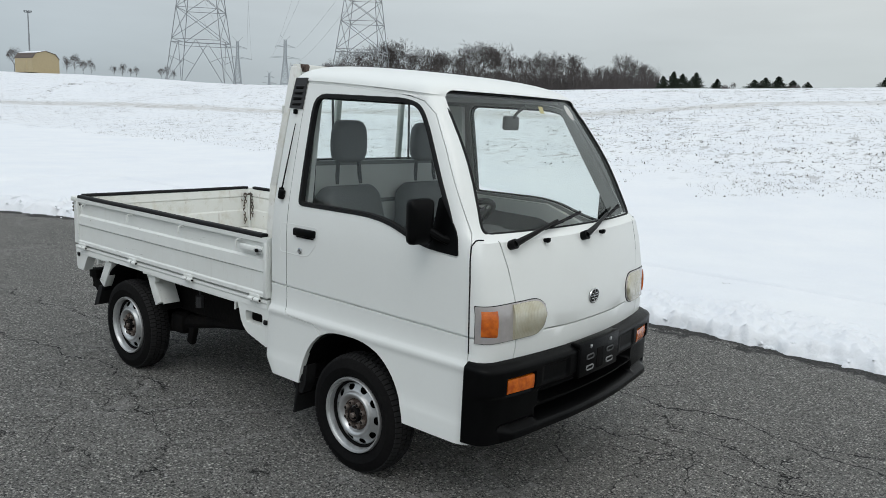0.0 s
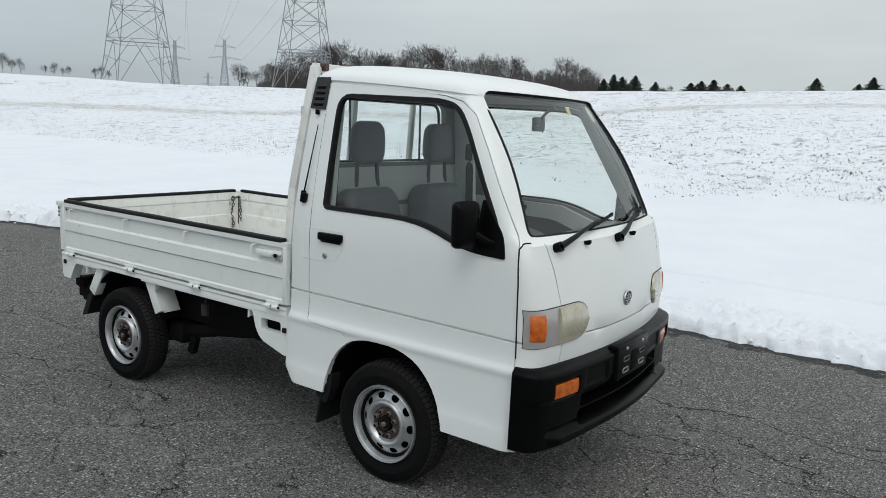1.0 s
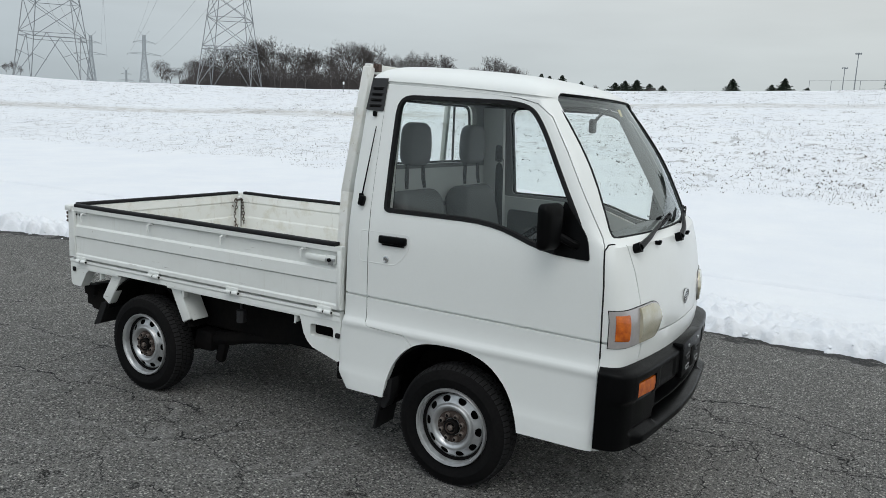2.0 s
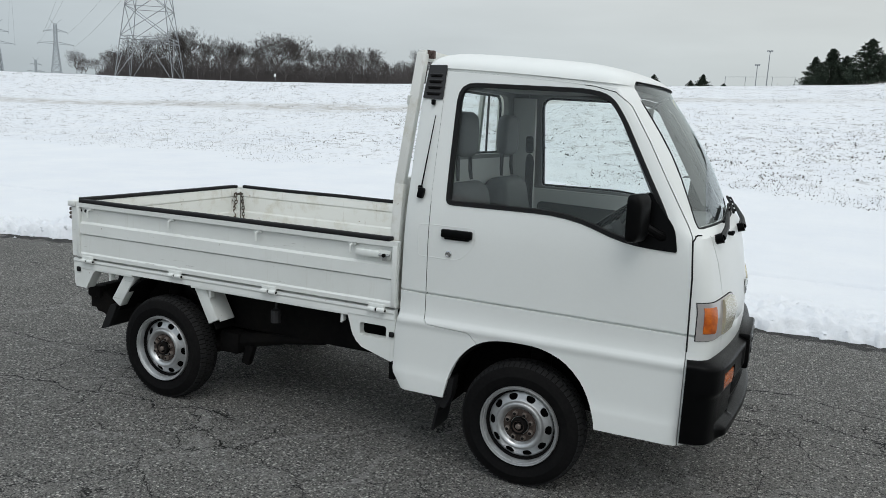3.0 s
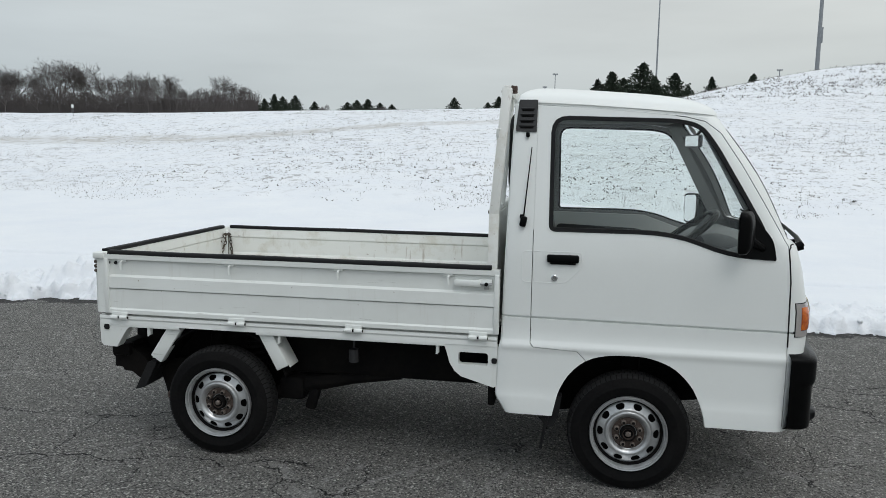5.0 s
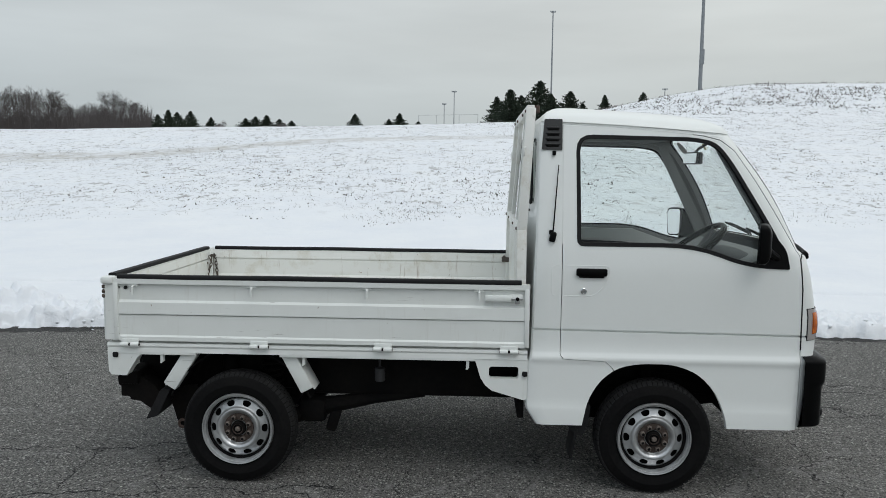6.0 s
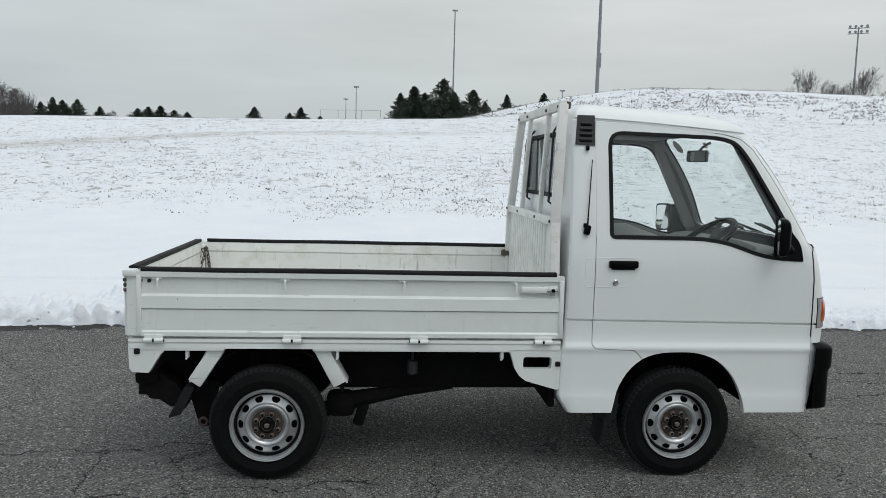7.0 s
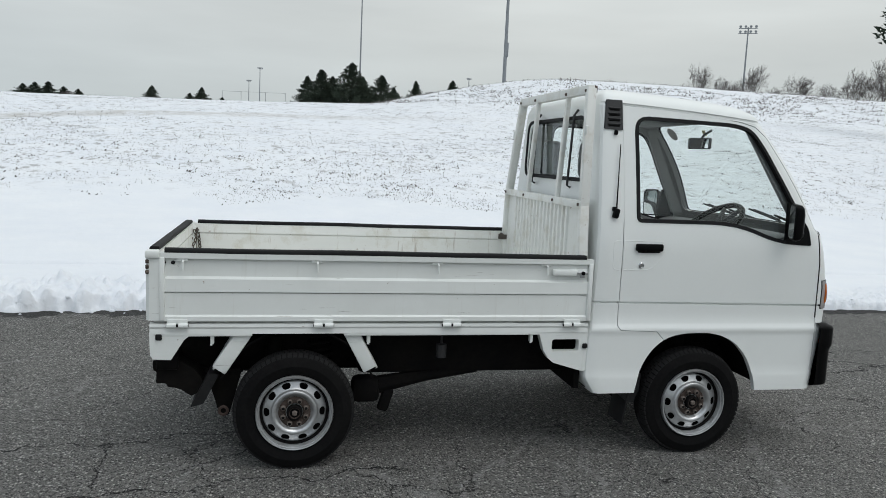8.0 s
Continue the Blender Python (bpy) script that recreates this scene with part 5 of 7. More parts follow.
def make_side_gate(sg):
    bm = bmesh.new()
    sweep(bm, GATE, [BED_X0 + 0.035, BED_X1 + 0.006], lambda u, v, s: flip(sg, (s, -(HALF + u), v)))
    gate = part("side_gate", bm, M["gate"], truck, "white pressed-steel drop side with black rubber top strip", 25)
    bm = bmesh.new()
    prof = rounded([(-0.016, 0.948), (-0.016, 0.968), (0.020, 0.968), (0.023, 0.948)], 0.008, 3)
    n = 24
    sweep(bm, prof, [BED_X0 + 0.055 + (1.825) * i / n for i in range(n + 1)], lambda u, v, s: flip(sg, (s, -(HALF + u) - 0.0015 * noise.noise((s * 3, 1, 0)), v + 0.003 * noise.noise((s * 2.2, 5, 0)))))
    part("rubber_strip", bm, M["rubber"], gate, "scuffed black rubber edge strip")
    # end cap plates of the gate
    for x in (BED_X0 + 0.045, BED_X1 - 0.006):
        bm = bmesh.new()
        box(bm, flip(sg, (x, -(HALF + 0.013), 0.80)), (0.022, 0.022, 0.262), None, 0.005)
        part("gate_end", bm, M["gate"], gate)
    for i, x in enumerate((-0.477, 0.066, 0.588, 1.090)):
        bm = bmesh.new()
        box(bm, flip(sg, (x, -(HALF + 0.009), 0.921)), (0.046, 0.012, 0.012), None, 0.002)
        tube(bm, [flip(sg, (x + 0.004, -(HALF + 0.014), 0.919)), flip(sg, (x + 0.004, -(HALF + 0.030), 0.913)), flip(sg, (x + 0.004, -(HALF + 0.031), 0.878))], 0.0052, 8)
        part("rope_hook", bm, M["gate"], gate, "small white rope hook")
    for i, x in enumerate((-0.494, 0.101, 0.663, 1.229)):
        bm = bmesh.new()
        tube(bm, [flip(sg, (x - 0.042, -(HALF + 0.024), 0.648)), flip(sg, (x - 0.0045, -(HALF + 0.024), 0.648))], 0.0105, 10)
        tube(bm, [flip(sg, (x + 0.0045, -(HALF + 0.024), 0.648)), flip(sg, (x + 0.042, -(HALF + 0.024), 0.648))], 0.0105, 10)
        box(bm, flip(sg, (x, -(HALF + 0.020), 0.664)), (0.080, 0.006, 0.020), None, 0.002)
        hinge = part("gate_hinge", bm, M["gate"], gate, "white steel hinge")
        # pin coloured black so the gap between the barrels reads as shade
        bm = bmesh.new()
        tube(bm, [flip(sg, (x - 0.044, -(HALF + 0.024), 0.648)), flip(sg, (x + 0.044, -(HALF + 0.024), 0.648))], 0.0060, 8)
        part("hinge_pin", bm, M["chassis"], hinge, "hinge pin, black for the shaded gap between the barrels")
    for x in (-0.549, -0.513):
        bm = bmesh.new()
        lathe(bm, [(0.008, 0.004), (0.008, -0.004), (0.005, -0.006)], 12, flip(sg, (x, -(HALF + 0.005), 0.908)), False)
        part("gate_rivet", bm, M["rubber"], gate, "small dark bolt head")
    # over-centre latch at the cab end
    bm = bmesh.new()
    box(bm, flip(sg, (1.178, -(HALF + 0.020), 0.889)), (0.120, 0.022, 0.030), None, 0.008)
    box(bm, flip(sg, (1.255, -(HALF + 0.014), 0.889)), (0.060, 0.014, 0.036), None, 0.003)
    latch = part("gate_latch", bm, M["gate"], gate, "white lever latch with steel catch")
    bm = bmesh.new()
    tube(bm, [flip(sg, (1.235, -(HALF + 0.026), 0.889)), flip(sg, (1.285, -(HALF + 0.026), 0.889))], 0.006, 8)
    box(bm, flip(sg, (1.262, -(HALF + 0.024), 0.880)), (0.022, 0.012, 0.030), None, 0.003)
    part("latch_catch", bm, M["rim"], latch, "bare steel catch")
    bm = bmesh.new()
    lathe(bm, [(0.0085, oy_latch(sg, 0.032)), (0.0085, oy_latch(sg, 0.040)), (0.004, oy_latch(sg, 0.042))], 10, (1.262, 0.0, 0.889), False)
    part("latch_bolt", bm, M["chassis"], latch, "dark latch bolt")
    return gate


make_side_gate(-1)
make_side_gate(1)


def make_tailgate():
    bm = bmesh.new()
    sweep(bm, GATE, [-HALF + 0.012, HALF - 0.012], lambda u, v, s: (BED_X0 - u + 0.012, s, v))
    gate = part("tailgate", bm, M["gate"], truck, "white pressed-steel tailgate with black rubber top strip", 25)
    bm = bmesh.new()
    prof = rounded([(-0.016, 0.948), (-0.016, 0.968), (0.022, 0.968), (0.024, 0.948)], 0.008, 3)
    sweep(bm, prof, [-(HALF - 0.035) + 2 * (HALF - 0.035) * i / 12 for i in range(13)], lambda u, v, s: (BED_X0 + 0.012 - u, s, v + 0.002 * noise.noise((s * 3, 2, 0))))
    part("rubber_strip", bm, M["rubber"], gate, "scuffed black rubber edge strip")
    for y in (-0.42, 0.0, 0.42):
        bm = bmesh.new()
        tube(bm, [(BED_X0 - 0.012, y - 0.042, 0.648), (BED_X0 - 0.012, y + 0.042, 0.648)], 0.0095, 8)
        part("gate_hinge", bm, M["gate"], gate, "white steel hinge")
    # corner posts where the gates meet
    for sg in (-1, 1):
        bm = bmesh.new()
        prof = [(-0.618, 0.0), (-0.618, -0.045), (-0.605, -0.056), (-0.566, -0.058), (-0.566, -0.040), (-0.595, -0.036), (-0.600, 0.0)]
        prism(bm, [(x, (y - HALF + 0.040) * (1 if sg < 0 else -1)) for x, y in prof], "z", 0.668, 0.930)
        box(bm, (-0.592, sg * (HALF + 0.002), 0.942), (0.056, 0.056, 0.032), None, 0.008)
        box(bm, (-0.568, sg * (HALF - 0.028), 0.800), (0.030, 0.030, 0.270), None, 0.004)
        post = part("corner_post", bm, M["gate"], gate, "white corner post with latch")
        bm = bmesh.new()
        for k in range(3):
            box(bm, (-0.612, sg * (HALF + 0.012), 0.912 - 0.022 * k), (0.014, 0.014, 0.016), Matrix.Rotation(0.5 * k, 3, "X"), 0.003)
        part("corner_catch", bm, M["chain"], post, "rusty catch")
    return gate


make_tailgate()


def chain_links(bm, pts, r=0.0125, t=0.0032):
    for i, (a, b) in enumerate(zip(pts, pts[1:])):
        a, b = Vector(a), Vector(b)
        d = (b - a).normalized()
        o = d.orthogonal().normalized()
        o = Matrix.Rotation(radians(90 * (i % 2)), 3, d) @ o
        c = (a + b) / 2
        L = (b - a).length * 0.62
        tube(bm, [c + d * L * math.cos(k * math.tau / 10) + o * r * 0.62 * math.sin(k * math.tau / 10) for k in range(10)], t, 5, True)


def make_gate_chain(sg):
    y = sg * (HALF - 0.022)
    bm = bmesh.new()
    pts = [(-0.545, y, 0.905)] + [(-0.545 + 0.020 * t, y - sg * 0.006 * t, 0.912 - 0.19 * max(0, t - 0.12)) for t in [i / 9 for i in range(10)]]
    chain_links(bm, pts)
    chain_links(bm, [(-0.560 + 0.012 * math.sin(i * 0.9), sg * (HALF - 0.075), 0.915 - 0.022 * i) for i in range(11)])
    chain_links(bm, [(-0.548, sg * (HALF - 0.03 - 0.011 * i), 0.921 - 0.010 * math.sin(math.pi * i / 5)) for i in range(6)], 0.010, 0.003)
    ch = part("gate_chain", bm, M["chain"], truck, "rusty tailgate chain hanging in the bed corner")
    bm = bmesh.new()
    tube(bm, [(-0.575, sg * (HALF - 0.06), 0.915), (-0.578, sg * (HALF - 0.07), 0.875), (-0.570, sg * (HALF - 0.085), 0.862), (-0.565, sg * (HALF - 0.098), 0.875)], 0.004, 6)
    tube(bm, [(-0.555, y - sg * 0.005, 0.918), (-0.555, y - sg * 0.005, 0.72)], 0.005, 6)
    part("chain_hook", bm, M["chain"], ch, "rusty hook")


make_gate_chain(1)
make_gate_chain(-1)

# bed floor, its ribs, and the inner faces
bm = bmesh.new()
prof = []
n = 14
for i in range(n):
    y = -0.63 + 1.26 * i / n
    wdt = 1.26 / n
    prof += [(y, 0.668), (y + wdt * 0.62, 0.668), (y + wdt * 0.70, 0.662), (y + wdt * 0.92, 0.662)]
prof += [(0.63, 0.668), (0.63, 0.648), (-0.63, 0.648)]
sweep(bm, prof, [-0.592, 1.300], lambda u, v, s: (s, u, v))
part("bed_floor", bm, M["bed"], truck, "cream ribbed bed floor with scuffs and rust")
for sg in (-1, 1):
    bm = bmesh.new()
    sweep(bm, [(-0.013, 0.669), (-0.013, 0.945), (-0.017, 0.945), (-0.022, 0.899), (-0.014, 0.898), (-0.014, 0.892), (-0.022, 0.891), (-0.017, 0.80), (-0.024, 0.79), (-0.024, 0.69), (-0.020, 0.669)], [BED_X0 + 0.03, 1.28], lambda u, v, s: flip(sg, (s, -(HALF + u), v)))
    part("gate_inner_face", bm, M["bed"], truck, "cream scuffed inner face of the drop side", 25)
bm = bmesh.new()
sweep(bm, [(0.013, 0.669), (0.013, 0.945), (0.017, 0.945), (0.022, 0.899), (0.014, 0.898), (0.014, 0.892), (0.022, 0.891), (0.017, 0.80), (0.024, 0.79), (0.024, 0.69), (0.020, 0.669)], [-HALF + 0.02, HALF - 0.02], lambda u, v, s: (BED_X0 + 0.012 + u, s, v))
part("tailgate_inner_face", bm, M["bed"], truck, "cream scuffed inner face of the tailgate", 25)

# side sills under the bed with the flange above the wheel
for sg in (-1, 1):
    bm = bmesh.new()
    sweep(bm, [(-0.004, 0.655), (0.012, 0.653), (0.014, 0.640), (0.010, 0.632), (0.012, 0.610), (-0.020, 0.610), (-0.020, 0.655)], [BED_X0 - 0.004, 1.312], lambda u, v, s: flip(sg, (s, -(HALF + u), v)))
    for x0, x1 in ((BED_X0 + 0.02, -0.195), (0.190, 1.08)):
        box(bm, ((x0 + x1) / 2, sg * (HALF - 0.004), 0.6055), (x1 - x0, 0.030, 0.013), None, 0.003)
    sill = part("bed_sill", bm, M["gate"], truck, "white steel sill under the bed", 25)
    bm = bmesh.new()
    prism(bm, [(x, z) for x, z in [(-0.606, 0.615), (-0.602, 0.520), (-0.590, 0.503), (-0.520, 0.500), (-0.468, 0.585), (-0.434, 0.613)]], "y", *sorted((sg * (HALF - 0.045), sg * (HALF + 0.010))))
    skirt = part("rear_skirt", bm, M["gate"], sill, "white corner plate behind the wheel")
    bm = bmesh.new()
    box(bm, (-0.568, sg * (HALF + 0.013), 0.597), (0.026, 0.012, 0.026), None, 0.006)
    part("rubber_stop", bm, M["rubber"], skirt, "black rubber plug")
    for x in (-0.358, 0.299, 1.045):
        bm = bmesh.new()
        box(bm, (x, sg * (HALF - 0.012), 0.588), (0.014, 0.028, 0.050), None, 0.003)
        tube(bm, [(x, sg * (HALF - 0.004), 0.575), (x - 0.004, sg * (HALF - 0.002), 0.558)], 0.005, 6)
        part("sill_hook", bm, M["gate"], sill, "white rope hook under the sill")
    for pts in (((-0.225, 0.610), (-0.332, 0.445)), ((0.222, 0.610), (0.312, 0.441))):
        (xa, za), (xb, zb) = pts
        bm = bmesh.new()
        beam(bm, (xa, sg * (HALF - 0.035), za), (xb, sg * (HALF - 0.035), zb), 0.064, 0.052, (0, 1, 0), 0.006)
        wh = 1 if xb > xa else -1
        box(bm, ((xa + xb) / 2 + wh * 0.032, sg * (HALF - 0.075), (za + zb) / 2), (0.008, 0.100, 0.185), Matrix.Rotation(wh * -0.5, 3, "Y"), 0.002)
        part("wing_stay", bm, M["gate"], sill, "white pressed wing stay")
    # gusset plate with a slot beside the cab
    outer_p = [(1.075, 0.612), (1.088, 0.575), (1.103, 0.525), (1.125, 0.490), (1.155, 0.466), (1.300, 0.424), (1.312, 0.43), (1.315, 0.612)]
    slot = rounded([(1.142, 0.521), (1.142, 0.577), (1.274, 0.577), (1.274, 0.521)], 0.014, 4)
    plate = carve(slab(outer_p, "y", *sorted((sg * (HALF - 0.03), sg * (HALF + 0.009)))), ("DIFFERENCE", slab(slot, "y", -1, 1)))
    gus = part("gusset_plate", plate, M["gate"], sill, "white steel plate with a slotted hole", 25)
    bm = bmesh.new()
    box(bm, (1.302, sg * (HALF + 0.013), 0.546), (0.024, 0.014, 0.024), None, 0.006)
    part("rubber_stop", bm, M["rubber"], gus, "black rubber plug")
    # mud flaps
    bm = bmesh.new()
    prism(bm, rounded([(-0.374, 0.430), (-0.330, 0.428), (-0.392, 0.302), (-0.447, 0.287)], 0.008, 2), "y", *sorted((sg * 0.470, sg * 0.632)))
    part("mud_flap", bm, M["rubber"], sill, "black rubber mud flap")
    bm = bmesh.new()
    box(bm, (1.535, sg * 0.585, 0.275), (0.012, 0.15, 0.23), Matrix.Rotation(radians(10), 3, "Y"), 0.003)
    box(bm, (1.528, sg * 0.60, 0.350), (0.085, 0.13, 0.075), Matrix.Rotation(radians(-12), 3, "Y"), 0.012)
    prism(bm, rounded([(1.513, 0.372), (1.60, 0.41), (1.590, 0.32), (1.565, 0.265), (1.530, 0.275), (1.495, 0.315)], 0.008, 2), "y", *sorted((sg * 0.60, sg * 0.655)))
    part("front_mud_flap", bm, M["rubber"], truck, "black rubber mud flap behind the front wheel")


# ---- headboard rack behind the cab ----
def make_rack():
    bm = bmesh.new()
    x = 1.292
    n = 22
    prof = []
    for i in range(n):
        y = -0.60 + 1.20 * i / n
        w = 1.20 / n
        o = 0.010 if 3 <= i < n - 3 else 0.0
        prof += [(x - 0.012, y), (x - 0.012, y + w * 0.4), (x - 0.012 - o, y + w * 0.5), (x - 0.012 - o, y + w * 0.9)]
    prof += [(x - 0.012, 0.60), (x, 0.60), (x, -0.60)]
    prism(bm, prof, "z", 0.668, 1.19)
    rack = part("headboard", bm, M["bed"], truck, "cream ribbed steel headboard with a guard frame", 25)

    LEAN_X = 0.034

    def half_w(z):
        return float(np.interp(z, [0.66, 1.19, 1.735], [0.632, 0.588, 0.500]))
    for sg in (-1, 1):
        bm = bmesh.new()
        beam(bm, (x - 0.012, sg * half_w(0.668), 0.668), (x - 0.012, sg * half_w(1.19), 1.19), 0.034, 0.044, (1, 0, 0), 0.004)
        beam(bm, (x - 0.012, sg * half_w(1.185), 1.185), (x + LEAN_X - 0.010, sg * half_w(1.735), 1.735), 0.034, 0.044, (1, 0, 0), 0.004)
        part("rack_post", bm, M["bed"], rack, "white channel post")
    bm = bmesh.new()
    beam(bm, (x - 0.020, -half_w(1.195) - 0.01, 1.195), (x - 0.020, half_w(1.195) + 0.01, 1.195), 0.036, 0.030, (1, 0, 0), 0.003)
    part("rack_rail", bm, M["bed"], rack, "white middle rail")
    bm = bmesh.new()
    beam(bm, (x + LEAN_X - 0.012, -half_w(1.735) - 0.01, 1.728), (x + LEAN_X - 0.012, half_w(1.735) + 0.01, 1.728), 0.042, 0.034, (1, 0, 0), 0.004)
    part("rack_top_rail", bm, M["bed"], rack, "white top rail")
    for y in (-0.235, 0.235):
        bm = bmesh.new()
        beam(bm, (x - 0.012, y, 1.20), (x + LEAN_X - 0.012, y * 0.96, 1.715), 0.030, 0.022, (1, 0, 0), 0.003)
        part("rack_bar", bm, M["bed"], rack, "white upright bar")
    for z in (1.195, 1.722):
        for y in (-half_w(z) + 0.01, -0.235, 0.235, half_w(z) - 0.01):
            bm = bmesh.new()
            box(bm, (x - 0.036 + (LEAN_X + 0.004 if z > 1.5 else 0), y, z), (0.010, 0.014, 0.014), None, 0.003)
            part("rack_bolt", bm, M["rust"], rack, "rusty bolt head")
    # guard rods over the rear window
    for y in (-0.285, 0.265):
        bm = bmesh.new()
        tube(bm, [(1.336, y + 0.02, 1.262), (1.318, y + 0.02, 1.272), (1.326, y, 1.62), (1.346, y, 1.648)], 0.006, 8)
        part("window_guard_rod", bm, M["hood_black"], rack, "dark guard rod over the rear window")
    # folded catch at the upper end, hooks at the bed corners
    for sg in (-1, 1):
        bm = bmesh.new()
        box(bm, (x - 0.034, sg * (half_w(0.9) - 0.01), 0.915), (0.050, 0.030, 0.030), None, 0.004)
        lathe(bm, [(0.010, -0.010), (0.010, 0.010)], 10, (x - 0.045, sg * (half_w(0.9) - 0.02), 0.93), False)
        part("corner_catch", bm, M["chain"], rack, "rusty corner catch")
        bm = bmesh.new()
        tube(bm, [(x + 0.012, sg * half_w(1.55), 1.56), (x - 0.01, sg * (half_w(1.55) + 0.018), 1.555), (x - 0.01, sg * (half_w(1.55) + 0.02), 1.525), (x - 0.008, sg * (half_w(1.55) + 0.012), 1.512)], 0.007, 8)
        part("rack_hook", bm, M["gate"], rack, "small rope hook")
        bm = bmesh.new()
        box(bm, (x + LEAN_X + 0.006, sg * (half_w(1.735) - 0.03), 1.732), (0.05, 0.022, 0.034), None, 0.004)
        lathe(bm, [(0.012, -0.02), (0.012, 0.02)], 10, (x + LEAN_X + 0.010, sg * (half_w(1.735) - 0.03), 1.738), False)
        part("rack_top_bracket", bm, M["rust"], rack, "rusty top bracket")


make_rack()


# ---- wheels ----
AXLE_Z = 0.254


def make_wheel(x, sg):
    """Steel wheel: tyre with tread blocks, silver rim with ten windows, rusty hub."""
    c = (0.0, 0.0, 0.0)
    face = -0.652
    ground_z = -AXLE_Z / 0.955

    def oy(v):
        return v if sg < 0 else -v
    bm = bmesh.new()
    prof = [(0.166, face + 0.030), (0.174, face + 0.016), (0.193, face + 0.004), (0.215, face + 0.0), (0.219, face - 0.0015), (0.224, face + 0.0005), (0.248, face + 0.006), (0.258, face + 0.012), (0.2665, face + 0.024), (0.2705, face + 0.05), (0.271, face + 0.07),
            (0.2705, face + 0.09), (0.2665, face + 0.116), (0.258, face + 0.128), (0.248, face + 0.134), (0.222, face + 0.140), (0.195, face + 0.136), (0.166, face + 0.110)]
    lathe(bm, [(r, oy(h)) for r, h in prof], 72, c)
    for v in bm.verts:
        v.co.z = max(v.co.z, ground_z + 0.001)
    tyre_bm = bm
    wheel = empty("wheel", "", "")
    for key in list(wheel.keys()):
        del wheel[key]
    wheel.parent = truck
    wheel.location, wheel.scale = (x, 0, AXLE_Z), (0.955, 1, 0.955)
    wheel["label"] = "silver steel wheel with black tyre and rusty hub"
    part("tyre", tyre_bm, M["tyre"], wheel, "black treaded tyre")
    bm = bmesh.new()
    n = 68
    for i in range(n):
        for row, (h0, h1, sh) in enumerate(((0.013, 0.040, 0.0), (0.046, 0.068, 0.5), (0.073, 0.095, 0.0), (0.101, 0.128, 0.5))):
            a0 = (i + sh) / n * math.tau
            da = math.tau / n * (0.40 if i % 2 else 0.36)
            r_out = 0.2755 if 0 < row < 3 else 0.2742
            vs = []
            for rr in (0.250, None):
                for aa in (a0 - da, a0 + da):
                    for hh in (h0, h1):
                        edge = (row == 0 and hh == h0) or (row == 3 and hh == h1)
                        r = rr or (r_out - (0.0095 if edge else 0))
                        tw = 0.012 * (hh - 0.07) / 0.06
                        vs.append(bm.verts.new((c[0] + r * math.sin(aa + tw), oy(face + hh), c[2] + r * math.cos(aa + tw))))
            for q in ((4, 5, 7, 6), (0, 1, 5, 4), (2, 3, 7, 6), (0, 2, 6, 4), (1, 3, 7, 5)):
                bm.faces.new([vs[k] for k in q])
    for v in bm.verts:
        v.co.z = max(v.co.z, ground_z + 0.0005)
    part("tread", bm, M["tread"], wheel)
    # rim: bright lip, drop, and a domed disc pierced by ten windows
    bm = bmesh.new()
    k, seg, up = 10, 10, 5
    tot = k * seg
    curve = [(0.175, 0.016), (0.1745, 0.005), (0.171, 0.0), (0.167, 0.001), (0.1645, 0.008), (0.1625, 0.0115), (0.159, 0.0115), (0.157, 0.016), (0.1555, 0.040), (0.153, 0.062), (0.150, 0.066), (0.1475, 0.058), (0.1455, 0.044),
             (0.140, 0.0395), (0.108, 0.0255), (0.1055, 0.0225), (0.102, 0.012), (0.098, 0.0095), (0.092, 0.0095), (0.086, 0.013), (0.081, 0.018), (0.077, 0.024), (0.073, 0.028), (0.030, 0.029)]

    def rim_pt(r, th):
        h = float(np.interp(-r, [-q[0] for q in curve], [q[1] for q in curve]))
        return bm.verts.new((c[0] + r * math.sin(th), oy(face + h), c[2] + r * math.cos(th)))

    def band(cs):
        rings = [[rim_pt(r, j * math.tau / tot) for j in range(tot)] for r, h in cs]
        for a, b in zip(rings, rings[1:]):
            for j in range(tot):
                bm.faces.new((a[j], a[(j + 1) % tot], b[(j + 1) % tot], b[j]))
    band(curve[:14])
    band(curve[14:])
    half = math.pi / k
    for w in range(k):
        mid_th = (w + 0.5) * math.tau / k
        # the sector's edge, and the rounded window inside it
        edge = [(-half + 2 * half * i / seg, 0.140) for i in range(seg)] + [(half, 0.140 - 0.032 * i / up) for i in range(up)]
        edge += [(half - 2 * half * i / seg, 0.108) for i in range(seg)] + [(-half, 0.108 + 0.032 * i / up) for i in range(up)]
        loops = [[], [], []]
        for u, r in edge:
            a = math.atan2((r - 0.124) / 0.016, u / half)
            ca, sa = math.cos(a), math.sin(a)
            e = (abs(ca) ** 2.6 + abs(sa) ** 2.6) ** (-1 / 2.6)
            hr = 0.125 + 0.0132 * e * sa
            hu = 0.0190 * e * ca / 0.124 * (1.0 + (hr - 0.124) * 9)
            for q, f in enumerate((0.0, 0.55, 1.0)):
                loops[q].append(rim_pt(r + (hr - r) * f, mid_th + u + (hu - u) * f))
        m = len(edge)
        for a, b in zip(loops, loops[1:]):
            for j in range(m):
                bm.faces.new((a[j], a[(j + 1) % m], b[(j + 1) % m], b[j]))
    bmesh.ops.remove_doubles(bm, verts=bm.verts[:], dist=1e-5)
    bmesh.ops.recalc_face_normals(bm, faces=bm.faces[:])
    bmesh.ops.solidify(bm, geom=bm.faces[:], thickness=0.0025)
    part("rim", bm, M["rim"], wheel, "silver painted steel rim with ten windows", 50)
    # black ring in the groove: the shade between lip and disc, put in as colour
    bm = bmesh.new()
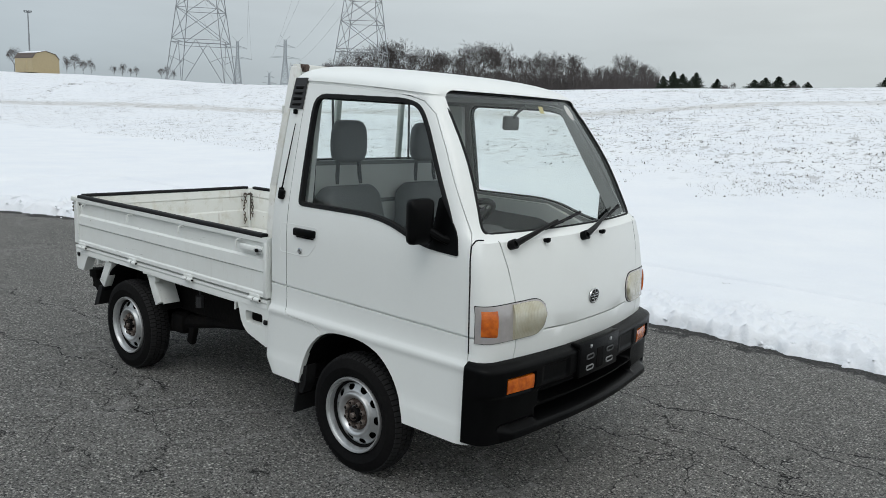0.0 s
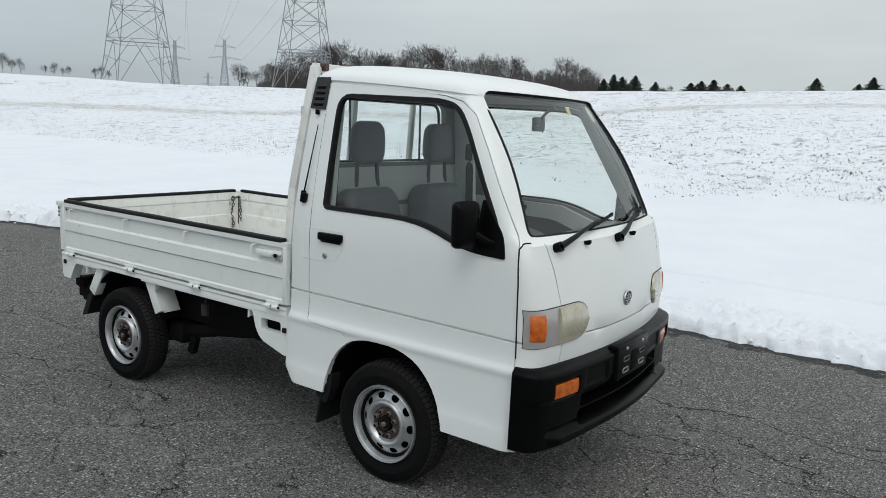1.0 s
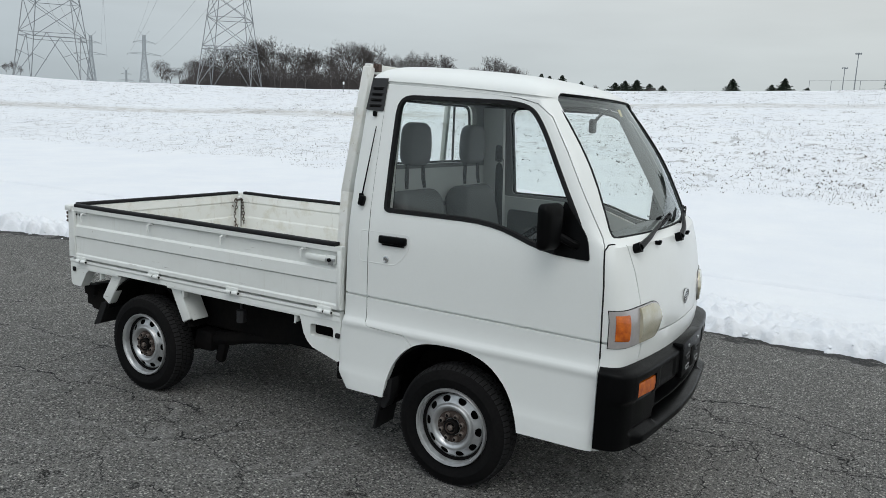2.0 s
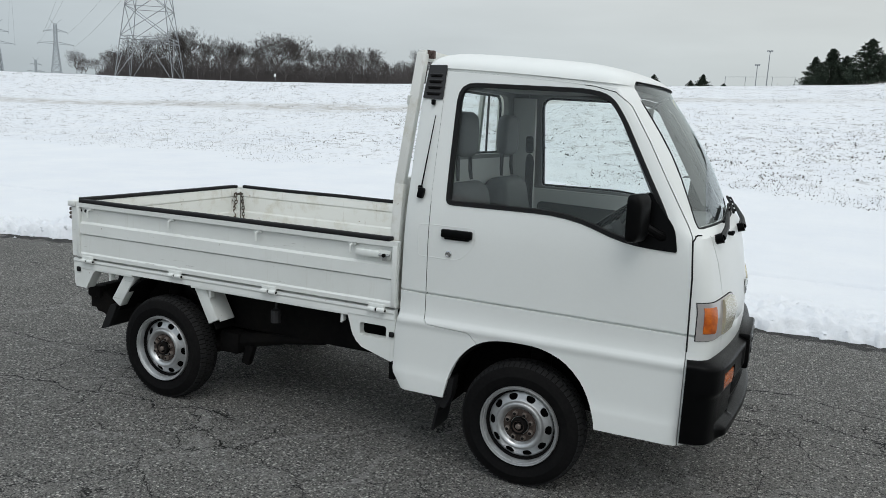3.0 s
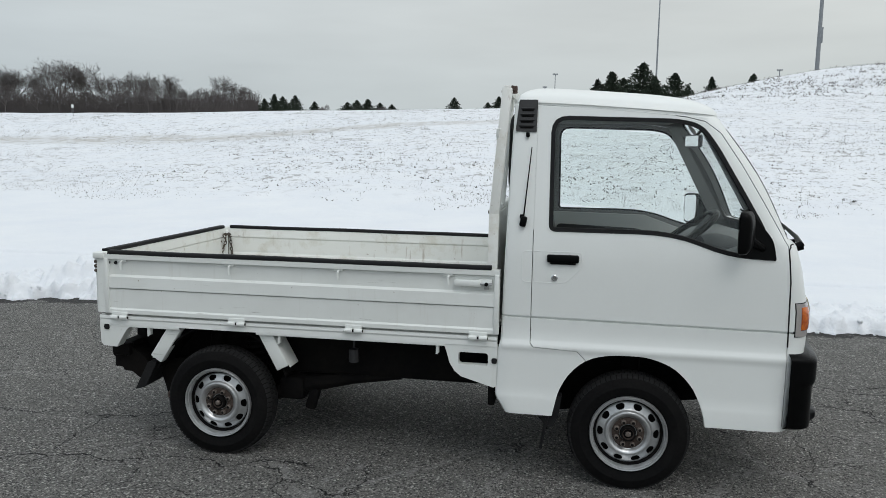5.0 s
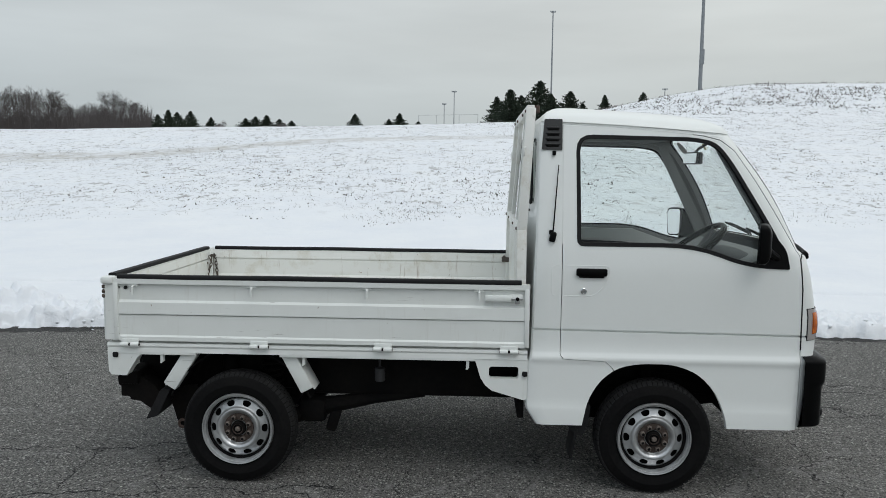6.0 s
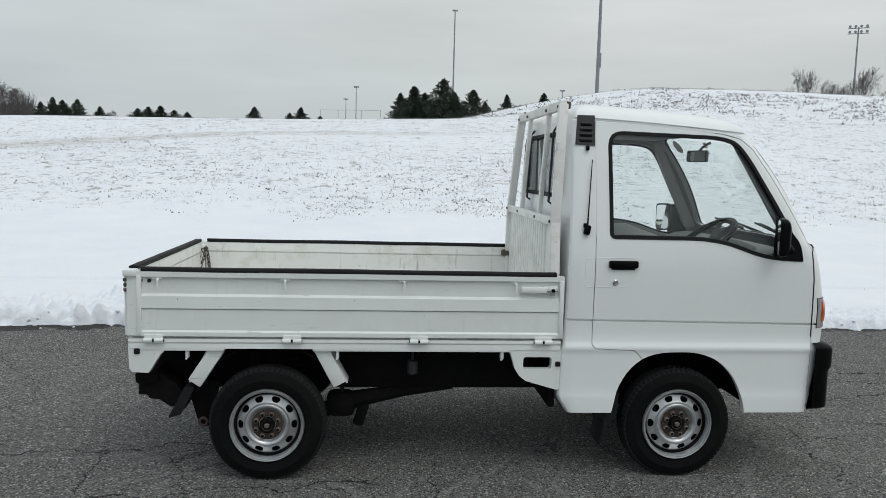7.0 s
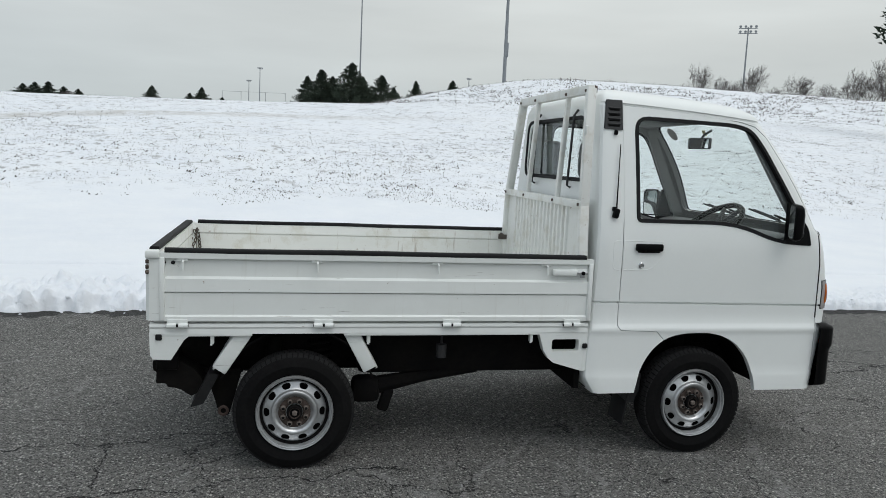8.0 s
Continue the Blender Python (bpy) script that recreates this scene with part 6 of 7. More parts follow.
    lathe(bm, [(0.1572, oy(face + 0.034)), (0.1500, oy(face + 0.034)), (0.1440, oy(face + 0.0425)), (0.1440, oy(face + 0.07)), (0.1572, oy(face + 0.07))], 60, c)
    part("rim_groove_shade", bm, M["chassis"], wheel, "black ring standing for the shade between rim and disc")
    bm = bmesh.new()
    lathe(bm, [(0.165, oy(face + 0.06)), (0.165, oy(face + 0.10)), (0.02, oy(face + 0.10)), (0.02, oy(face + 0.06))], 40, c)
    part("brake_drum", bm, M["chassis"], wheel)
    hub = bmesh.new()
    lathe(hub, [(0.073, oy(face + 0.030)), (0.072, oy(face + 0.0245)), (0.060, oy(face + 0.0235)), (0.042, oy(face + 0.0245)), (0.039, oy(face + 0.030)), (0.033, oy(face + 0.030)), (0.031, oy(face + 0.012)), (0.028, oy(face + 0.007)), (0.024, oy(face + 0.007)), (0.021, oy(face + 0.016)), (0.008, oy(face + 0.016))], 32, c, False)
    hub_ob = part("hub", hub, M["hub_rust"], wheel, "rusty wheel hub")
    for i in range(8):
        a = (i + 0.5) * math.tau / 8
        bm = bmesh.new()
        cc = (c[0] + 0.055 * math.sin(a), c[1], c[2] + 0.055 * math.cos(a))
        lathe(bm, [(0.0125, oy(face + 0.026)), (0.0125, oy(face + 0.018)), (0.0105, oy(face + 0.011)), (0.0075, oy(face + 0.0095)), (0.0065, oy(face + 0.020)), (0.001, oy(face + 0.020))], 6 if i % 2 else 12, cc, False)
        part("lug_nut", bm, M["nut"], hub_ob, "worn steel wheel nut")
        # the nut's hollow is a black disc, its inner shade given by colour
        bm = bmesh.new()
        lathe(bm, [(0.0070, oy(face + 0.020)), (0.0070, oy(face + 0.0098)), (0.001, oy(face + 0.0098))], 10, cc, False)
        part("nut_bore", bm, M["chassis"], hub_ob, "black disc standing for the dark hole in the nut")
    bm = bmesh.new()
    lathe(bm, [(0.0365, oy(face + 0.028)), (0.0350, oy(face + 0.010)), (0.031, oy(face + 0.006)), (0.026, oy(face + 0.006)), (0.022, oy(face + 0.014)), (0.004, oy(face + 0.014))], 28, c, False)
    part("hub_cap", bm, M["chassis"], hub_ob, "black greasy hub cap")
    bm = bmesh.new()
    lathe(bm, [(0.013, oy(face + 0.018)), (0.013, oy(face + 0.004)), (0.009, oy(face + 0.001)), (0.004, oy(face + 0.001))], 6, c, False)
    part("axle_nut", bm, M["nut"], hub_ob)


for wx in (-0.012, 1.890):
    for sg in (-1, 1):
        make_wheel(wx, sg)


# ---- what shows underneath ----
def make_chassis():
    bm = bmesh.new()
    for sg in (-1, 1):
        beam(bm, (-0.58, sg * 0.36, 0.53), (1.35, sg * 0.36, 0.53), 0.11, 0.06, (0, 1, 0), 0.005)
        beam(bm, (1.35, sg * 0.36, 0.48), (2.52, sg * 0.36, 0.42), 0.09, 0.06, (0, 1, 0), 0.005)
    for x in (-0.5, -0.2, 0.2, 0.5, 0.9, 1.2):
        beam(bm, (x, -0.60, 0.622), (x, 0.60, 0.622), 0.05, 0.05, (0, 0, 1), 0.004)
    frame_ob = part("chassis_frame", bm, M["chassis"], truck, "black steel ladder frame")
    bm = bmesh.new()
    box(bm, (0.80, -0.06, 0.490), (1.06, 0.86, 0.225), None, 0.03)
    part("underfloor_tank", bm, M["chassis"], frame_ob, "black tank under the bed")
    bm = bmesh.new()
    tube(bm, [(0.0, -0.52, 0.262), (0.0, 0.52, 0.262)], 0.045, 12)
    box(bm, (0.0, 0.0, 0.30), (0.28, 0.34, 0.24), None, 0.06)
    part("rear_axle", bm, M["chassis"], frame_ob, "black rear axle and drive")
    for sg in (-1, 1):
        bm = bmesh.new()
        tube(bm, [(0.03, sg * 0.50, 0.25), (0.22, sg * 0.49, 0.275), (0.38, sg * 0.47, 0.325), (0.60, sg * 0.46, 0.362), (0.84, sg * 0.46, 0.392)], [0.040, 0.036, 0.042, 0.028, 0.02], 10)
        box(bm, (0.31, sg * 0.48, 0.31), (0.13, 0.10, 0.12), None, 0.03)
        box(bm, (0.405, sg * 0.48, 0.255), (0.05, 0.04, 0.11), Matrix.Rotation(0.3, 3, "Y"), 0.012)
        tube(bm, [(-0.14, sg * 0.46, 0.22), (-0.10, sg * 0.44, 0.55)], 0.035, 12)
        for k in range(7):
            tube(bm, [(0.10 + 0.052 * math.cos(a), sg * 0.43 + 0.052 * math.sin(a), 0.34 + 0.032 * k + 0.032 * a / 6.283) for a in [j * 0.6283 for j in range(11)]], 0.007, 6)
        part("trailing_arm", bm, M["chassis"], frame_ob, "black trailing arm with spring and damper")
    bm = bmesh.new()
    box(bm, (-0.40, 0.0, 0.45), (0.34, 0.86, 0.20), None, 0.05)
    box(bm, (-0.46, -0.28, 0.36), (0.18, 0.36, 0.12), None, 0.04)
    # from here on, blocks added to close lit gaps and deepen the shade below
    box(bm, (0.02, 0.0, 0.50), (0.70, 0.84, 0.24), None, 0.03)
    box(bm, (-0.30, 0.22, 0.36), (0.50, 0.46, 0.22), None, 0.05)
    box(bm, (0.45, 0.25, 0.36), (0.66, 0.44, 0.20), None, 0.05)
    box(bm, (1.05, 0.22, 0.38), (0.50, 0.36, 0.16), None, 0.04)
    part("engine_and_shade_blocks", bm, M["chassis"], frame_ob, "black engine, with blocks added to darken under the bed")
    bm = bmesh.new()
    box(bm, (-0.535, 0, 0.475), (0.060, 1.10, 0.050), None, 0.006)
    for sg in (-1, 1):
        box(bm, (-0.545, sg * 0.565, 0.468), (0.09, 0.05, 0.062), None, 0.010)
        prism(bm, rounded([(-0.606, 0.472), (-0.603, 0.43), (-0.590, 0.425), (-0.592, 0.375), (-0.552, 0.374), (-0.545, 0.357), (-0.50, 0.352), (-0.470, 0.330), (-0.448, 0.316), (-0.42, 0.330), (-0.40, 0.38), (-0.43, 0.43), (-0.50, 0.476)], 0.006, 2), "y", *sorted((sg * 0.565, sg * 0.45)))
    part("rear_crossmember", bm, M["chassis"], frame_ob, "black rear crossmember")
    for sg in (-1, 1):
        bm = bmesh.new()
        pl = rounded([(-0.40, 0.42), (-0.36, 0.30), (-0.335, 0.212), (-0.295, 0.208), (-0.27, 0.30), (-0.24, 0.42)], 0.015, 3)
        prism(bm, pl, "y", *sorted((sg * 0.50, sg * 0.515)))
        part("tow_eye_plate", bm, M["chassis"], frame_ob, "dark tow eye plate")
    bm = bmesh.new()
    tube(bm, [(-0.318 + 0.018 * math.cos(a * 0.5236), -0.52, 0.232 + 0.018 * math.sin(a * 0.5236)) for a in range(12)], 0.007, 6, True)
    part("tow_eye", bm, M["rust"], frame_ob, "worn steel tow eye")
    bm = bmesh.new()
    tube(bm, [(0.64, -0.58, 0.62), (0.64, -0.58, 0.545)], 0.006, 6)
    tube(bm, [(0.64, -0.58, 0.540), (0.64, -0.58, 0.480)], 0.024, 10)
    part("fuel_filter", bm, M["hood_black"], frame_ob, "dark fuel filter")
    bm = bmesh.new()
    tube(bm, [(1.885, -0.50, 0.262), (1.885, 0.50, 0.262)], 0.04, 12)
    box(bm, (1.885, 0, 0.30), (0.5, 0.62, 0.12), None, 0.03)
    for sg in (-1, 1):
        tube(bm, [(1.90, sg * 0.43, 0.25), (1.90, sg * 0.40, 0.62)], 0.045, 12)
    part("front_axle", bm, M["chassis"], frame_ob, "black front axle and struts")
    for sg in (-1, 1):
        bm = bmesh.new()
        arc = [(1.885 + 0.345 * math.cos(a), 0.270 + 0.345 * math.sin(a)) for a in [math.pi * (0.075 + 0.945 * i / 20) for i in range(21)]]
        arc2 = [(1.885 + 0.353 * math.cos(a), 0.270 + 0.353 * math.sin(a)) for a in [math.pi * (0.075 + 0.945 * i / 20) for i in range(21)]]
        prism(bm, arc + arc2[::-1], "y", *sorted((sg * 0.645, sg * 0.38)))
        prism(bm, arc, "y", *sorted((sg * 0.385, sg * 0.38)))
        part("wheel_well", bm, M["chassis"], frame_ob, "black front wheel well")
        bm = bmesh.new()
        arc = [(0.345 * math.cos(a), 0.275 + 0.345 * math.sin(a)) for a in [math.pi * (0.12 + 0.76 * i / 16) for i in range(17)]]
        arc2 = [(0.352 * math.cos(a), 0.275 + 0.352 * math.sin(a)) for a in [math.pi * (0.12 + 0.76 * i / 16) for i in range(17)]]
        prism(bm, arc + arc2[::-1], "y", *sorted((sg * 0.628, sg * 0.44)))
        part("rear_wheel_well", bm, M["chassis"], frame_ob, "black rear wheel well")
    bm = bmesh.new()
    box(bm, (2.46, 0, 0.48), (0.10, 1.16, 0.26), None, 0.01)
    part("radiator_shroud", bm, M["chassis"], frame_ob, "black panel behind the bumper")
    # added black panel: stands for the shade on the cab's lower back wall
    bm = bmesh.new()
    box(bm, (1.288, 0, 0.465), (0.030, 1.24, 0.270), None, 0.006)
    part("cab_back_shade", bm, M["chassis"], frame_ob, "black panel added to darken the cab's lower back")
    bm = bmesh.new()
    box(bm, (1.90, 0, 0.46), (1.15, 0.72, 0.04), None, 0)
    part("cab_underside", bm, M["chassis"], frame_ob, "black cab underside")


make_chassis()


# ---- far things ----
def spot(az, d):
    """A place on the field, by bearing from the truck's right side (degrees from +y towards +x) and distance."""
    ex, ey = (4.1, -2.8) if az < -50 else (3.0, -3.3) if az < -14 else (0.3, -4.0)
    x, y = ex + d * math.sin(radians(az)), ey + d * math.cos(radians(az))
    return x, y, land(x, y)


def bare_tree_mesh(seed, height, spread):
    """A trunk that forks again and again into a rounded, twiggy crown; returns bmeshes for trunk and crown."""
    rnd = random.Random(seed)
    trunk, crown = bmesh.new(), bmesh.new()

    def sliver(p, q, w):
        sd = (q - p).cross(Vector((rnd.gauss(0, 1), rnd.gauss(0, 1), rnd.gauss(0, 1)))).normalized() * w
        crown.faces.new([crown.verts.new(p - sd), crown.verts.new(p + sd), crown.verts.new(q)])

    def grow(p, d, length, r, level):
        bow = Vector((rnd.gauss(0, 1), rnd.gauss(0, 1), rnd.gauss(0, 0.5))) * length * 0.06
        mid, q = p + d * length * 0.5 + bow, p + d * length
        if level < 3:
            tube(trunk if level == 0 else crown, [p, mid, q], [r, r * 0.82, r * 0.62], 5 if level < 2 else 3)
        else:
            sliver(p, q + d * length * 0.3, r)
        if level == 5:
            for _ in range(5):
                o = p.lerp(q, rnd.uniform(0.1, 1.0))
                e = (d + Vector((rnd.gauss(0, 0.6), rnd.gauss(0, 0.6), rnd.gauss(0.15, 0.5)))).normalized()
                sliver(o, o + e * length * rnd.uniform(0.5, 1.0), r * 0.8)
            return
        for k in range((5, 4, 4, 3, 3)[level]):
            f = 1.0 if k == 0 else rnd.uniform(0.5, 1.0) if level else rnd.uniform(0.62, 1.0)
            ax = d.orthogonal().normalized()
            ax = Matrix.Rotation(k * 2.4 + rnd.uniform(-0.6, 0.6), 3, d) @ ax
            e = Matrix.Rotation(rnd.uniform(0.10, 0.3) if k == 0 else rnd.uniform(0.38, 0.85), 3, ax) @ d
            e = (e + Vector((0, 0, 0.10))).normalized()
            grow(p.lerp(mid, f * 2) if f < 0.5 else mid.lerp(q, f * 2 - 1), e, length * rnd.uniform(0.62, 0.84), max(r * 0.56, 0.024), level + 1)
    grow(Vector((0, 0, -0.3)), Vector((rnd.gauss(0, 0.04), rnd.gauss(0, 0.04), 1)).normalized(), height * 0.30, height * 0.016, 0)
    top = max(v.co.z for v in crown.verts)
    reach = np.percentile([math.hypot(v.co.x, v.co.y) for v in crown.verts], 92)
    for b in (trunk, crown):
        for v in b.verts:
            g = height * spread / reach
            v.co = Vector((v.co.x * g, v.co.y * g, v.co.z * height / top))
    return trunk, crown


def bare_tree(seed, height, spread, label, mat):
    root = empty("bare_tree", label, "tree", "bare winter trees")
    t, c = bare_tree_mesh(seed, height, spread)
    part("trunk", t, mat, root)
    part("crown", c, mat, root)
    return root


rnd = random.Random(21)
kinds = [bare_tree(s, 14, sp, "tall leafless grey-brown tree at the field's edge", M["bark_haze"]) for s, sp in ((1, 0.33), (2, 0.38), (3, 0.35), (4, 0.40), (5, 0.30))]


def put(kind, az, d, top_el, turn=None, wide=1.0, sink=0.0):
    """Stands a copy so that its top reaches the given elevation."""
    x, y, z = spot(az, d)
    z -= sink
    want = 1.45 + d * math.tan(radians(top_el)) - z
    s = want / 14.0
    m = Matrix.Translation((x, y, z)) @ Matrix.Rotation(turn if turn is not None else rnd.uniform(0, 6.28), 4, "Z")
    ob = copy_thing(kind, m)
    ob.scale = (s * wide, s * wide, s)
    return ob


WOOD_AZ = [-49.7, -48.8, -46, -43.6, -42.4, -39.8, -37.1, -34.5, -32.1, -29.0, -26.8, -24.6]
WOOD_EL = [3.5, 3.6, 4.6, 5.3, 5.7, 5.0, 5.8, 5.3, 5.6, 4.6, 5.2, 4.2]
az = -50.1
woods = []
while az < -24.6:
    for d, low in ((174, 1.2), (190, 0.0)):
        el = float(np.interp(az, WOOD_AZ, WOOD_EL)) * rnd.uniform(0.86, 1.06) - low
        woods.append(put(rnd.choice(kinds), az + rnd.uniform(-0.25, 0.25), d + rnd.uniform(-6, 6), el, None, rnd.uniform(0.85, 1.25)))
    az += 0.6 if az < -46.5 else 0.8
# the five first trees stand among the right-hand group
RIGHT = [(29.9, 120, 7.5), (31.3, 128, 6.6), (33.5, 118, 7.5), (36.5, 126, 6.7), (39.6, 120, 7.1)]
for k, (a, d, el) in zip(kinds, RIGHT):
    x, y, z = spot(a, d)
    s = (1.45 + d * math.tan(radians(el)) - z) / 14.0
    k.location = (x, y, z)
    k.scale = (s * 0.78, s * 0.78, s)
for a, d, el in [(41.3, 112, 7.8), (42.3, 118, 7.2), (38.2, 125, 6.2), (32.3, 132, 6.3), (34.8, 135, 5.9), (28.8, 140, 6.1), (26.1, 150, 6.15), (24.0, 160, 6.25), (22.1, 170, 6.15), (40.5, 130, 6.6), (27.6, 150, 6.0), (44, 120, 7.4), (46, 118, 7.2),
                 (-68.6, 215, 3.35), (-70, 215, 3.0), (-65.6, 220, 3.0), (-65.1, 222, 3.2), (-64.6, 225, 2.8), (-64.1, 218, 2.95), (-62.7, 225, 2.55), (-62.2, 228, 2.8), (-61.7, 235, 2.5), (-61.3, 230, 2.6), (-59.7, 205, 2.6), (-59.3, 195, 2.8), (-58.9, 205, 2.5), (-21.9, 200, 3.4), (-19.0, 230, 3.4)]:
    put(rnd.choice(kinds), a, d, el, None, 0.8 if a > 0 else rnd.uniform(0.6, 0.85))


def undergrowth():
    """Dim thicket of thin stems at the foot of the woods."""
    r2 = random.Random(4)
    verts, faces = [], []
    for _ in range(36000):
        a = r2.uniform(-48.8, -14)
        x, y, z = spot(a, r2.uniform(172, 215))
        if a > -24:
            h = r2.uniform(0.3, 2.4) * max(0.0, noise.noise((a * 0.9, 3.0, 1.0)) + 0.25)
        else:
            h = (0.8 + 5.2 * r2.random() ** 1.8) * smooth((a + 49.6) / 2.5)
        w = r2.uniform(0.03, 0.11)
        lx, ly = r2.gauss(0, 0.16) * h, r2.gauss(0, 0.16) * h
        i = len(verts)
        verts += [(x - w, y, z - 0.5), (x + w, y, z - 0.5), (x + lx, y + ly, z + h)]
        faces.append((i, i + 1, i + 2))
    me = bpy.data.meshes.new("thicket")
    me.from_pydata(verts, [], faces)
    me.materials.append(M["bark_haze"])
    tagged(new("thicket", me), "brown leafless thicket along the far woods", "bushes", kind="stuff")


undergrowth()


def conifer_mesh(seed, h, base, low=0.0):
    """Cedar: trunk, and many small drooping sprays on whorled branches."""
    r3 = random.Random(seed)
    trunk, crown = bmesh.new(), bmesh.new()
    tube(trunk, [(0, 0, -0.2), (0, 0, h * 0.5), (0, 0, h * 0.96)], [h * 0.022, h * 0.014, h * 0.003], 6)
    verts, faces = [], []
    limbs = 150
    for k in range(limbs):
        t = low + (1 - low) * (k + r3.random()) / limbs
        z = h * (0.02 + 0.93 * t)
        a = k * 2.4 + r3.uniform(-0.4, 0.4)
        reach = (base * (1 - t) ** 0.82 + 0.04) * r3.uniform(0.55, 1.12)
        dx, dy = math.cos(a), math.sin(a)
        q = Vector((dx * reach, dy * reach, z + reach * r3.uniform(-0.05, 0.55)))
        p = Vector((0, 0, z))
        wide = 0.16 * h * (1 - t * 0.75)
        for _ in range(int(40 + 105 * (1 - t))):
            f = r3.random() ** 0.6
            c = p.lerp(q, f) + Vector((r3.gauss(0, 1), r3.gauss(0, 1), r3.gauss(-0.1, 1.3))) * wide * 0.27 * (1.2 - 0.8 * f)
            sz = h * 0.0145 * r3.uniform(0.6, 1.5)
            d1 = Vector((r3.gauss(dx, 0.7), r3.gauss(dy, 0.7), r3.gauss(0.45, 0.5))).normalized() * sz * 2.0
            d2 = d1.cross(Vector((r3.gauss(0, 1), r3.gauss(0, 1), r3.gauss(0, 1)))).normalized() * sz * 0.55
            i = len(verts)
            verts.extend((c - d2, c + d2, c + d1))
            faces.append((i, i + 1, i + 2))
    me = bpy.data.meshes.new("crown")
    me.from_pydata(verts, [], faces)
    me.materials.append(M["needles"])
    return trunk, me


def conifer(seed, h, base, low=0.0):
    root = empty("cedar_tree", "dark green cedar standing in the snow", "tree", "cedars")
    t, me = conifer_mesh(seed, h, base, low)
    part("trunk", t, M["bark"], root)
    c = new("crown", me)
    c.parent = root
    return root


cedars = [conifer(s, 4.0, b) for s, b in ((3, 2.0), (4, 1.8), (6, 2.2))]
CEDARS = [(1.7, 148, 5.5, 0.9), (2.7, 142, 6.05, 1.0), (3.5, 147, 5.6, 0.9), (4.9, 140, 6.65, 1.0), (5.7, 146, 5.7, 1.0), (7.1, 140, 5.9, 1.0), (8.0, 145, 5.0, 1.0), (9.6, 130, 5.6, 0.8), (12.3, 125, 5.75, 0.8)]
FAR_CEDARS = [(-23.6, 175, 3.7, 0.9), (-22.9, 172, 4.05, 0.8), (-22.3, 176, 3.9, 0.9), (-21.4, 178, 4.0, 0.9), (-20.0, 185, 3.6, 1.0), (-17.6, 190, 3.6, 1.2), (-16.9, 190, 3.75, 1.2), (-16.1, 195, 3.85, 1.2), (-15.2, 195, 3.6, 1.2), (-14.3, 200, 3.5, 1.2), (-13.4, 200, 3.3, 1.2), (-8.9, 210, 4.1, 0.9), (-6.4, 215, 3.75, 1.0), (-5.6, 215, 4.2, 1.0), (-4.2, 220, 3.6, 1.1)]
for i, (a, d, el, wide) in enumerate(CEDARS + FAR_CEDARS):
    x, y, z = spot(a, d)
    s = (1.45 + d * math.tan(radians(el)) - z) / 4.0
    src = cedars[i % 3]
    ob = copy_thing(src, Matrix.Translation((x, y, z - 0.1)) @ Matrix.Rotation(rnd.uniform(0, 6.28), 4, "Z")) if i >= 3 else src
    ob.location = (x, y, z - 0.1)
    broad = 1.15 if i < len(CEDARS) else 1.3
    ob.scale = (s * wide * broad, s * wide * broad, s)
# the big pine whose branch reaches in from beyond the right edge
pine = conifer(9, 4.0, 1.9, 0.42)
px, py, pz = spot(43.3, 52)
pine.location, pine.scale = (px, py, pz - 0.2), (2.3, 2.3, 3.4)
pine["label"] = "tall dark pine with a bare lower trunk"


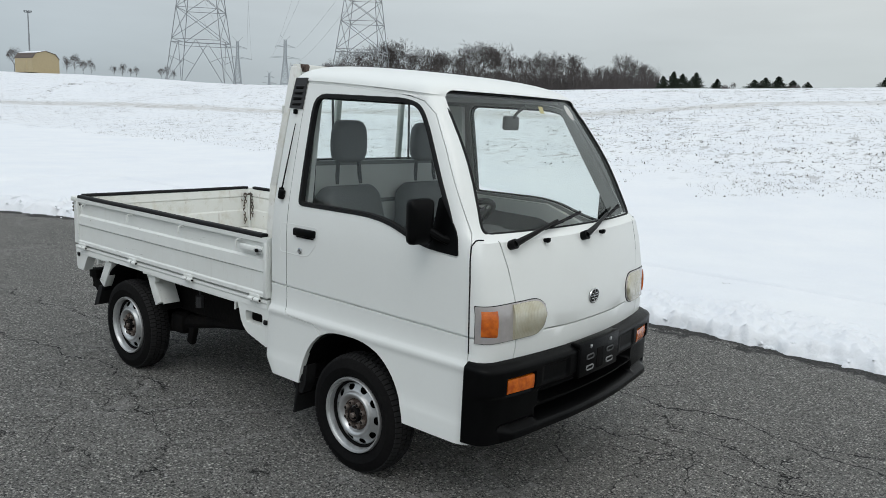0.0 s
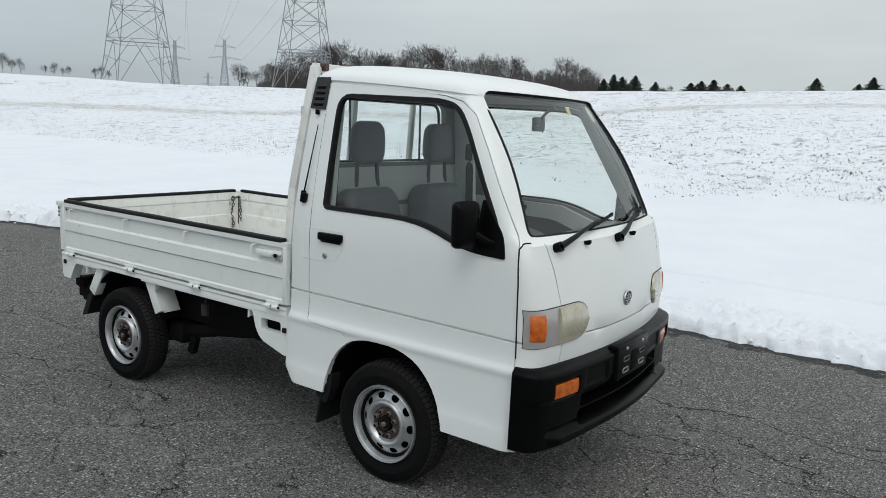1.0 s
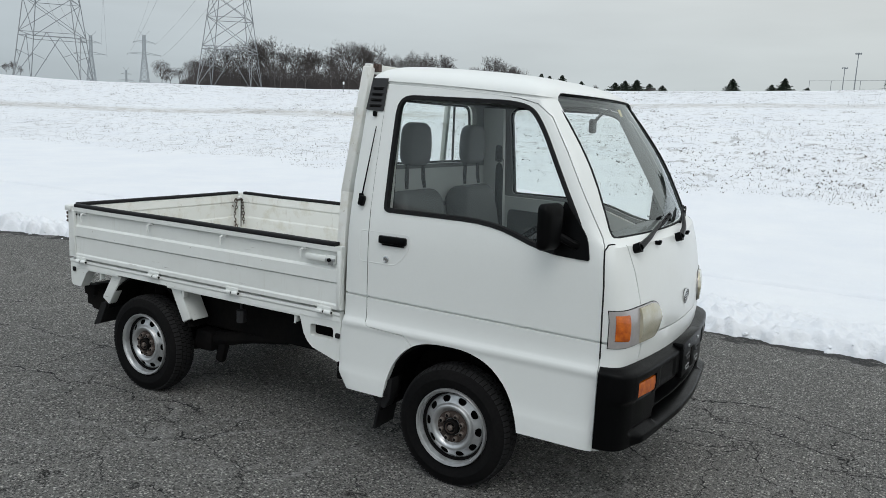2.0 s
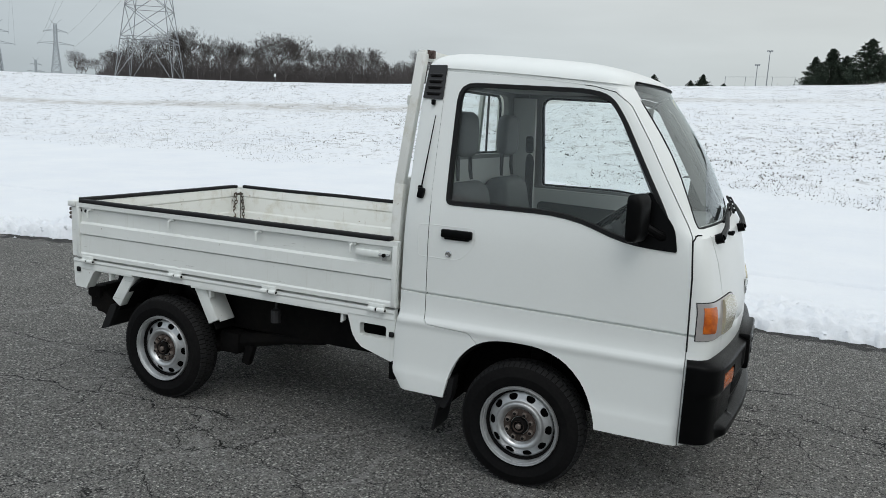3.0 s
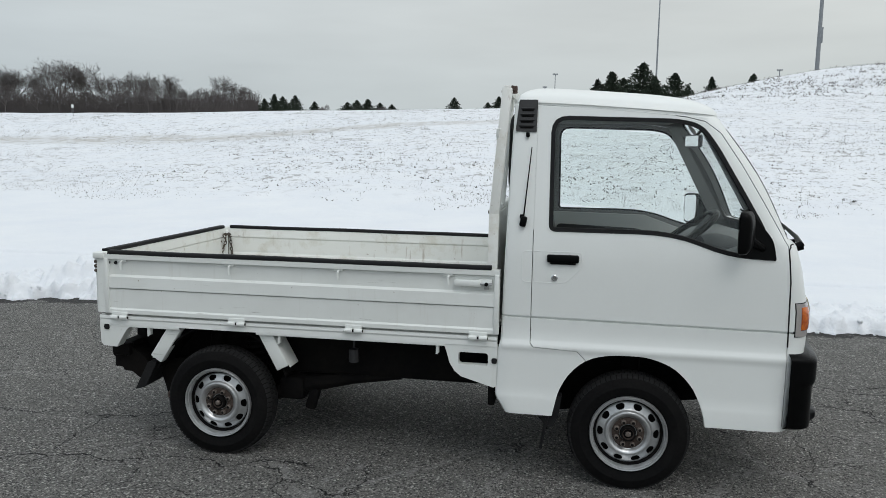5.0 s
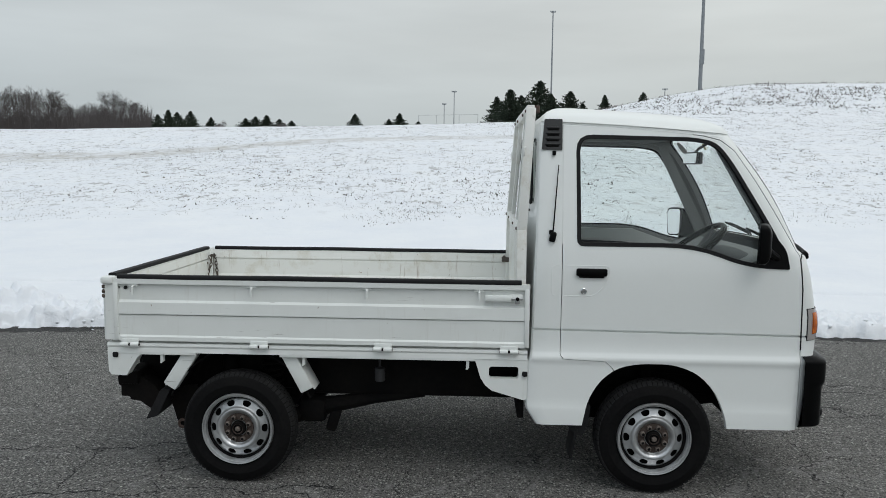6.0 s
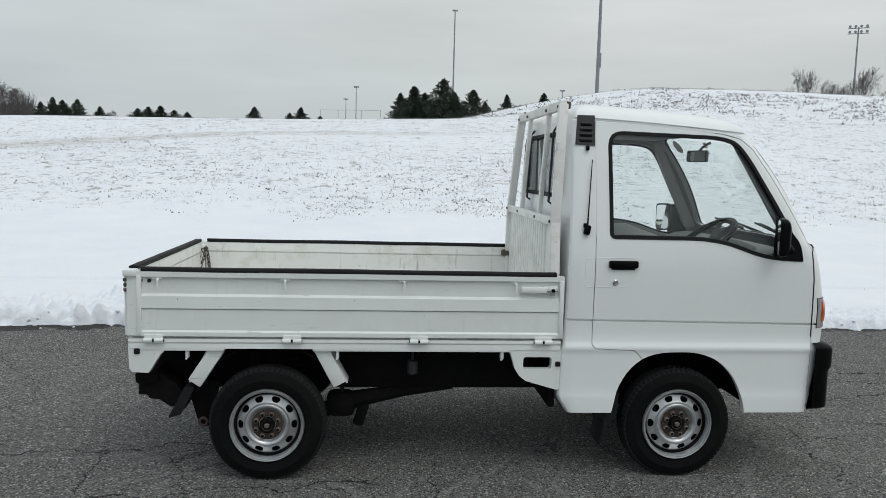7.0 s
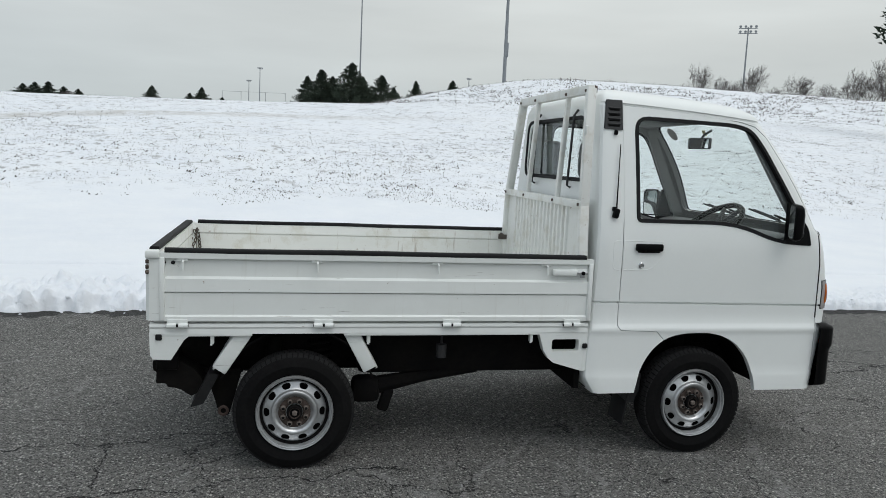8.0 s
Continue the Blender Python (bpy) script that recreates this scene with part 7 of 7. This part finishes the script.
def make_tower(az, d, h, w, mat, label, wide=0):
    """Lattice pylon: four legs, crossed braces, arms."""
    x, y, z = spot(az, d)
    tower = empty("power_pylon", label, "pylon", "power pylons")
    tower.location = (x, y, z - 0.5)
    tower.rotation_euler = (0, 0, radians(-az - 14 if wide else -az + 10))
    th = 0.00064 * d if wide else 0.00042 * d

    def half(t):
        return w / 2 * (1 - t * 1.15) + 0.9 * 0 if t < 0.62 else w / 2 * (1 - 0.62 * 1.15) * (1 - (t - 0.62) * 0.4)
    lv = [0.0, 0.16, 0.27, 0.36, 0.44, 0.51, 0.57, 0.62, 0.68, 0.74, 0.80, 0.86, 0.92]
    for sx in (-1, 1):
        for sy in (-1, 1):
            legs = bmesh.new()
            tube(legs, [(sx * half(a), sy * half(a), a * h) for a in lv], th * 0.9, 4)
            part("leg", legs, mat, tower)
    br = bmesh.new()
    for i, (a, b) in enumerate(zip(lv, lv[1:])):
        for face in range(4):
            def at(u, t):
                q = half(t)
                return {0: (u * q, -q, t * h), 1: (q, u * q, t * h), 2: (-u * q, q, t * h), 3: (-q, -u * q, t * h)}[face]
            if i == 0:
                beam(br, at(-1, a), at(0, b), th)
                beam(br, at(1, a), at(0, b), th)
                beam(br, at(-0.5, (a + b) / 2), at(-1, (a + b) / 2 + 0.02), th * 0.8)
                beam(br, at(0.5, (a + b) / 2), at(1, (a + b) / 2 + 0.02), th * 0.8)
            else:
                beam(br, at(-1, a), at(1, b), th)
                beam(br, at(1, a), at(-1, b), th)
            beam(br, at(-1, b), at(1, b), th)
            if i == 0:
                beam(br, at(-1, b - 0.012), at(1, b - 0.012), th)
    part("lattice", br, mat, tower)
    ends = []
    for t, L in ((0.66, 0.85), (0.80, 1.0), (0.92, 0.75)) if wide else ((0.60, 1.0), (0.80, 0.65)):
        L = L * (w * 0.85 if wide else 7.5)
        q = half(t)
        for s in (-1, 1):
            arm = bmesh.new()
            tip = (s * L, 0, t * h)
            ends.append(tip)
            for sy in (-1, 1):
                beam(arm, (s * q, sy * q, t * h), tip, th)
                beam(arm, (s * q, sy * q, t * h + 0.035 * h), tip, th)
            beam(arm, tip, (tip[0], 0, tip[2] - 0.03 * h), th * 0.7)
            part("cross_arm", arm, mat, tower)
    if not wide:
        for s in (-1, 1):
            arm = bmesh.new()
            beam(arm, (s * half(0.92), 0, 0.92 * h), (s * 2.6, 0, h), th)
            part("peak_horn", arm, mat, tower)
    m = Matrix.Translation(tower.location) @ tower.rotation_euler.to_matrix().to_4x4()
    return tower, [m @ Vector((e[0], 0, e[2] - 0.03 * h)) for e in ends]


def top_h(az, d, el):
    return 1.45 + d * math.tan(radians(el)) - spot(az, d)[2] + 0.5


near_a = make_tower(-57.0, 150, 50, 10.4, M["galv"], "tall grey steel lattice power pylon in the snow", 1)
near_b = make_tower(-45.4, 165, 52, 10.8, M["galv"], "tall grey steel lattice power pylon by the woods", 1)
far_a = make_tower(-54.6, 430, top_h(-54.6, 430, 4.97), 4.6, M["galv_haze"], "distant grey lattice pylon", 0)
far_b = make_tower(-51.3, 400, top_h(-51.3, 400, 5.3), 4.6, M["galv_haze"], "distant grey lattice pylon", 0)
make_tower(-52.4, 850, top_h(-52.4, 850, 2.77), 5.5, M["galv_haze"], "very distant grey lattice pylon", 0)


def make_wire(a, b, sag, r):
    bm = bmesh.new()
    pts = [Vector(a).lerp(Vector(b), i / 24) - Vector((0, 0, sag * 4 * (i / 24) * (1 - i / 24))) for i in range(25)]
    tube(bm, pts, r, 4)
    tagged(part("power_line", bm, M["wire"]), "thin grey overhead power line between pylons", "cable", "power lines")


for na, fa in ((near_a, far_a), (near_b, far_b)):
    for i, j in ((0, 0), (1, 1), (2, 2), (3, 3)):
        make_wire(na[1][i], fa[1][j], 2.5, 0.035)


def make_lamp_mast(az, d, top_el, r, heads=1, box_at=None, label="tall grey steel floodlight mast"):
    x, y, z = spot(az, d)
    h = 1.45 + d * math.tan(radians(top_el)) - z
    mast = empty("floodlight_mast", label, "light mast", "floodlight masts")
    mast.location = (x, y, z - 0.3)
    mast.rotation_euler = (0, 0, radians(-az))
    bm = bmesh.new()
    tube(bm, [(0, 0, 0), (0, 0, h * 0.5), (0, 0, h)], [r, r * 0.8, r * 0.55], 10)
    part("pole", bm, M["pole"], mast)
    if heads:
        bm = bmesh.new()
        for k in range(heads):
            zz = h - 0.2 - k * 0.9
            beam(bm, (-1.6 * (0.5 if heads == 1 else 1), 0, zz), (1.6 * (0.5 if heads == 1 else 1), 0, zz), 0.12)
        part("cross_arm", bm, M["pole"], mast)
        for k in range(heads):
            zz = h - 0.2 - k * 0.9
            for i in range(4):
                u = (-1 + 2 * i / 3) * (0.7 if heads == 1 else 1.3)
                bm = bmesh.new()
                lathe(bm, [(0.11, 0.16), (0.24, -0.16), (0.21, -0.19)], 10, (u, -0.1, zz + 0.28), False)
                part("floodlight", bm, M["pole"], mast)
    if box_at:
        bm = bmesh.new()
        box(bm, (0.32, -0.1, box_at), (0.42, 0.3, 2.6), None, 0.03)
        part("control_box", bm, M["pole"], mast, "grey box on the mast")


make_lamp_mast(5.55, 260, 11.41, 0.33, 1)
make_lamp_mast(16.1, 145, 15.2, 0.38, 2, 1.45 + 145 * math.tan(radians(8.1)) - spot(16.1, 145)[2])
make_lamp_mast(32.85, 150, 9.82, 0.2, 2)
make_lamp_mast(-1.6, 270, 5.81, 0.2, 1)
make_lamp_mast(-2.35, 300, 4.89, 0.2, 1)
make_lamp_mast(13.6, 280, 5.89, 0.25, 1)
make_lamp_mast(-67.7, 215, 5.6, 0.22, 1)


def make_shed():
    x, y, z = spot(-67.3, 150)
    shed = empty("shed", "tan barn-roofed storage shed with snow on its roof", "shed")
    shed.location = (x, y, z - 0.1)
    shed.rotation_euler = (0, 0, radians(67.3 + 28))
    w, l = 4.6, 5.6
    gable = [(-w / 2, 0), (-w / 2, 2.3), (-w * 0.36, 3.15), (0, 3.6), (w * 0.36, 3.15), (w / 2, 2.3), (w / 2, 0)]
    bm = bmesh.new()
    prism(bm, gable, "y", -l / 2, l / 2)
    part("wall", bm, M["shed_wall"], shed)
    bm = bmesh.new()
    outer_r = [(u * 1.03, v + 0.08) for u, v in gable[1:6]]
    prism(bm, outer_r + [(u, v + 0.005) for u, v in gable[1:6]][::-1], "y", -l / 2 - 0.12, l / 2 + 0.12)
    part("roof", bm, M["shed_roof"], shed)
    bm = bmesh.new()
    prism(bm, [(u * 1.02, v + 0.10) for u, v in gable[2:5]] + [(u, v + 0.085) for u, v in gable[2:5]][::-1], "y", -l / 2 - 0.1, l / 2 + 0.1)
    part("roof_snow", bm, M["snow"], shed)
    bm = bmesh.new()
    box(bm, (-w / 2 - 0.02, -0.6, 1.05), (0.05, 1.0, 2.0), None, 0.01)
    part("door", bm, M["shed_wall"], shed)


make_shed()


def make_marker():
    """A short post with a small white plate, out on the field."""
    x, y = -31.0, 41.5
    z = land(x, y)
    bm = bmesh.new()
    tube(bm, [(x, y, z - 0.3), (x, y, z + 0.75)], 0.018, 8)
    sign = part("marker_post", bm, M["pole"])
    tagged(sign, "short grey post with a small white plate in the snow", "marker post")
    bm = bmesh.new()
    box(bm, (x + 0.01, y - 0.05, z + 0.68), (0.15, 0.02, 0.2), None, 0.004)
    part("plate", bm, M["paint"], sign, "small white plate")


make_marker()


def goal_frame():
    """Thin fence posts with a top wire far across the field."""
    fence = empty("far_fence", "thin far fence of posts and wire", "fence")
    for a in (-4.2, -2.9, -1.2, 0.2):
        x, y, z = spot(a, 240)
        bm = bmesh.new()
        tube(bm, [(x, y, z - 0.5), (x, y, z + 5.5)], 0.07, 6)
        part("post", bm, M["pole"], fence)
    bm = bmesh.new()
    a0, a1 = spot(-4.2, 240), spot(0.2, 240)
    tube(bm, [(a0[0], a0[1], a0[2] + 5.4), (a1[0], a1[1], a1[2] + 5.4)], 0.05, 4)
    part("top_wire", bm, M["pole"], fence)


goal_frame()
